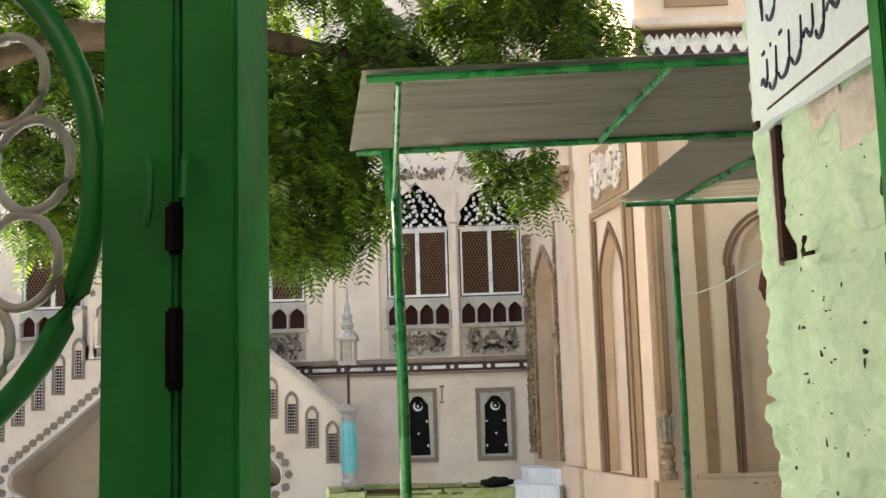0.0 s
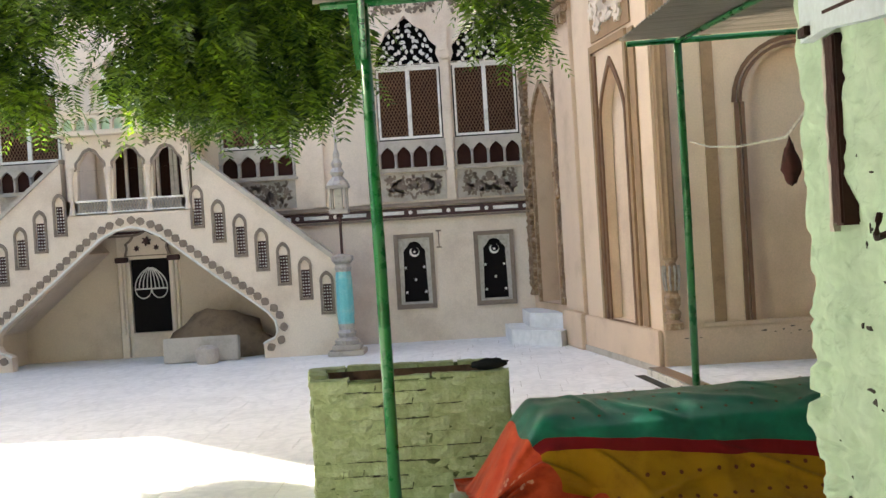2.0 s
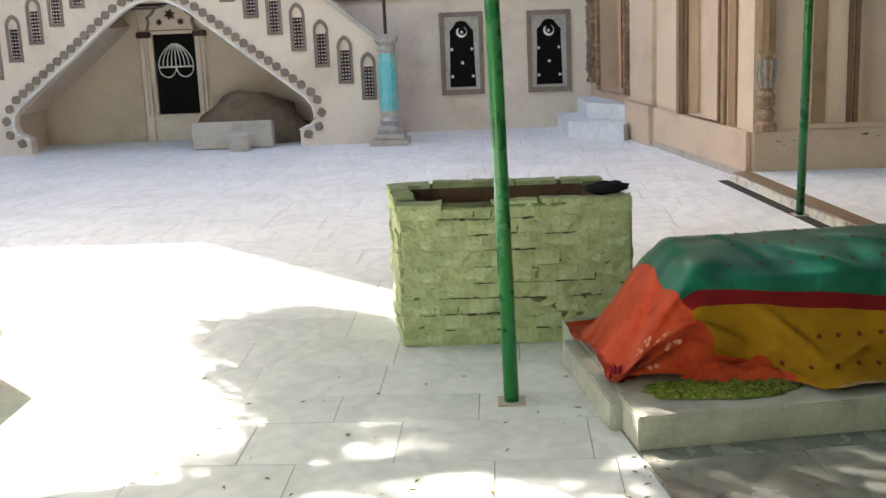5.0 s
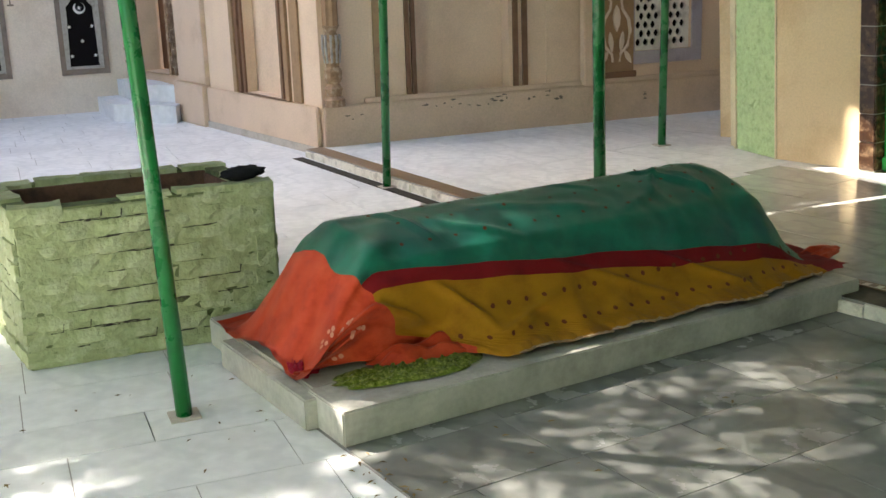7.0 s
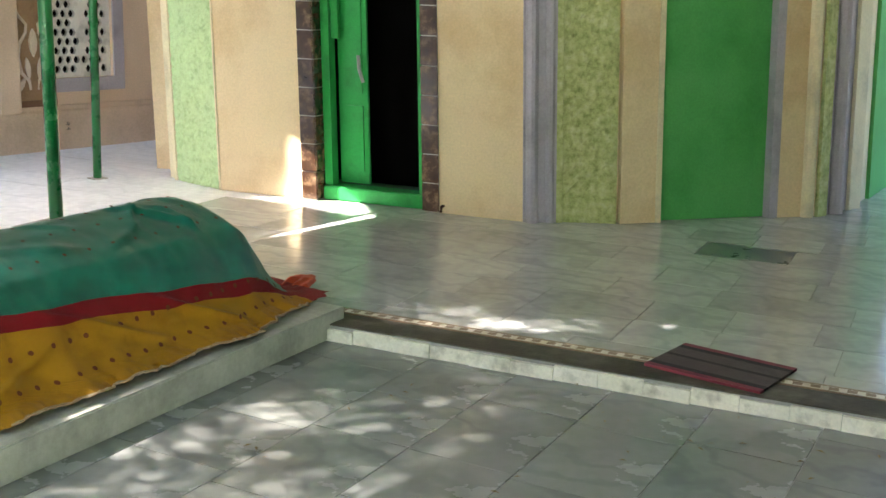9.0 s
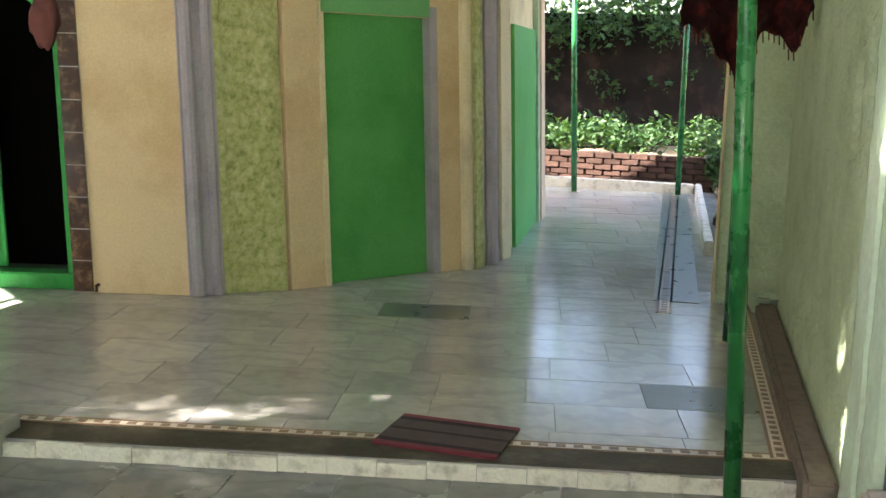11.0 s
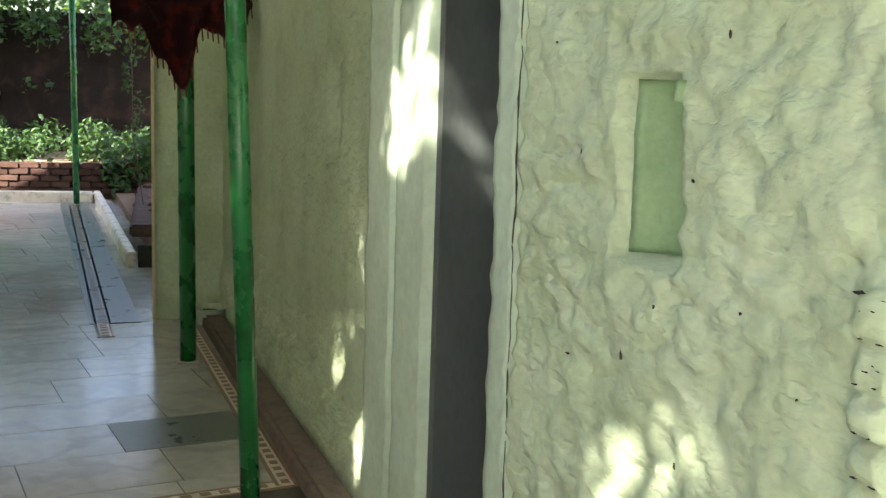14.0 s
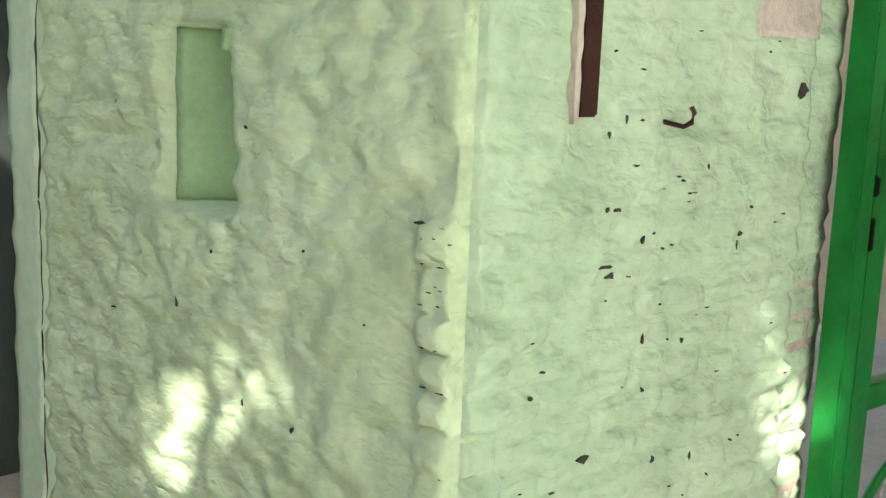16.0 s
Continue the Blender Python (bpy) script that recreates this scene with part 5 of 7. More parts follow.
for u, z, w, h in ((-0.53, 1.5, 0.006, 0.006), (-0.36, 1.30, 0.004, 0.004), (-0.75, 1.14, 0.004, 0.018), (-0.54, 0.98, 0.004, 0.012), (-0.38, 0.97, 0.005, 0.01), (-0.98, 1.52, 0.003, 0.01), (-0.45, 1.75, 0.004, 0.01), (-0.06, 1.39, 0.03, 0.004), (-1.0, 1.08, 0.012, 0.004), (-0.62, 1.26, 0.003, 0.006), (-0.2, 1.2, 0.003, 0.003), (-1.1, 1.75, 0.006, 0.004)):
    w, h = w * 0.65, h * 0.65
    pts = [(u + w * rng.uniform(0.7, 1.2) * math.cos(a), z + h * rng.uniform(0.6, 1.2) * math.sin(a)) for a in [k * 0.785 for k in range(8)]]
    y = -niche_relief(u, z)
    part("wall_chip", prism(pts, y - 0.003, y + 0.02), M_HOLE, south)
# thin dark dashes along the gaps between the corner bricks
for z in (1.392, 1.37, 1.326, 1.29, 1.262, 1.20, 1.13, 1.06, 0.99):
    for q in range(3):
        u, w = -0.05 + q * 0.02 + rng.uniform(-0.012, 0.008), rng.uniform(0.002, 0.007) * (1.8 if z > 1.39 else 1)
        zz = z + rng.uniform(-0.006, 0.006)
        pts = [(u + w * rng.uniform(0.6, 1.2) * math.cos(k * 0.785), zz + 0.0013 * rng.uniform(0.3, 1.2) * math.sin(k * 0.785)) for k in range(8)]
        y = -niche_relief(min(u, -0.002), zz)
        part("wall_chip", prism(pts, y - 0.0012, y + 0.02), M_HOLE, south)
bar = thing("iron_channel", "rusted dark iron channel set upright in the pier", "iron bar", frame_at(1.15, 0.79, 0, -1))
part("channel", box(0.225, 0.272, -0.014, 0.02, 1.555, 1.86, bev=0.004), M_RUST, bar)
part("lime_lip", grid_wall(0.212, 0.2245, 1.545, 1.86, 0.01, 0.01, lambda u, z: 0.014 + 0.004 * noise.noise(Vector((u * 50, z * 40, 0)))), M_OLDPL, bar)
hk = tube([(0.455, -0.0, 1.545), (0.475, -0.03, 1.538), (0.49, -0.035, 1.545), (0.497, -0.034, 1.562), (0.493, -0.03, 1.572)], 0.005, 6)
solo("wall_hook", hk, M_RUST, "bent rusty iron hook in the pier", "hook", m=frame_at(1.15, 0.79, 0, -1))
sign = thing("signboard", "pale blue painted board with dark hand-lettered script, worn lower edge", "sign", frame_at(1.15, 0.79, 0, -1))
part("board", prism([(0.17, 1.86), (0.3, 1.862), (0.5, 1.84), (0.98, 1.80), (0.98, 2.6), (0.16, 2.6)], -0.035, -0.014), M_SIGN, sign)
rng = random.Random(21)
for r, z in enumerate((1.95, 2.10, 2.26, 2.42)):
    u = 0.27
    while u < 0.92:
        w = rng.uniform(0.05, 0.10)
        k = rng.choice((0, 0, 1, 2))
        y = -0.037
        if k == 0:
            pts = [(u + w * (0.5 - 0.5 * math.cos(a)), y, z - 0.012 - 0.03 * math.sin(a) + 0.02 * (a / 3.1)) for a in [q * 0.39 for q in range(9)]]
            pts.append((pts[-1][0] + 0.004, y, z + 0.05))
        elif k == 1:
            pts = [(u + w * 0.5 + 0.012 * math.sin(q * 0.3), y, z + 0.075 - 0.011 * q) for q in range(9)]
        else:
            pts = [(u + w * q / 6, y, z + 0.012 * math.sin(q * 1.1)) for q in range(7)] + [(u + w * 1.02, y, z + 0.045)]
        part("brush_stroke", tube(pts, [0.0022 + 0.0028 * math.sin(math.pi * q / (len(pts) - 1)) for q in range(len(pts))], 5), M_INK, sign)
        for q in range(rng.choice((0, 1, 2))):
            part("brush_dot", box(u + 0.02 + q * 0.014, u + 0.028 + q * 0.014, -0.038, -0.0345, z + 0.062, z + 0.07), M_INK, sign)
        u += w + 0.012
part("painted_line", prism([(0.3, 1.885), (0.98, 1.845), (0.98, 1.853), (0.3, 1.89)], -0.0365, -0.0345), M_RUST, sign)
part("clip", box(0.19, 0.23, -0.045, -0.014, 1.865, 1.88), M_RUST, sign)
for name, m0, w0, label in (("wall_south_outer", frame_at(1.75, -0.2, 1, 0), 8.5, "plain green boundary wall outside the gate"), ("wall_west_outer", frame_at(-9.5, -0.2, 1, 0), 8.1, "plain green boundary wall beside the gate")):
    solo(name, box(0, w0, 0, 0.4, -0.05, 3.2), M_PISTA2, label, "wall", m=m0, kind="structure")
# unseen walls, added to close the place and keep sky light off the pier
solo("wall_street", box(-9.5, 10.25, -5.0, -4.6, -0.06, 5.6), M_CREAM_IN, "unseen plain wall added across the lane to block sky light", "wall", kind="structure")
solo("wall_lane_end", box(-3.4, -3.0, -4.59, -0.21, -0.06, 5.0), M_CREAM_IN, "unseen plain wall added to close the lane and block sky light", "wall", kind="structure")
solo("wall_west", box(-9.9, -9.5, -0.2, 15.0, -0.05, 6.0), M_CREAM, "unseen cream wall added to close the courtyard and block sky light", "wall", kind="structure")

# ---- gate leaves ----


def scroll(cx, cz, r, turns, s, bm, y=0.0, rr=0.013):
    pts = []
    for i in range(26):
        a = turns * 2 * math.pi * i / 25
        k = r * (1 - 0.7 * i / 25)
        pts.append((cx + s * k * math.cos(a), y, cz + k * math.sin(a)))
    return tube(pts, rr, 6, bm)


def gate_leaf(name, m, label, width, flip):
    """A tall iron leaf: stiles, rails, large green hoops and white scrolls."""
    g = thing(name, label, "gate", m, group="gate leaves")
    s = -1 if flip else 1
    x = lambda a, b: (min(s * a, s * b), max(s * a, s * b))
    a, b = x(0, 0.055)
    part("outer_stile", box(a, b, -0.03, 0.03, 0.1, 2.7, bev=0.004), M_GREENP, g)
    a, b = x(0.062, 0.14)
    part("inner_stile", box(a, b, -0.025, 0.025, 0.1, 2.7, bev=0.004), M_GREENP, g)
    a, b = x(width - 0.06, width)
    part("hinge_stile", box(a, b, -0.025, 0.025, 0.1, 2.7, bev=0.004), M_GREENP, g)
    for z in (0.12, 0.9, 2.62):
        a, b = x(0.14, width - 0.06)
        part("rail", box(a, b, -0.02, 0.02, z, z + 0.06, bev=0.004), M_GREENP, g)
    for z in (1.465, 2.035, 0.5):
        for k in range(2):
            r = 0.26
            cx0 = 0.424 + k * (width - 0.848 + 0.06)
            ring = [(s * cx0 + r * math.cos(2 * math.pi * i / 48), 0, z + r * math.sin(2 * math.pi * i / 48)) for i in range(48)]
            part("hoop", tube(ring, 0.0125, 8, closed=True), M_GREENP, g, smooth=True)
            for q in range(13):
                a = math.pi - 0.11 + q * 2 * math.pi / 13
                qx, qz = s * (cx0 + 0.19 * math.cos(a)), z + 0.19 * math.sin(a)
                ring = [(qx + 0.044 * math.cos(2 * math.pi * i / 20), 0, qz + 0.044 * math.sin(2 * math.pi * i / 20)) for i in range(20)]
                part("scroll", tube(ring, 0.005, 6, closed=True), M_SCROLL, g, "white painted iron ring", smooth=True)
    bm = tube([(s * 0.085, -0.03, 1.47), (s * 0.078, -0.04, 1.46), (s * 0.078, -0.04, 1.43), (s * 0.085, -0.035, 1.41)], 0.0035, 6)
    tube([(s * 0.045, -0.035, 1.47), (s * 0.04, -0.045, 1.46), (s * 0.042, -0.045, 1.43)], 0.0035, 6, bm)
    part("latch_link", bm, M_GREENP, g)
    a, b = x(0.053, 0.068)
    # the lower block is a black stand-in for a dark gap between the stiles
    part("bolt", box(a, b, -0.034, -0.02, 1.27, 1.34, bev=0.003), M_BLACK, g)
    part("bolt", box(a, b, -0.036, -0.02, 1.385, 1.43, bev=0.004), M_BLACK, g)
    part("foot", box(min(a, b), max(a, b), -0.01, 0.01, 0.0, 0.1), M_GREENP, g)
    return g


gate_leaf("gate_leaf", frame_at(0.27, -1.03, 0.95, -0.31) @ pose(0, 0, 0), "green iron gate leaf with white scrolls, standing open", 1.15, True)
gate_leaf("gate_leaf", frame_at(1.116, -0.245, 0, -1) @ pose(0, 0, 0), "green iron gate leaf with white scrolls folded back against the pier", 1.15, False)

# ---- brick water tank ----
tank = thing("brick_tank", "open brick tank with flaking light green paint and bare rim", "tank", frame_at(-0.53, 5.32, 1.18, 0.035))
TW, TD, TH = 1.18, 0.76, 0.745
RING = 0.115
SKEW = 0.13                              # the side walls run back at a slant
part("mortar_core", plate(rect(0.008, TW - 0.008, 0.0, TH - 0.02), [], 0.008, RING - 0.008), M_JOINT, tank)


def slanted(x0, x1, y0, y1, z0, z1):
    return flat_prism([(x0 - SKEW * y0, y0), (x1 - SKEW * y0, y0), (x1 - SKEW * y1, y1), (x0 - SKEW * y1, y1)], z0, z1)


part("mortar_core", slanted(0.008, TW - 0.008, TD - RING + 0.008, TD - 0.008, 0.0, TH - 0.02), M_JOINT, tank)
part("mortar_core", slanted(0.012, RING - 0.008, RING, TD - RING, 0.0, TH - 0.02), M_JOINT, tank)
part("mortar_core", slanted(TW - RING + 0.008, TW - 0.012, RING, TD - RING, 0.0, TH - 0.02), M_JOINT, tank)
part("tank_floor", slanted(0.1, TW - 0.1, 0.1, TD - 0.1, 0.0, 0.2), M_SOIL, tank)
rng = random.Random(5)
BR = []
for k in range(8):
    b = box(-0.1145, 0.1145, -RING / 2, RING / 2, 0.0, 0.077)
    bmesh.ops.subdivide_edges(b, edges=[e for e in b.edges if abs(e.verts[0].co.x - e.verts[1].co.x) > 0.1], cuts=5, use_grid_fill=True)
    bmesh.ops.subdivide_edges(b, edges=[e for e in b.edges if abs(e.verts[0].co.z - e.verts[1].co.z) > 0.05], cuts=2, use_grid_fill=True)
    for v in b.verts:
        ex, ez = abs(v.co.x) > 0.105, v.co.z < 0.002 or v.co.z > 0.0755
        if abs(v.co.y) > 0.05 and (ex or ez):
            v.co.y *= 0.90 if ex and ez else 0.93
        v.co += Vector((noise.noise(v.co * 24 + Vector((k, 0, 0))), noise.noise(v.co * 24 + Vector((0, k, 5))), 0.7 * noise.noise(v.co * 24 + Vector((3, k, k))))) * 0.013
    BR.append(b)
BRM = []
for k, b in enumerate(BR):
    me = bpy.data.meshes.new("brick")
    bmesh.ops.recalc_face_normals(b, faces=b.faces)
    b.to_mesh(me)
    b.free()
    me.materials.append(M_BOXG)
    BRM.append(me)
for j in range(9):
    z = 0.004 + j * 0.0825
    off = 0.118 if j % 2 else 0.0
    spots = []
    n = 5
    for i in range(n + (1 if j % 2 else 0)):
        x = 0.118 + i * 0.236 - (0.118 if j % 2 else 0)
        if 0.05 < x < TW - 0.05:
            spots += [(x, RING / 2, 0), (x, TD - RING / 2, 0)]
        elif x <= 0.05 or x >= TW - 0.05:
            pass
    for i in range(3):
        y = 0.12 + i * 0.25
        spots += [(RING / 2 - 0.001, min(y, TD - 0.13), 90), (TW - RING / 2 + 0.001, min(y, TD - 0.13), 90)]
    for x, y, a in spots:
        if j == 8 and rng.random() < 0.12:
            continue
        o = new("brick", rng.choice(BRM))
        o.parent = tank
        o.matrix_local = pose(x - SKEW * y + rng.uniform(-0.012, 0.012), y + rng.uniform(-0.007, 0.007), z + rng.uniform(-0.006, 0.006), rng.uniform(-2.5, 2.5), rng.uniform(-1.5, 1.5), a + (7.4 if a else 0) + rng.uniform(-1.5, 1.5))


def filled(u, z):
    h = noise.noise(Vector((u * 9, z * 13, 2.5))) + 0.6 * noise.noise(Vector((u * 26, z * 38, 6)))
    return -0.0045 + 0.006 * h


part("mortar_face", grid_wall(0.012, TW - 0.012, 0.0, TH - 0.03, 0.011, 0.03, filled), M_BOXG, tank, "painted mortar between the bricks", smooth=True)
o = part("mortar_face", grid_wall(0.012, TD - 0.012, 0.0, TH - 0.03, 0.011, 0.03, filled), M_BOXG, tank, smooth=True)
o.matrix_local = frame_at(-SKEW * TD, TD, SKEW * TD, -TD)
for i in range(30):
    z = 0.0835 + 0.0825 * rng.randrange(0, 8) + rng.uniform(-0.004, 0.004)
    u, n = rng.uniform(0.05, TW - 0.3), rng.randrange(4, 13)
    pts = [(u + 0.018 * k, -0.005 - 0.004 * rng.random(), z + 0.006 * noise.noise(Vector((u + k * 0.3, z, 1)))) for k in range(n)]
    if rng.random() < 0.3:
        pts += [(pts[-1][0] + 0.002 * k, -0.006, pts[-1][2] + 0.012 * k) for k in range(1, 4)]
    part("crack", tube(pts, [0.0008 + 0.0036 * rng.random() for q in pts], 5), M_HOLE, tank, "dark open joint")
part("inner_lining", plate(rect(RING, TW - RING, 0.2, TH - 0.05), [], RING + 0.001, RING + 0.012), M_BRICKIN, tank)
part("inner_lining", slanted(RING, TW - RING, TD - RING - 0.02, TD - RING - 0.004, 0.2, TH - 0.03), M_BRICKIN, tank)
part("inner_lining", slanted(RING, RING + 0.012, RING + 0.02, TD - RING - 0.03, 0.2, TH - 0.04), M_BRICKIN, tank)
part("inner_lining", slanted(TW - RING - 0.012, TW - RING, RING + 0.02, TD - RING - 0.03, 0.2, TH - 0.04), M_BRICKIN, tank)
b = bmesh.new()
bmesh.ops.create_icosphere(b, subdivisions=3, radius=1)
for v in b.verts:
    k = 1 + 0.4 * noise.noise(v.co * 2.2)
    v.co = Vector((v.co.x * 0.105 * k, v.co.y * 0.05 * k, 0.03 + v.co.z * 0.034 * k))
solo("black_rag", b, M_BLACKC, "crumpled black cloth on the rim of the brick tank", "cloth", m=pose(0.53, 5.48, 0.742, 0, 0, 10), smooth=True)

# ---- the covered grave ----
GM = frame_at(0.5, 3.9, 2.8, 0.48)
plinth = thing("grave_plinth", "low greyish marble plinth under the covered grave", "plinth", GM)
part("slab_front", box(0.0, 2.84, 0.0, 0.3, 0.0, 0.138, bev=0.006), M_PLAT, plinth)
part("slab_back", box(0.02, 2.84, 0.302, 1.42, 0.0, 0.136, bev=0.006), M_PLAT, plinth)
part("slab_corner", box(-0.05, 0.018, 0.22, 1.1, 0.0, 0.126, bev=0.006), M_PLAT, plinth)
part("mound", flat_prism([(0.5, 0.55), (2.3, 0.55), (2.3, 0.9), (0.5, 0.9)], 0.139, 0.5), M_STONE, plinth)
grave = thing("grave_cover", "green, crimson and mustard cloths draped over a grave mound", "cloth", GM)
PROFILE = [(1.36, 0.15), (1.24, 0.20), (1.12, 0.42), (0.98, 0.58), (0.86, 0.645), (0.74, 0.668), (0.62, 0.655), (0.48, 0.61), (0.38, 0.56), (0.33, 0.49), (0.30, 0.42), (0.26, 0.34), (0.22, 0.26), (0.15, 0.20), (0.06, 0.165)]


def profile(t):
    f = t * (len(PROFILE) - 1)
    i = min(int(f), len(PROFILE) - 2)
    k = f - i
    return PROFILE[i][0] * (1 - k) + PROFILE[i + 1][0] * k, PROFILE[i][1] * (1 - k) + PROFILE[i + 1][1] * k


def ease(x):
    x = max(0.0, min(1.0, x))
    return x * x * (3 - 2 * x)


# sharp creases: x, t, direction, height, half length
CREASES = [(2.05, 0.40, 0.80, -0.6, 0.018, 0.16), (2.1, 0.42, 0.75, 0.65, 0.016, 0.15), (2.22, 0.46, 0.2, 0.98, 0.014, 0.10), (1.85, 0.5, 0.95, -0.3, 0.009, 0.2), (1.3, 0.46, 0.97, 0.2, 0.007, 0.3), (0.9, 0.5, 0.9, 0.4, 0.008, 0.18), (0.62, 0.42, 0.5, 0.86, 0.010, 0.14), (1.55, 0.36, 0.85, 0.5, 0.007, 0.16), (2.36, 0.35, 0.3, 0.95, 0.010, 0.14), (1.5, 0.8, 0.9, 0.43, 0.010, 0.3), (1.0, 0.86, 0.92, -0.38, 0.012, 0.2), (2.0, 0.84, 0.88, 0.47, 0.012, 0.25), (0.72, 0.78, 0.7, 0.7, 0.014, 0.16)]


def cover(s, t):
    """A point of the cloth: s along the grave, t from its back over the ridge to the front."""
    x = 0.10 + 2.86 * s
    y, z = profile(t)
    k = ease((x - 0.12) / 0.26) ** 0.7 * (1 - 0.93 * ease((x - 2.42) / 0.48))
    zz = 0.15 + (z - 0.15) * max(0.02, k)
    yy = 0.70 + (y - 0.70) * (0.88 + 0.12 * k)
    if x > 2.5:
        yy = 0.70 + (yy - 0.70) * (1 - 0.25 * (x - 2.5))
    low = max(0, (t - 0.62) / 0.38)
    w = 0.012 * noise.noise(Vector((x * 5, t * 7, 2))) + 0.006 * noise.noise(Vector((x * 13, t * 16, 5)))
    w += 0.014 * low * math.sin(x * 17 + 2.2 * math.sin(x * 5)) * low
    for x0, t0, ax, at, g, ln in CREASES:
        along = (x - x0) * ax + (t - t0) * 1.3 * at
        off = (x - x0) * -at + (t - t0) * 1.3 * ax
        w += 2.2 * g * math.exp(-(off / 0.019) ** 2) * math.exp(-(along / ln) ** 4)
    if x < 0.62:
        w += 0.085 * (0.62 - x) * math.sin(t * 21 + 7 * x + 2 * math.sin(t * 9 + 5 * x)) * (1 - 0.7 * ease((t - 0.9) / 0.1))
        q = (t - 0.72 - 0.5 * (x - 0.3)) / 0.022
        w += 0.03 * math.exp(-q * q) * ease((0.62 - x) / 0.1) - 0.02 * math.exp(-(q - 2.2) ** 2) * ease((0.62 - x) / 0.1)
    if t > 0.93:
        w += 0.012 * noise.noise(Vector((x * 40, t * 9, 3)))
    if x < 0.5:
        w += (0.5 - x) * 0.16 * noise.noise(Vector((x * 6, t * 13, 4)))
    hem = 0.075 * low * noise.noise(Vector((x * 2.6, 0, 1))) * (1 if t > 0.85 else 0.3) + (0.03 * noise.noise(Vector((x * 21, 0, 7))) if t > 0.97 else 0)
    if x < 0.85:
        yy += 0.30 * ease((0.85 - x) / 0.3) * max(0.0, low) ** 1.5
    lx = x - (0.10 * (1 - k) if x < 0.5 else 0)
    return Vector((lx + 0.01 * noise.noise(Vector((x * 9, t * 9, 9))), max(0.02, yy - w * 0.8 - hem), max(0.143, zz + w * 0.6)))


NS, NT = 210, 96
IO, IC, JG, JC = 34, 202, 58, 66


def seam(t):
    """Where the orange end cloth stops, along the grave."""
    return 0.285 + 0.05 * ease((t - 0.5) / 0.2) + 0.09 * ease((t - 0.72) / 0.12) + 0.30 * ease((t - 0.88) / 0.08) + 0.02 * noise.noise(Vector((0, t * 7, 2)))


def knot(i, j):
    xb = seam(j / NT)
    if i <= IO:
        x = 0.10 + (xb - 0.10) * i / IO
    elif i <= IC:
        x = xb + (2.80 - xb) * (i - IO) / (IC - IO)
    else:
        x = 2.80 + 0.16 * (i - IC) / (NS - IC)
    e = 0.56 + 0.095 * x + 0.012 * noise.noise(Vector((x * 3, 0, 3)))
    f = e + 0.062 + 0.012 * noise.noise(Vector((x * 4, 0, 9)))
    if j <= JG:
        t = e * j / JG
    elif j <= JC:
        t = e + (f - e) * (j - JG) / (JC - JG)
    else:
        t = f + (1 - f) * (j - JC) / (NT - JC)
    return cover((x - 0.10) / 2.86, t)


sheets = {k: bmesh.new() for k in ("green", "crimson", "yellow", "orange")}
verts = {k: {} for k in sheets}
for i in range(NS):
    for j in range(NT):
        k = "orange" if i < IO else "crimson" if i >= IC or JG <= j < JC else "green" if j < JG else "yellow"
        quad = []
        for a, b in ((i, j), (i + 1, j), (i + 1, j + 1), (i, j + 1)):
            if (a, b) not in verts[k]:
                verts[k][(a, b)] = sheets[k].verts.new(knot(a, b))
            quad.append(verts[k][(a, b)])
        sheets[k].faces.new(quad)
for k, mm, lab in (("green", M_CG, "emerald green satin cloth"), ("crimson", M_CR, "crimson border"), ("yellow", M_CY, "mustard cloth with dark printed dots"), ("orange", M_CO, "orange-red printed cloth at the end")):
    part(k + "_cloth", sheets[k], mm, grave, lab, smooth=True)


def dot_on(s, t, r, lift=0.004, n=7):
    c = cover(s, t)
    a = (cover(s + 0.004, t) - c).normalized()
    b = (cover(s, t + 0.008) - c).normalized()
    nrm = a.cross(b).normalized()
    if nrm.z < 0 and nrm.y > 0:
        nrm = -nrm
    if nrm.z < -0.2:
        nrm = -nrm
    bm = bmesh.new()
    bm.faces.new([bm.verts.new(c + nrm * lift + a * r * math.cos(2 * math.pi * q / n) + b * r * math.sin(2 * math.pi * q / n)) for q in range(n)])
    return bm


part("hem_braid", tube([cover(q, 0.996) + Vector((0, -0.004, 0.004)) for q in [0.26 + 0.008 * k for k in range(84)]], [0.004 + 0.003 * (k % 2) for k in range(84)], 6), M_GOLD, grave, "gold braid along the hem")
dots = bmesh.new()
for j, t in enumerate((0.80, 0.91)):
    for i in range(24):
        s = 0.16 + (i + (0.5 if j % 2 else 0)) * 0.032
        if s < 0.92:
            join(dots, dot_on(s, t, 0.012))
part("printed_dots", dots, M_DOT, grave, "dark red printed dots", kind="stuff")
dots = bmesh.new()
for j, t in enumerate((0.36, 0.44, 0.52)):
    for i in range(16):
        s = 0.15 + (i + (0.5 if j % 2 else 0)) * 0.047
        if s < 0.9:
            join(dots, dot_on(s, t, 0.009))
part("green_dots", dots, M_DOT, grave, "small red dots on the green cloth", kind="stuff")
fl = bmesh.new()
for s, t in ((0.035, 0.6), (0.05, 0.68), (0.06, 0.78), (0.03, 0.74), (0.045, 0.88)):
    for q in range(6):
        join(fl, dot_on(s + 0.006 * math.cos(q * 1.05), t + 0.016 * math.sin(q * 1.05), 0.011, 0.005))
part("printed_flowers", fl, M_FLOWER, grave, "faint pink printed flowers", kind="stuff")


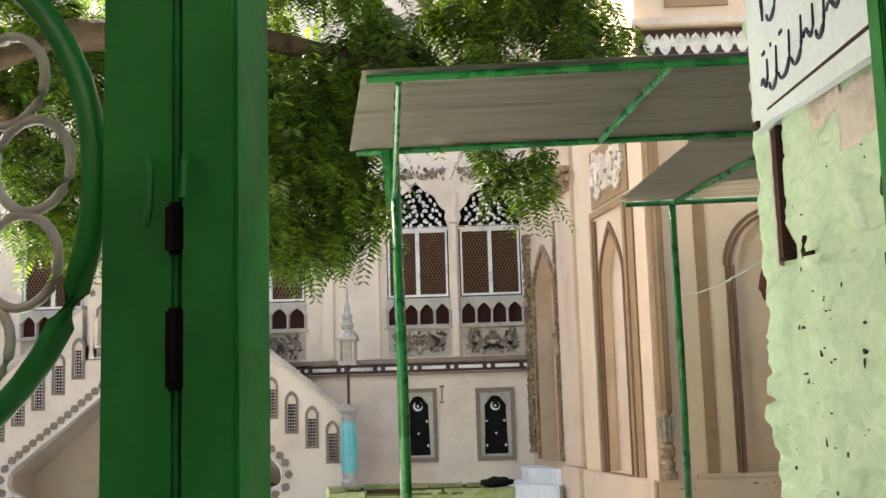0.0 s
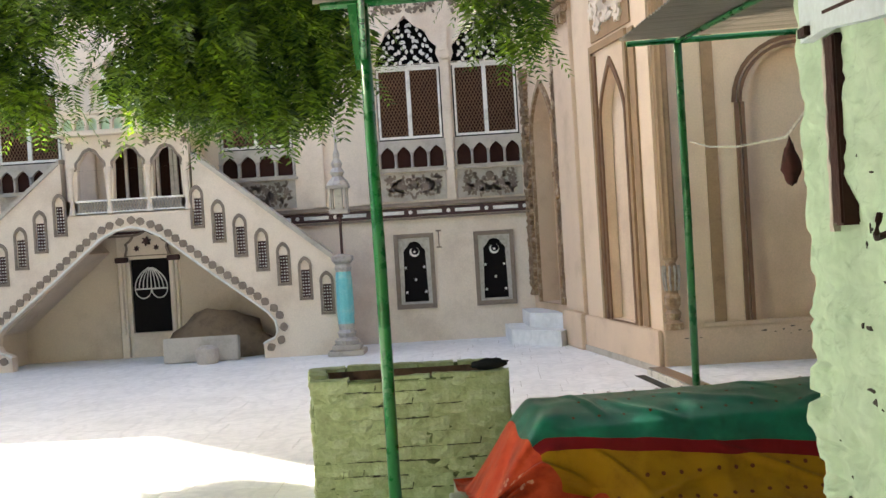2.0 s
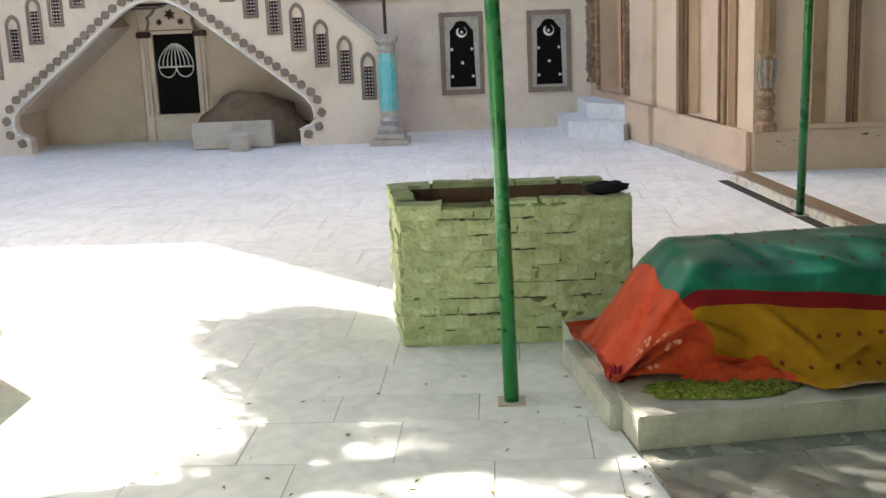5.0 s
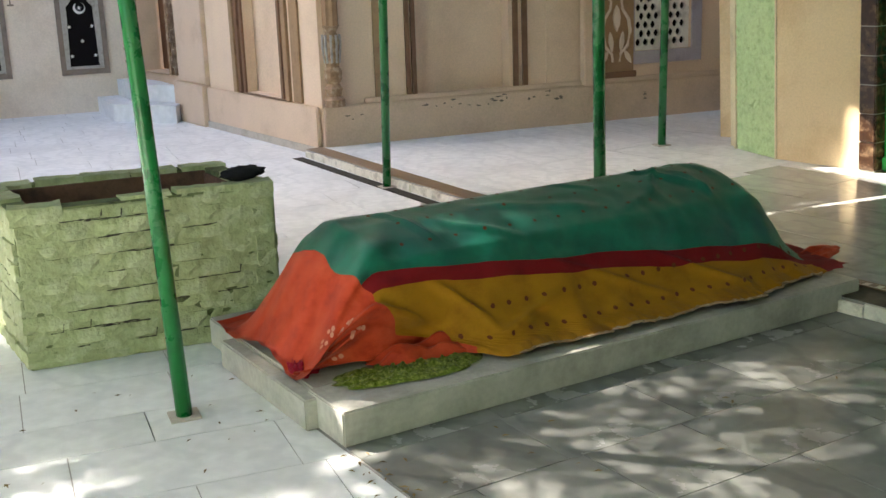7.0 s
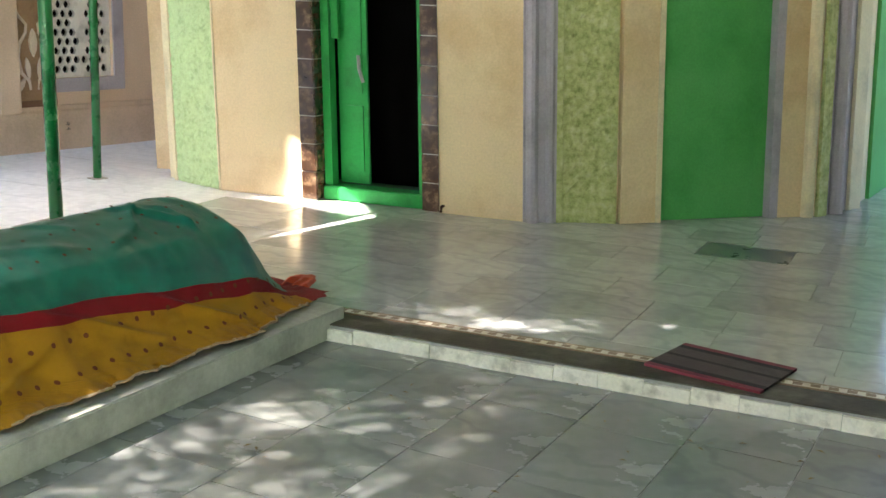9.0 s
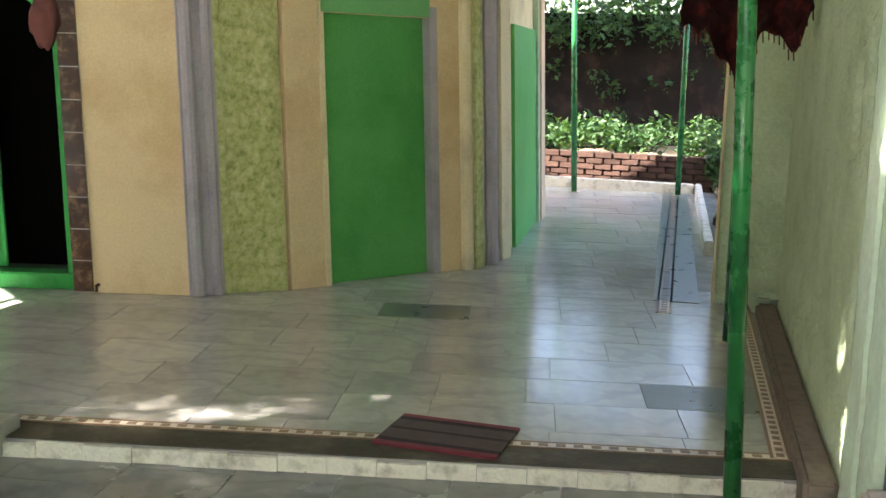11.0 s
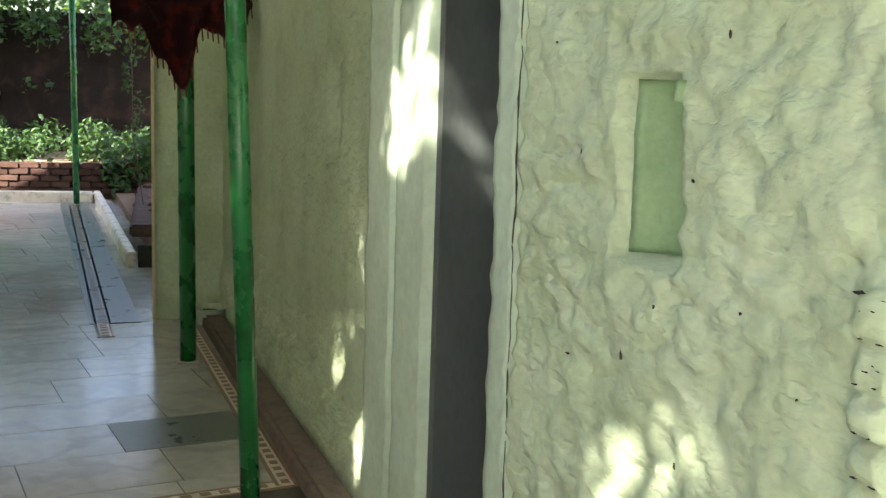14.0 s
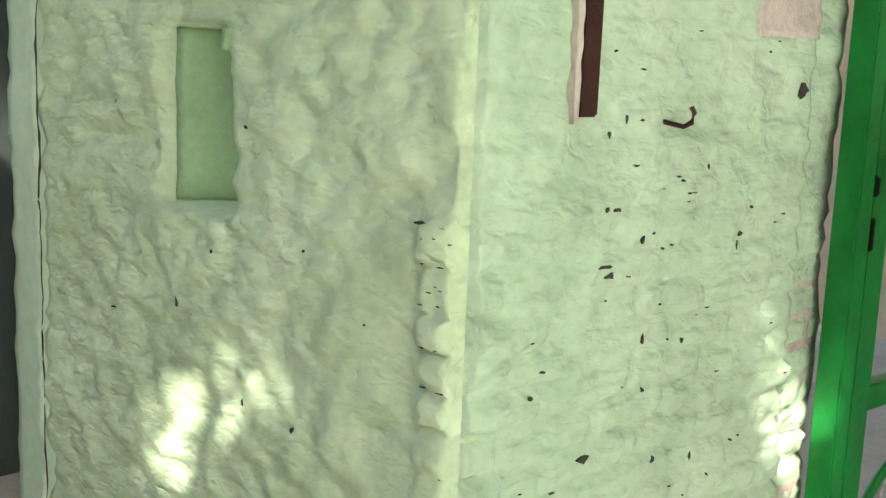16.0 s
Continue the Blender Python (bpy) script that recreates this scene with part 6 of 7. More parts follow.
def crumple(name, m, w, d, h, material, label, seed, fold=9.0):
    nx, ny = 46, 26
    bm = bmesh.new()
    vs = []
    for j in range(ny + 1):
        row = []
        for i in range(nx + 1):
            u, v = i / nx * 2 - 1, j / ny * 2 - 1
            r = math.hypot(u, v)
            e = max(0, 1 - max(abs(u), abs(v)) ** 4)
            wob = 1 + 0.25 * noise.noise(Vector((u * 1.7, v * 1.7, seed)))
            z = h * e * (0.35 + abs(noise.noise(Vector((u * fold * 0.35, v * fold * 0.5, seed)))) * 1.3 + 0.25 * noise.noise(Vector((u * fold, v * fold, seed + 4))))
            row.append(bm.verts.new((u * w * wob * (1 - 0.25 * abs(v)), v * d * wob * (1 - 0.25 * abs(u)), max(0.003, z + 0.006))))
        vs.append(row)
    for j in range(ny):
        for i in range(nx):
            bm.faces.new((vs[j][i], vs[j][i + 1], vs[j + 1][i + 1], vs[j + 1][i]))
    return solo(name, bm, material, label, "cloth", m=m, smooth=True)


crumple("tinsel_cloth", GM @ pose(0.42, 0.23, 0.138, 0, 0, -6), 0.34, 0.12, 0.03, M_CL, "glittering lime tinsel cloth spread on the grave plinth", 3, 22)
crumple("sequined_cloth", GM @ pose(0.09, 0.55, 0.137, 0, 0, 75), 0.16, 0.07, 0.04, M_CD, "crumpled red sequined cloth on the grave plinth", 6, 16)
crumple("orange_cloth", GM @ pose(0.52, 0.33, 0.15, 0, 0, -8), 0.26, 0.085, 0.075, M_CO, "gathered orange-red cloth lying before the grave", 8, 3.2)
crumple("red_tail_cloth", GM @ pose(2.98, 0.42, 0.137, 0, 0, 12), 0.28, 0.085, 0.04, M_CO, "red cloth tail hanging over the plinth end", 15, 3.5)

# ---- poles and sheet roofs ----


def pole(x, y, z0, x1, y1, z1, label, r=0.033):
    p = thing("pole", label, "pole", group="green canopy poles")
    part("shaft", tube([(x, y, z0), ((x + x1) / 2 + 0.006, (y + y1) / 2, (z0 + z1) / 2), (x1, y1, z1)], r, 12), M_POLE, p, smooth=True)
    part("foot_plate", box(x - 0.06, x + 0.06, y - 0.06, y + 0.06, z0, z0 + 0.008), M_STONE, p)
    return p


P1 = pole(0.015, 4.48, 0.0, -0.05, 4.95, 2.86, "leaning green painted iron pole beside the grave")
pole(2.27, 8.47, 0.0, 2.22, 8.14, 3.04, "green painted iron pole at the edge of the terrace")
pole(2.76, 5.98, 0.06, 2.72, 5.98, 3.04, "green painted iron pole behind the grave", 0.036)
pole(4.86, 8.58, 0.08, 4.83, 8.5, 3.04, "green painted iron pole before the peach wall", 0.034)
pole(13.5, 3.98, 0.08, 13.5, 4.12, 3.2, "thin green pole at the garden end with bare patches", 0.036)
pole(13.84, 2.72, 0.08, 13.82, 2.74, 3.2, "thin green pole at the garden end", 0.036)
pole(6.14, 1.6, 0.08, 6.1, 1.62, 3.1, "dark green pole beside the passage wall", 0.045)
pole(3.67, 1.435, 0.0, 3.58, 1.55, 3.1, "glossy green pole on the terrace edge", 0.034)


def sheet(name, corners, label, ridge=0.076, amp=0.011):
    """Corrugated sheet: corners near-left, near-right, far-right, far-left; ridges run left to right."""
    a, b, c, d0 = [Vector(p) for p in corners]
    n = int((d0 - a).length / ridge * 8)
    bm = bmesh.new()
    rows = []
    for j in range(n + 1):
        v = j / n
        h = Vector((0, 0, amp * math.sin(v * n / 8 * 2 * math.pi)))
        rows.append([bm.verts.new((a.lerp(b, u)).lerp(d0.lerp(c, u), v) + h + Vector((0, 0, 0.012 * noise.noise(Vector((u * 3, v * 2, 1)))))) for u in [i / 12 for i in range(13)]])
    for j in range(n):
        for i in range(12):
            bm.faces.new((rows[j][i], rows[j][i + 1], rows[j + 1][i + 1], rows[j + 1][i]))
    bmesh.ops.solidify(bm, geom=bm.faces[:], thickness=0.003)
    return part(name, bm, M_TIN, None, label)


c1 = thing("sheet_canopy", "grey corrugated sheet canopy on green iron rails", "canopy", group="sheet canopies")
sheet("roof_sheet", [(-0.10, 3.58, 2.97), (4.4, 3.62, 3.03), (4.6, 5.14, 3.0), (-0.35, 5.14, 2.93)], "weathered corrugated sheet").parent = c1
for pts, r in (([(-0.08, 3.6, 2.93), (4.4, 3.64, 2.99)], 0.022), ([(-0.30, 5.1, 2.895), (4.6, 5.1, 2.96)], 0.022), ([(1.25, 5.1, 2.91), (1.47, 3.6, 2.94)], 0.022), ([(3.6, 5.1, 2.94), (3.7, 3.6, 2.97)], 0.022)):
    part("rail", tube(pts, r, 8), M_POLE, c1, "green iron rail")
part("strut", tube([(-0.05, 4.9, 2.55), (0.08, 3.62, 2.91)], 0.018, 8), M_POLE, c1)
part("strut", tube([(-0.045, 4.93, 2.62), (-0.13, 5.1, 2.88)], 0.018, 8), M_POLE, c1)
part("gusset", prism([(-0.1, 2.5), (-0.02, 2.5), (-0.03, 2.86), (-0.13, 2.86)], 4.93, 4.94), M_POLE, c1)
c2 = thing("sheet_canopy", "grey corrugated sheet canopy before the shrine", "canopy", group="sheet canopies")
sheet("roof_sheet", [(2.05, 5.6, 3.10), (6.0, 4.5, 3.16), (5.6, 8.14, 3.12), (1.73, 8.08, 3.06)], "weathered corrugated sheet").parent = c2
for pts in ([(1.8, 8.12, 3.03), (5.6, 8.3, 3.09)], [(2.22, 8.14, 3.03), (2.74, 5.62, 3.07)], [(2.1, 5.65, 3.07), (5.6, 5.65, 3.11)]):
    part("rail", tube(pts, 0.024, 8), M_POLE, c2, "green iron rail")
# unseen extra sheet, added to keep sun off the upper door wall
sheet("roof_sheet", [(3.1, 8.0, 3.115), (5.6, 8.0, 3.16), (5.6, 9.9, 3.17), (4.5, 9.9, 3.15)], "weathered corrugated sheet").parent = c2
wire = tube([(2.24, 7.9, 2.18), (2.05, 6.2, 2.03), (1.86, 4.5, 1.92), (1.72, 3.05, 1.86), (1.85, 1.9, 2.3), (2.0, 0.86, 2.9)], 0.006, 5)
solo("line_cord", wire, M_ROPE, "pale twisted cord tied from a pole to the wall", "cord")
b = bmesh.new()
bmesh.ops.create_icosphere(b, subdivisions=3, radius=1)
for v in b.verts:
    k = 1 + 0.3 * noise.noise(v.co * 2.4)
    taper = 0.35 + 0.65 * min(1, max(0, (0.95 - v.co.z)) / 1.1)
    v.co = Vector((v.co.x * 0.036 * k * taper, v.co.y * 0.036 * k * taper, v.co.z * 0.09 * k))
solo("hanging_bag", b, M_BAG, "small maroon cloth bag hanging from the cord", "bag", m=pose(1.73, 3.03, 1.765, 0, 0, 0), smooth=True)

# ---- shawl on the passage pole ----
bm = bmesh.new()
nx, nz = 40, 30
vs = []
for j in range(nz + 1):
    row = []
    for i in range(nx + 1):
        u, v = i / nx, j / nz
        y = 1.98 - 0.70 * u
        drop = 0.62 * v * (0.62 + 0.5 * noise.noise(Vector((u * 6.5, 0, 2))) + 0.5 * math.exp(-((u - 0.42) / 0.12) ** 2))
        x = 5.98 + 0.05 * math.sin(u * 19) * (0.4 + v) - 0.05 * v + 0.02 * noise.noise(Vector((u * 9, v * 6, 1)))
        row.append(bm.verts.new((x, y + 0.03 * noise.noise(Vector((u * 5, v * 5, 7))), 2.25 - drop)))
    vs.append(row)
for j in range(nz):
    for i in range(nx):
        bm.faces.new((vs[j][i], vs[j][i + 1], vs[j + 1][i + 1], vs[j + 1][i]))
bmesh.ops.solidify(bm, geom=bm.faces[:], thickness=0.006)
c3 = thing("sheet_canopy", "grey corrugated sheet roof over the passage on green poles", "canopy", group="sheet canopies")
sheet("roof_sheet", [(3.3, 1.0, 3.16), (14.2, 1.9, 3.22), (13.6, 4.35, 3.24), (3.2, 5.4, 3.24)], "weathered corrugated sheet").parent = c3
for pts in ([(3.5, 1.5, 3.13), (6.1, 1.62, 3.14), (13.8, 2.7, 3.18)], [(3.3, 4.75, 3.18), (13.5, 4.08, 3.2)], [(3.55, 1.5, 3.12), (3.4, 4.7, 3.17)], [(6.1, 1.62, 3.12), (6.2, 4.5, 3.17)], [(13.82, 2.74, 3.18), (13.42, 4.02, 3.2)]):
    part("rail", tube(pts, 0.022, 8), M_POLE, c3)
shawl = thing("hanging_shawl", "dark maroon patterned shawl hung over the passage pole", "shawl")
part("shawl_cloth", bm, M_SHAWL, shawl, smooth=True)
fr = bmesh.new()
for i in range(26):
    u = i / 25
    drop = 0.62 * (0.62 + 0.5 * noise.noise(Vector((u * 6.5, 0, 2))) + 0.5 * math.exp(-((u - 0.42) / 0.12) ** 2))
    tube([(5.93 + 0.05 * math.sin(u * 19) * 1.4, 1.98 - 0.7 * u, 2.26 - drop), (5.93 + 0.05 * math.sin(u * 19) * 1.4, 1.975 - 0.7 * u, 2.2 - drop)], 0.004, 4, fr)
part("fringe", fr, M_DOT, shawl, kind="stuff")

bm = box(-0.22, 0.24, -0.06, 0.0, 0, 0.26, bev=0.012)
box(-0.2, -0.12, -0.068, -0.059, 0.05, 0.12, bm)
solo("red_box", bm, M_CR, "dark red box fixed to the peach wall", "box", m=pose(5.02, 10.18, 1.55))

# ---- prayer mat ----
mt = thing("prayer_mat", "small grey and maroon striped mat lying on the terrace edge", "mat", frame_at(3.66, 2.91, 0.0, -1, 0.0815))
xs = [(0.0, 0.04, M_MATP), (0.04, 0.08, M_MATD), (0.08, 0.2, M_MAT), (0.2, 0.23, M_MATD), (0.23, 0.33, M_MAT), (0.33, 0.37, M_MATD), (0.37, 0.41, M_MATP)]
for a, b, mm in xs:
    part("stripe", box(0.0, 0.54, a, b - 0.001, 0.0, 0.012), mm, mt)

# ---- bowl by the wall ----
solo("planter_bowl", lathe([(0.07, 0), (0.12, 0.1), (0.125, 0.11), (0.11, 0.11), (0.06, 0.02)], 14), M_PISTA2, "small pale green bowl by the passage wall", "bowl", m=pose(7.1, 1.45, 0.081))

# ---- the neem tree over the courtyard ----
neem = thing("neem_tree", "large neem tree with drooping feathery green foliage", "tree", pose(0, 0, 0))
TX, TY = -4.6, 5.0
trunk = tube([(TX, TY, -0.05), (TX + 0.05, TY + 0.1, 0.9), (TX + 0.25, TY + 0.35, 2.0), (TX + 0.5, TY + 0.5, 3.1)], [0.36, 0.29, 0.25, 0.22], 14)
part("trunk", trunk, M_BARK, neem, smooth=True)
BOUGHS = [[(-4.1, 5.5, 3.0), (-3.7, 6.4, 3.9), (-3.0, 7.2, 4.5), (-2.0, 7.9, 4.4)], [(-4.1, 5.5, 3.0), (-3.2, 5.3, 4.6), (-2.0, 5.0, 6.0), (-0.6, 4.7, 6.6)], [(-4.1, 5.5, 3.0), (-4.4, 6.3, 4.6), (-4.6, 7.3, 6.2)], [(-3.0, 7.2, 4.5), (-1.6, 7.6, 4.6), (-0.2, 7.9, 4.3), (0.9, 8.1, 3.8)], [(-3.2, 5.3, 4.6), (-2.0, 3.8, 5.9), (-0.6, 2.6, 6.6), (1.6, 0.6, 6.3), (4.2, -0.6, 5.8)], [(-0.6, 2.6, 6.6), (-1.2, 0.4, 6.2), (-2.6, -1.8, 5.7)], [(-3.7, 6.4, 3.9), (-3.7, 7.4, 4.0), (-3.4, 7.9, 3.6)]]
for bough in BOUGHS:
    k = len(bough)
    part("limb", tube(bough, [0.15 - 0.12 * i / (k - 1) for i in range(k)], 8), M_BARK, neem, smooth=True)
rs = np.random.RandomState(7)


# gaps in the crown through which the sun reaches walls and paving: a lit spot and its radius
GAPS = [((1.98, 0.86, 0.86), 0.13), ((1.70, 0.84, 1.04), 0.14), ((3.27, 0.98, 1.65), 0.20), ((3.9, 1.04, 1.04), 0.07), ((4.2, 1.07, 0.6), 0.12), ((3.81, 1.03, 0.34), 0.12), ((1.15, -0.16, 0.95), 0.13), ((3.05, 0.80, 1.44), 0.13), ((-0.58, 5.75, 0.45), 0.38)]
GAPS = [(np.array(p), g) for p, g in GAPS]
SUNWARD = np.array(((hv.x, hv.y, math.sin(radians(SUN_EL)))))


def in_gap(q):
    for p, g in GAPS:
        d = q - p
        a = d @ SUNWARD
        if a > 0 and d @ d - a * a < g * g:
            return True
    return False


def sprays(centres, per, spread, length, leaflets, droop, seed):
    """Feathery compound leaves: each spray is a thin stalk with paired narrow leaflets."""
    r = np.random.RandomState(seed)
    V, F = [], []
    for c, rad in centres:
        n = int(per * rad ** 2)
        for _ in range(n):
            d = r.normal(size=3)
            d /= np.linalg.norm(d)
            p = np.array(c) + d * rad * spread * r.uniform(0.35, 1.0) * np.array([1, 1, 0.75])
            a = r.uniform(0, 2 * math.pi)
            out = np.array([math.cos(a), math.sin(a), -droop * r.uniform(0.4, 1.5)])
            out = out / np.linalg.norm(out)
            sd = np.cross(out, [0, 0, 1.0])
            sd /= np.linalg.norm(sd) + 1e-9
            up = np.cross(sd, out)
            L = length * r.uniform(0.7, 1.25)
            for k in range(leaflets):
                f = (k + 1) / leaflets
                q = p + out * L * f + np.array([0, 0, -0.25 * L * f * f])
                if q[2] > 4.3 and r.uniform() < 0.93 and in_gap(q):
                    continue
                ll = 0.36 * L * (1.15 - 0.6 * f)
                for s in (-1, 1):
                    w = sd * s * 0.85 + out * 0.55 + up * r.uniform(-0.25, 0.15)
                    w /= np.linalg.norm(w)
                    side = np.cross(w, up)
                    b = len(V)
                    V += [q, q + w * ll * 0.45 + side * ll * 0.125, q + w * ll, q + w * ll * 0.45 - side * ll * 0.125]
                    F.append((b, b + 1, b + 2, b + 3))
    return V, F


def leaf_part(name, V, F, material, parent, label):
    me = bpy.data.meshes.new(name)
    me.from_pydata([tuple(v) for v in V], [], F)
    me.materials.append(material)
    ob = new(name, me)
    ob.parent = parent
    return tagged(ob, label, kind="stuff")


# hanging clumps over the middle of the court: x, y, z, radius
LOW = []
for x, y, z, rad in ((-3.35, 7.8, 3.05, 0.38), (-3.05, 7.9, 2.95, 0.30), (-3.5, 8.0, 3.6, 0.5), (-2.9, 7.7, 3.7, 0.5), (-2.6, 8.0, 4.0, 0.5), (-2.1, 7.8, 3.0, 0.45), (-1.75, 7.9, 2.85, 0.38), (-1.35, 7.8, 2.85, 0.36), (-1.0, 7.8, 2.8, 0.36), (-0.75, 7.9, 2.95, 0.38), (-0.55, 7.9, 3.3, 0.36), (-1.5, 7.7, 3.35, 0.55), (-1.0, 7.6, 3.5, 0.5), (-2.0, 7.7, 3.6, 0.55), (-1.4, 7.9, 4.1, 0.6), (-0.6, 7.8, 4.0, 0.5), (-2.2, 8.0, 4.4, 0.6), (0.75, 8.0, 3.42, 0.24), (1.0, 8.0, 3.2, 0.2), (0.5, 8.0, 3.6, 0.22), (1.05, 8.0, 3.5, 0.2), (0.1, 7.9, 4.1, 0.35), (0.7, 8.1, 4.3, 0.4), (-3.2, 7.7, 4.4, 0.6), (-0.4, 7.9, 4.6, 0.5), (1.5, 8.0, 4.5, 0.35), (-3.9, 8.0, 4.0, 0.4)):
    LOW.append(((x, y, z), rad))
for i in range(46):
    LOW.append(((rs.uniform(-4.2, 1.7), rs.uniform(7.4, 9.0), rs.uniform(4.2, 5.8)), rs.uniform(0.3, 0.5)))
for i in range(14):
    LOW.append(((rs.uniform(-2.0, -0.7), rs.uniform(7.6, 8.1), rs.uniform(3.0, 4.0)), rs.uniform(0.3, 0.45)))
V, F = sprays(LOW, 470, 1.05, 0.33, 10, 1.0, 3)
leaf_part("low_foliage", V, F, M_LEAF, neem, "drooping feathery neem leaves")
HIGH = []
for i in range(200):
    d = rs.normal(size=3)
    d /= np.linalg.norm(d)
    k = rs.uniform(0.35, 1) ** 0.5
    c = np.array([-1.6, 4.9, 7.0]) + d * k * np.array([3.9, 4.2, 2.1])
    if c[2] < 5.0 and c[1] < 6.5:
        c[2] = 5.0 + rs.uniform(0, 1)
    HIGH.append((tuple(c), rs.uniform(0.3, 0.62)))
# unseen clumps, added to shade the limewashed wall and its niche
for i in range(72):
    HIGH.append(((rs.uniform(-3.4, 1.2), rs.uniform(2.4, 6.4), rs.uniform(5.2, 7.6)), rs.uniform(0.4, 0.65)))
for i in range(12):
    k = rs.uniform(3.8, 5.6)
    HIGH.append(((0.48 - 0.7 * k + rs.uniform(-0.3, 0.3), 0.85 + 0.714 * k + rs.uniform(-0.3, 0.3), 1.55 + k + rs.uniform(-0.3, 0.3)), rs.uniform(0.4, 0.55)))
# unseen clumps over the gate side, added to cut down sky light
for i in range(200):
    HIGH.append(((rs.uniform(-5.5, 6.5), rs.uniform(-3.2, 2.4), rs.uniform(4.7, 7.2)), rs.uniform(0.45, 0.75)))
# more unseen clumps, added to darken the pier and niche wall
for i in range(70):
    HIGH.append(((rs.uniform(-4.2, 1.5), rs.uniform(0.5, 5.2), rs.uniform(5.6, 7.4)), rs.uniform(0.4, 0.65)))
# unseen clumps on the sun's rays, added to shade wall and paving
for i in range(18):
    k, wx, wz = rs.uniform(5.5, 7.5), rs.uniform(2.1, 2.85), rs.uniform(1.15, 1.95)
    HIGH.append(((wx - 0.7 * k, 0.86 + 0.714 * k, wz + k), rs.uniform(0.3, 0.45)))
for i in range(16):
    k, wx, wz = rs.uniform(4.5, 7.0), rs.uniform(1.4, 2.3), rs.uniform(1.3, 1.9)
    HIGH.append(((wx - 0.7 * k, 0.86 + 0.714 * k, wz + k), rs.uniform(0.22, 0.32)))
for i in range(16):
    k, wx, wz = rs.uniform(4.0, 6.5), rs.uniform(4.3, 5.1), rs.uniform(0.8, 2.3)
    HIGH.append(((wx - 0.7 * k, 0.86 + 0.714 * k, wz + k), rs.uniform(0.28, 0.4)))
for i in range(18):
    k = rs.uniform(5.6, 6.8)
    HIGH.append(((rs.uniform(-1.3, 0.5) - 0.7 * k, rs.uniform(2.5, 4.3) + 0.714 * k, k), rs.uniform(0.25, 0.36)))
V, F = sprays(HIGH, 130, 1.0, 0.5, 6, 0.6, 11)
leaf_part("crown", V, F, M_LEAF, neem, "upper crown of neem leaves, with unseen clumps added for shade")

# tree planter
pl = thing("tree_planter", "low whitewashed brick planter round the tree", "planter", pose(-3.40, 5.1, 0, 0, 0, 0))
part("planter_wall", flat_prism([(-2.3, -0.8), (0.95, -0.8), (0.95, -0.25), (0.1, 0.65), (-2.3, 0.65)], 0.0, 0.25), M_KERB, pl)
part("planter_cap", flat_prism([(-2.32, -0.83), (0.98, -0.83), (0.98, -0.22), (0.12, 0.68), (-2.32, 0.68)], 0.251, 0.29), M_STONE, pl)

# ---- the garden end of the passage ----
gk = thing("kerb", "white stone kerb at the end of the terrace", "kerb", kind="structure")
part("end_kerb", box(14.05, 14.25, 2.55, 6.0, 0.05, 0.2, bev=0.015), M_KERB, gk)
o = part("side_kerb", box(0, 5.0, -0.04, 0.04, 0.0, 0.14, bev=0.01), M_KERB, gk)
o.matrix_local = frame_at(9.32, 1.98, 5.4, 0.58, 0.06)
# dark sheet put where the hollow end of the bed is unlit
part("bed_end", box(9.3, 9.34, 1.58, 1.93, -0.05, 0.26), M_HOLE, gk, "dark sheet for the unlit hollow end of the raised bed")
part("bed_stone", box(10.2, 13.9, 1.75, 2.02, 0.2, 0.31, bev=0.02), M_OLDBR, gk, "flat brown coping stones on the raised bed")
o = part("drain_floor", box(0, 7.0, 0.05, 0.36, 0.0, 0.007), M_MARBG, gk)
o.matrix_local = frame_at(7.2, 1.82, 6.6, 0.72, 0.075)
bw = thing("garden_wall", "low old brick wall with earth and plants behind it", "wall", kind="structure")
part("wall_core", box(14.55, 14.85, 1.6, 6.5, 0.0, 0.5), M_HOLE, bw)
part("earth_fill", box(14.86, 18.0, -3, 9, 0.0, 0.42), M_EARTH, bw)
bkm = []
for k in range(4):
    b = box(-0.11, 0.11, -0.05, 0.05, 0, 0.07, bev=0.008)
    for v in b.verts:
        v.co += Vector((noise.noise(v.co * 20 + Vector((k, 0, 0))), noise.noise(v.co * 20 + Vector((0, k, 5))), noise.noise(v.co * 20 + Vector((3, k, k))))) * 0.008
    me = bpy.data.meshes.new("brick")
    bmesh.ops.recalc_face_normals(b, faces=b.faces)
    b.to_mesh(me)
    b.free()
    me.materials.append(M_OLDBR)
    bkm.append(me)
rng = random.Random(12)
for j in range(6):
    for i in range(19):
        o = new("brick", rng.choice(bkm))
        o.parent = bw
        o.matrix_local = pose(14.53 + rng.uniform(-0.015, 0.015), 1.75 + i * 0.24 + (0.12 if j % 2 else 0), 0.06 + j * 0.078, rng.uniform(-3, 3), rng.uniform(-3, 3), 90 + rng.uniform(-4, 4))
rub = thing("brick_rubble", "loose old bricks beside the passage kerb", "rubble")
for i in range(60):
    x = rng.uniform(9.4, 14.2)
    o = new("brick", rng.choice(bkm))
    o.parent = rub
    o.matrix_local = pose(x, 1.62 + (x - 8.8) * 0.09 - rng.uniform(0.0, 0.45), 0.02 + rng.uniform(0, 0.26) * (1 if x > 10.5 else 0.2), rng.uniform(-20, 20), rng.uniform(-20, 20), rng.uniform(0, 180))
part("rubble_earth", flat_prism([(9.2, 1.2), (14.4, 1.2), (14.4, 2.3), (9.2, 1.75)], -0.05, 0.16), M_SOIL, rub)
dw = thing("garden_back_wall", "overgrown brick wall at the back of the garden, its shade put into the colour", "wall", kind="structure")
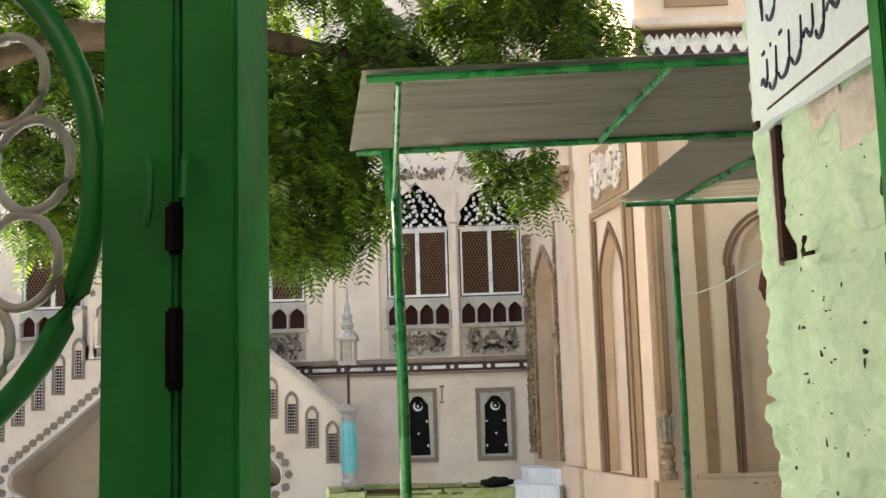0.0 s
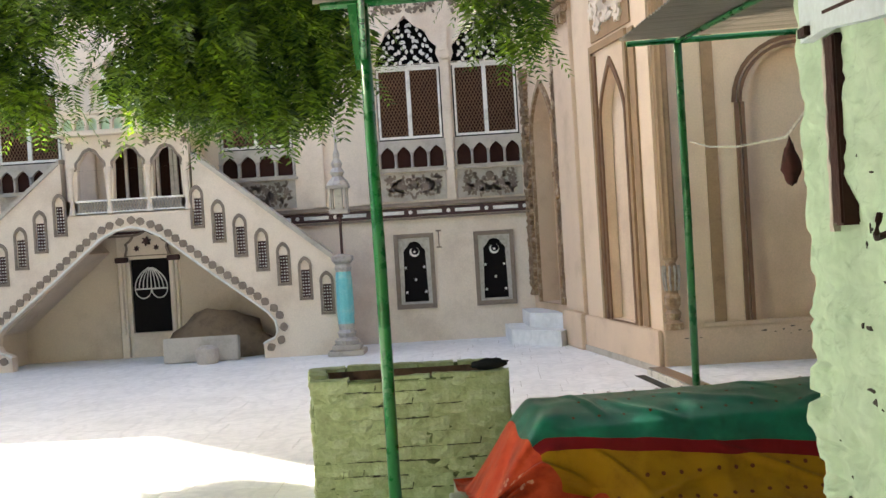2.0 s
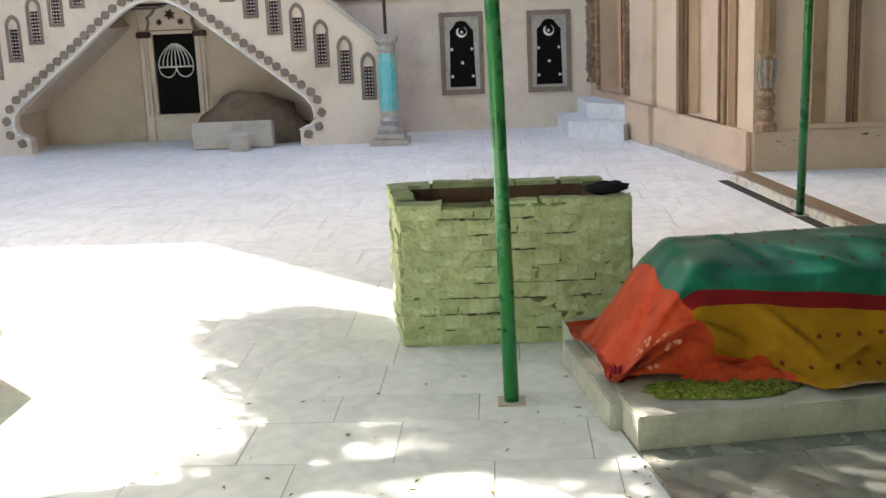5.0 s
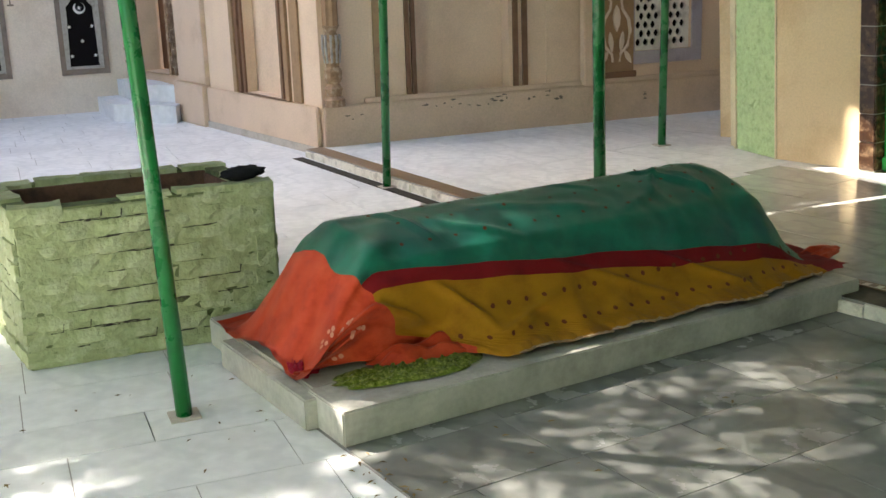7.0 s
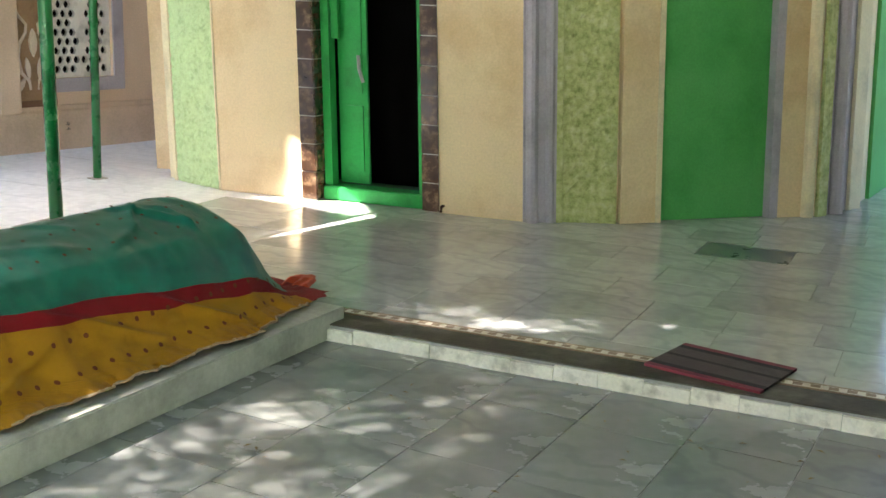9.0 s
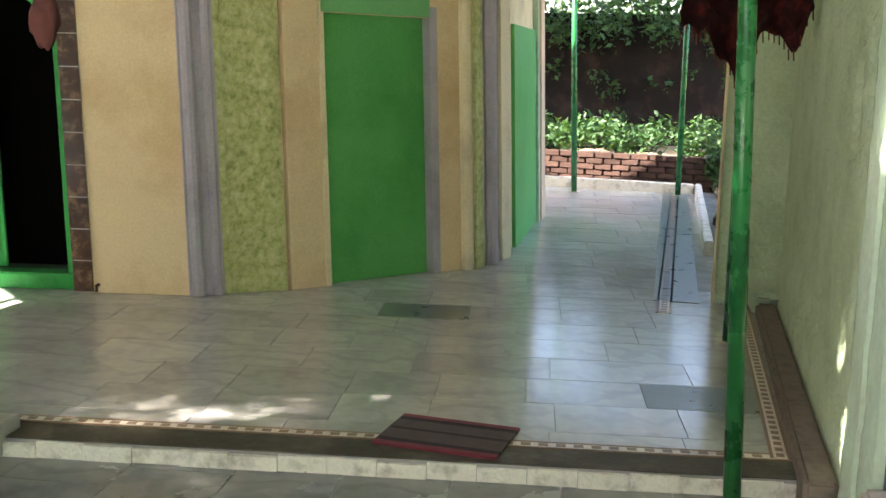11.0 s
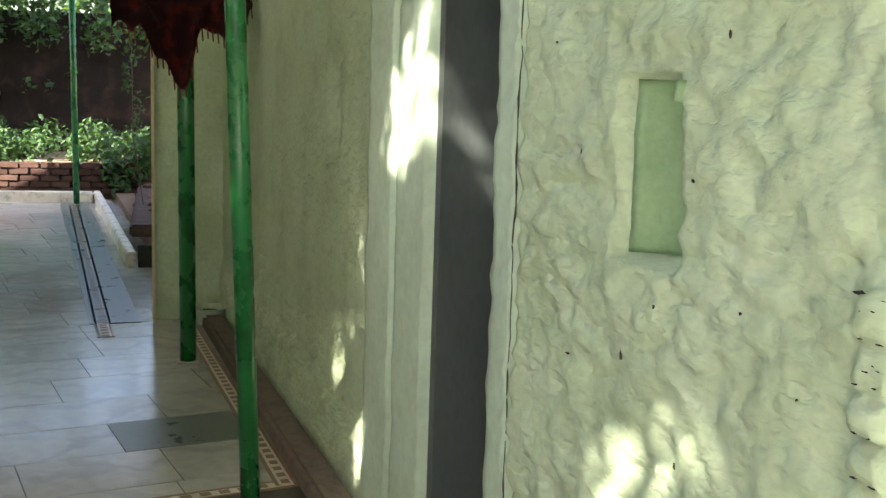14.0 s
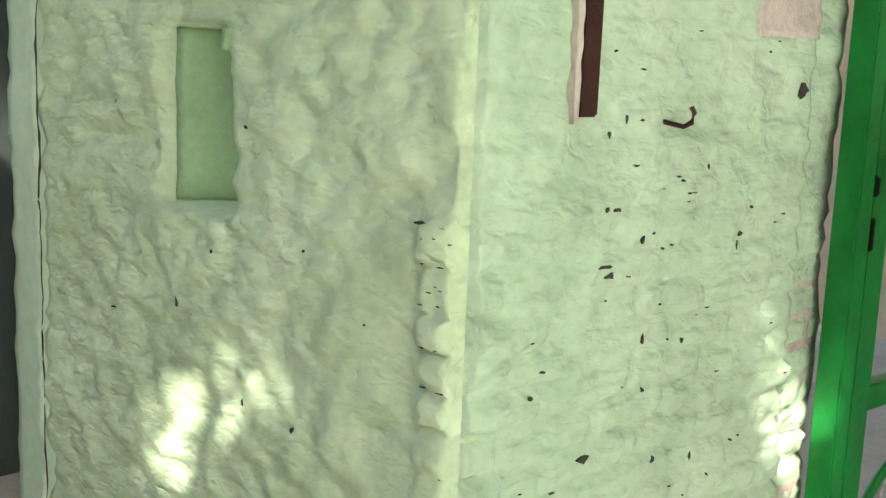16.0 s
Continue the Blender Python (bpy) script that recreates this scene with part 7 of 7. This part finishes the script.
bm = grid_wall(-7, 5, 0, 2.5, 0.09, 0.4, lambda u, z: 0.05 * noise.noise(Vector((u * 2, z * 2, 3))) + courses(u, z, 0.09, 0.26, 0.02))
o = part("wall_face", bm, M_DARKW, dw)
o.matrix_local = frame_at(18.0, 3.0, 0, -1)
C = []
for i in range(80):
    C.append(((rs.uniform(14.95, 17.2), rs.uniform(1.6, 6.5), rs.uniform(0.5, 0.8)), rs.uniform(0.15, 0.3)))
for i in range(14):
    C.append(((rs.uniform(14.2, 15.0), rs.uniform(1.75, 2.5), rs.uniform(0.3, 0.7)), rs.uniform(0.12, 0.25)))


def bush_leaves(centres, per, size, seed):
    r = np.random.RandomState(seed)
    V, F = [], []
    for c, rad in centres:
        for _ in range(int(per * rad ** 2)):
            d = r.normal(size=3)
            d /= np.linalg.norm(d)
            p = np.array(c) + d * rad * r.uniform(0.3, 1)
            n = r.normal(size=3) + np.array([-0.3, 0, 1.0])
            n /= np.linalg.norm(n)
            a = np.cross(n, r.normal(size=3))
            a /= np.linalg.norm(a)
            b = np.cross(n, a)
            s = size * r.uniform(0.6, 1.3)
            k = len(V)
            V += [p - a * s, p + b * s * 0.55 + n * s * 0.2, p + a * s, p - b * s * 0.55 + n * s * 0.2]
            F.append((k, k + 1, k + 2, k + 3))
    return V, F


V, F = bush_leaves(C, 1500, 0.055, 5)
pl2 = thing("garden_plants", "low leafy green plants behind the brick wall", "plants", kind="stuff")
leaf_part("plant_leaves", V, F, M_LEAF2, pl2, "broad green leaves")
C = [((rs.uniform(17.2, 18.3), rs.uniform(-1.5, 8.5), rs.uniform(2.2, 3.0)), rs.uniform(0.25, 0.5)) for i in range(70)]
C += [((17.85, rs.uniform(-1, 8), rs.uniform(1.2, 2.4)), rs.uniform(0.12, 0.22)) for i in range(30)]
V, F = bush_leaves(C, 700, 0.06, 6)
hd = thing("wall_creeper", "green creeper and hedge over the dark garden wall", "creeper", kind="stuff")
leaf_part("creeper_leaves", V, F, M_LEAF2, hd, "sunlit creeper leaves")
C = [((11.8 + rs.uniform(-0.08, 0.08), 2.02 + rs.uniform(-0.07, 0.07), z), 0.07) for z in np.arange(1.05, 2.9, 0.09)]
V, F = bush_leaves(C, 2600, 0.03, 9)
hv2 = thing("hanging_vine", "thin pale green vine hanging beside the passage", "vine")
leaf_part("vine_leaves", V, F, M_LEAF2, hv2, "small pale vine leaves")
part("vine_stem", tube([(11.8, 2.0, 3.15), (11.83, 2.03, 2.2), (11.8, 2.02, 1.0), (11.8, 1.9, 0.15)], 0.006, 5), M_BARK, hv2)
# tree out of view, added to keep sun off the garden wall
gt = thing("garden_tree", "unseen tree added to shade the back of the garden", "tree")
part("trunk", tube([(16.4, 8.6, 0.4), (16.3, 8.3, 2.4), (16.0, 7.6, 4.2), (15.6, 6.6, 5.4)], [0.2, 0.16, 0.12, 0.06], 10), M_BARK, gt, smooth=True)
C = [((rs.uniform(13.6, 17.6), rs.uniform(4.2, 10.0), rs.uniform(4.4, 6.8)), rs.uniform(0.5, 0.9)) for i in range(75)]
V, F = bush_leaves(C, 330, 0.11, 21)
leaf_part("crown", V, F, M_LEAF2, gt, "dense green crown")
C = [((rs.uniform(19, 30), rs.uniform(-14, 22), rs.uniform(2.0, 4.2)), rs.uniform(0.7, 1.3)) for i in range(60)]
V, F = bush_leaves(C, 160, 0.14, 13)
ft = thing("far_trees", "leafy trees beyond the garden wall", "trees", kind="stuff")
leaf_part("far_leaves", V, F, M_LEAF2, ft, "distant leaves")

# ---- fallen leaves ----
V, F = [], []
for i in range(420):
    x, y = rs.uniform(-2.2, 3.6), rs.uniform(1.2, 5.0)
    if i < 120:
        y = rs.uniform(1.6, 3.85)
        x = 0.50 + (3.9 - y) * 0.171 + rs.normal() * 0.04
    if y > 3.85 and 0.3 < x < 3.4:
        continue
    a, s = rs.uniform(0, 6.28), rs.uniform(0.008, 0.022)
    z = 0.0035 + 0.0002 * (i % 9)
    k = len(V)
    for q, (u, w) in enumerate(((-1, 0), (0, 0.3), (1, 0), (0, -0.3))):
        V.append((x + s * (u * math.cos(a) - w * math.sin(a)), y + s * (u * math.sin(a) + w * math.cos(a)), z + (0.004 if q % 2 else 0)))
    F.append((k, k + 1, k + 2, k + 3))
fl2 = thing("fallen_leaves", "scattered dry neem leaflets on the paving", "leaves", kind="stuff")
leaf_part("dry_leaflets", V, F, M_DRYLEAF, fl2, "dry brown leaflets")

# ---- kerb of the terrace, borders and paving slabs ----


def strip(name, a, b, w, z0, z1, material, parent, side=1):
    d = Vector((b[0] - a[0], b[1] - a[1]))
    n = Vector((-d.y, d.x)).normalized() * w * side
    return part(name, flat_prism([a, b, (b[0] + n.x, b[1] + n.y), (a[0] + n.x, a[1] + n.y)], z0, z1), material, parent)


KL = [(2.1, 10.2), (2.55, 7.0), (3.95, 1.05)]
rng = random.Random(31)
for a, b in zip(KL, KL[1:]):
    n = int(math.hypot(b[0] - a[0], b[1] - a[1]) / 0.2)
    d = Vector((b[0] - a[0], b[1] - a[1])) / n
    nn = Vector((-d.y, d.x)).normalized()
    for i in range(n):
        p = Vector(a) + d * i
        q = p + d * 0.985
        w = 0.022 + rng.uniform(-0.007, 0.007)
        part("kerb_stone", flat_prism([(p.x - nn.x * w, p.y - nn.y * w), (q.x - nn.x * w, q.y - nn.y * w), (q.x - nn.x * 0.002, q.y - nn.y * 0.002), (p.x - nn.x * 0.002, p.y - nn.y * 0.002)], -0.01, 0.066 + rng.uniform(-0.01, 0.004)), M_KERB, terrace)
off = Vector((0.974, 0.229))
a = Vector(KL[1])
b = Vector(KL[2])
strip("dark_edge", tuple(a), tuple(b), 0.2, 0.073, 0.079, M_EDGE, terrace)
strip("dark_edge", KL[0], KL[1], 0.16, 0.073, 0.079, M_INLAY, terrace)
strip("drain_gap", (KL[0][0] - 0.14, KL[0][1]), (KL[1][0] - 0.14, KL[1][1]), 0.1, 0.001, 0.004, M_HOLE, court)
strip("inlay_line", tuple(a + off * 0.21), tuple(b + off * 0.21), 0.012, 0.073, 0.0805, M_INLAY, terrace)
strip("inlay_band", tuple(a + off * 0.226), tuple(b + off * 0.226), 0.05, 0.073, 0.0795, M_INLAYW, terrace)
strip("inlay_line", tuple(a + off * 0.28), tuple(b + off * 0.28), 0.012, 0.073, 0.0805, M_INLAY, terrace)
n = 82
chk = bmesh.new()
for i in range(n):
    p = a + (b - a) * ((i + 0.2) / n) + off * 0.234
    q = a + (b - a) * ((i + 0.75) / n) + off * 0.234
    flat_prism([tuple(p), tuple(q), tuple(q + off * 0.034), tuple(p + off * 0.034)], 0.0796, 0.0808, chk)
part("inlay_checks", chk, M_INLAY, terrace, "brown inlaid checks", kind="stuff")
for a, b, w in (((4.14, 1.24), (7.25, 1.56), 0.055), ((6.79, 2.03), (13.8, 2.72), 0.07)):
    A, B = Vector(a), Vector(b)
    d = (B - A).normalized()
    nn = Vector((-d.y, d.x))
    strip("inlay_band", a, b, w, 0.073, 0.0815, M_INLAYW, terrace)
    for o1 in (-0.016, w + 0.002):
        strip("inlay_line", tuple(A + nn * o1), tuple(B + nn * o1), 0.014, 0.073, 0.082, M_INLAY, terrace)
    chk = bmesh.new()
    m = int((B - A).length / 0.075)
    for i in range(m):
        p = A + (B - A) * ((i + 0.2) / m) + nn * w * 0.2
        q = A + (B - A) * ((i + 0.75) / m) + nn * w * 0.2
        flat_prism([tuple(p), tuple(q), tuple(q + nn * w * 0.6), tuple(p + nn * w * 0.6)], 0.0816, 0.0828, chk)
    part("inlay_checks", chk, M_INLAY, terrace, "brown inlaid checks", kind="stuff")


def clip(poly, px, py, nx, ny):
    """The part of a polygon on the side to which (nx, ny) points."""
    out = []
    for i, (x, y) in enumerate(poly):
        x2, y2 = poly[(i + 1) % len(poly)]
        d1, d2 = (x - px) * nx + (y - py) * ny, (x2 - px) * nx + (y2 - py) * ny
        if d1 >= 0:
            out.append((x, y))
        if d1 * d2 < 0:
            k = d1 / (d1 - d2)
            out.append((x + (x2 - x) * k, y + (y2 - y) * k))
    return out


def slabs(parent, m, cols, rows, w, h, z0, z1, near, clips, choose, seed):
    """Paving slabs in staggered rows; those in the near box are parts, the rest one piece."""
    r = random.Random(seed)
    rest = {}
    count = 0
    for j in range(rows):
        x = -r.uniform(0, w)
        while x < cols * w:
            ww = w * r.choice((0.75, 1.0, 1.0, 1.25))
            g = 0.0022
            poly = [(x + g, j * h + g), (x + ww - g, j * h + g), (x + ww - g, (j + 1) * h - g), (x + g, (j + 1) * h - g)]
            poly = [tuple((m @ Vector((a, b, 0)))[:2]) for a, b in poly]
            for c in clips:
                poly = clip(poly, *c)
                if len(poly) < 3:
                    break
            x += ww
            if len(poly) < 3:
                continue
            cx, cy = sum(p[0] for p in poly) / len(poly), sum(p[1] for p in poly) / len(poly)
            mt0 = choose(cx, cy, r)
            dz = r.uniform(-0.0008, 0.0008)
            if near[0] < cx < near[1] and near[2] < cy < near[3] and count < 290:
                part("paving_slab", flat_prism([(a - cx, b - cy) for a, b in poly], z0, z1 + dz), mt0, parent).location = (cx, cy, 0)
                count += 1
            else:
                flat_prism(poly, z0, z1 + dz, rest.setdefault(mt0, bmesh.new()))
    for mt0, bm in rest.items():
        part("far_slabs", bm, mt0, parent, kind="stuff")


slabs(court, pose(-9.5, -1.0, 0), 22, 37, 0.62, 0.44, -0.004, 0.0, (-2.6, 4.2, 0.3, 7.6), [(0.492, 3.9, -0.985, -0.169), (0, 4.6, 0, -1)], lambda x, y, r: M_MARB, 1)
slabs(court, pose(-9.5, 4.6, 0), 22, 25, 0.62, 0.44, -0.004, 0.0, (-2.6, 4.2, 4.6, 6.4), [(4.55, 0, -1, 0)], lambda x, y, r: M_MARB, 5)
slabs(court, frame_at(-1.2, -3.2, 2.8, 0.48), 14, 20, 0.62, 0.44, -0.004, 0.0, (0.3, 4.4, 0.3, 4.6), [(0.508, 3.9, 0.985, 0.169), (0, 4.595, 0, -1), (0, -1, 0, 1), (4.55, 0, -1, 0)], lambda x, y, r: M_MARB2, 6)
# slabs past y 7.2 take white marble in place of brighter light there
slabs(terrace, frame_at(4.23, 1.05, -0.229, 0.974) @ pose(-1.5, -11.5, 0), 20, 28, 0.58, 0.42, 0.073, 0.078, (3.0, 9.2, 0.9, 6.9), [(2.78, 7.05, 0.974, 0.229), (2.3, 10.0, 0.99, 0.14), (4.2, 1.1, -0.1, 0.995), (14.05, 3, -1, 0), (5, 10.2, 0, -1)], lambda x, y, r: M_MARB if y > 7.2 else M_MARBG if math.hypot(x - 6.15, y - 3.8) < 0.3 or math.hypot(x - 4.75, y - 1.75) < 0.28 else M_MARB3, 2)
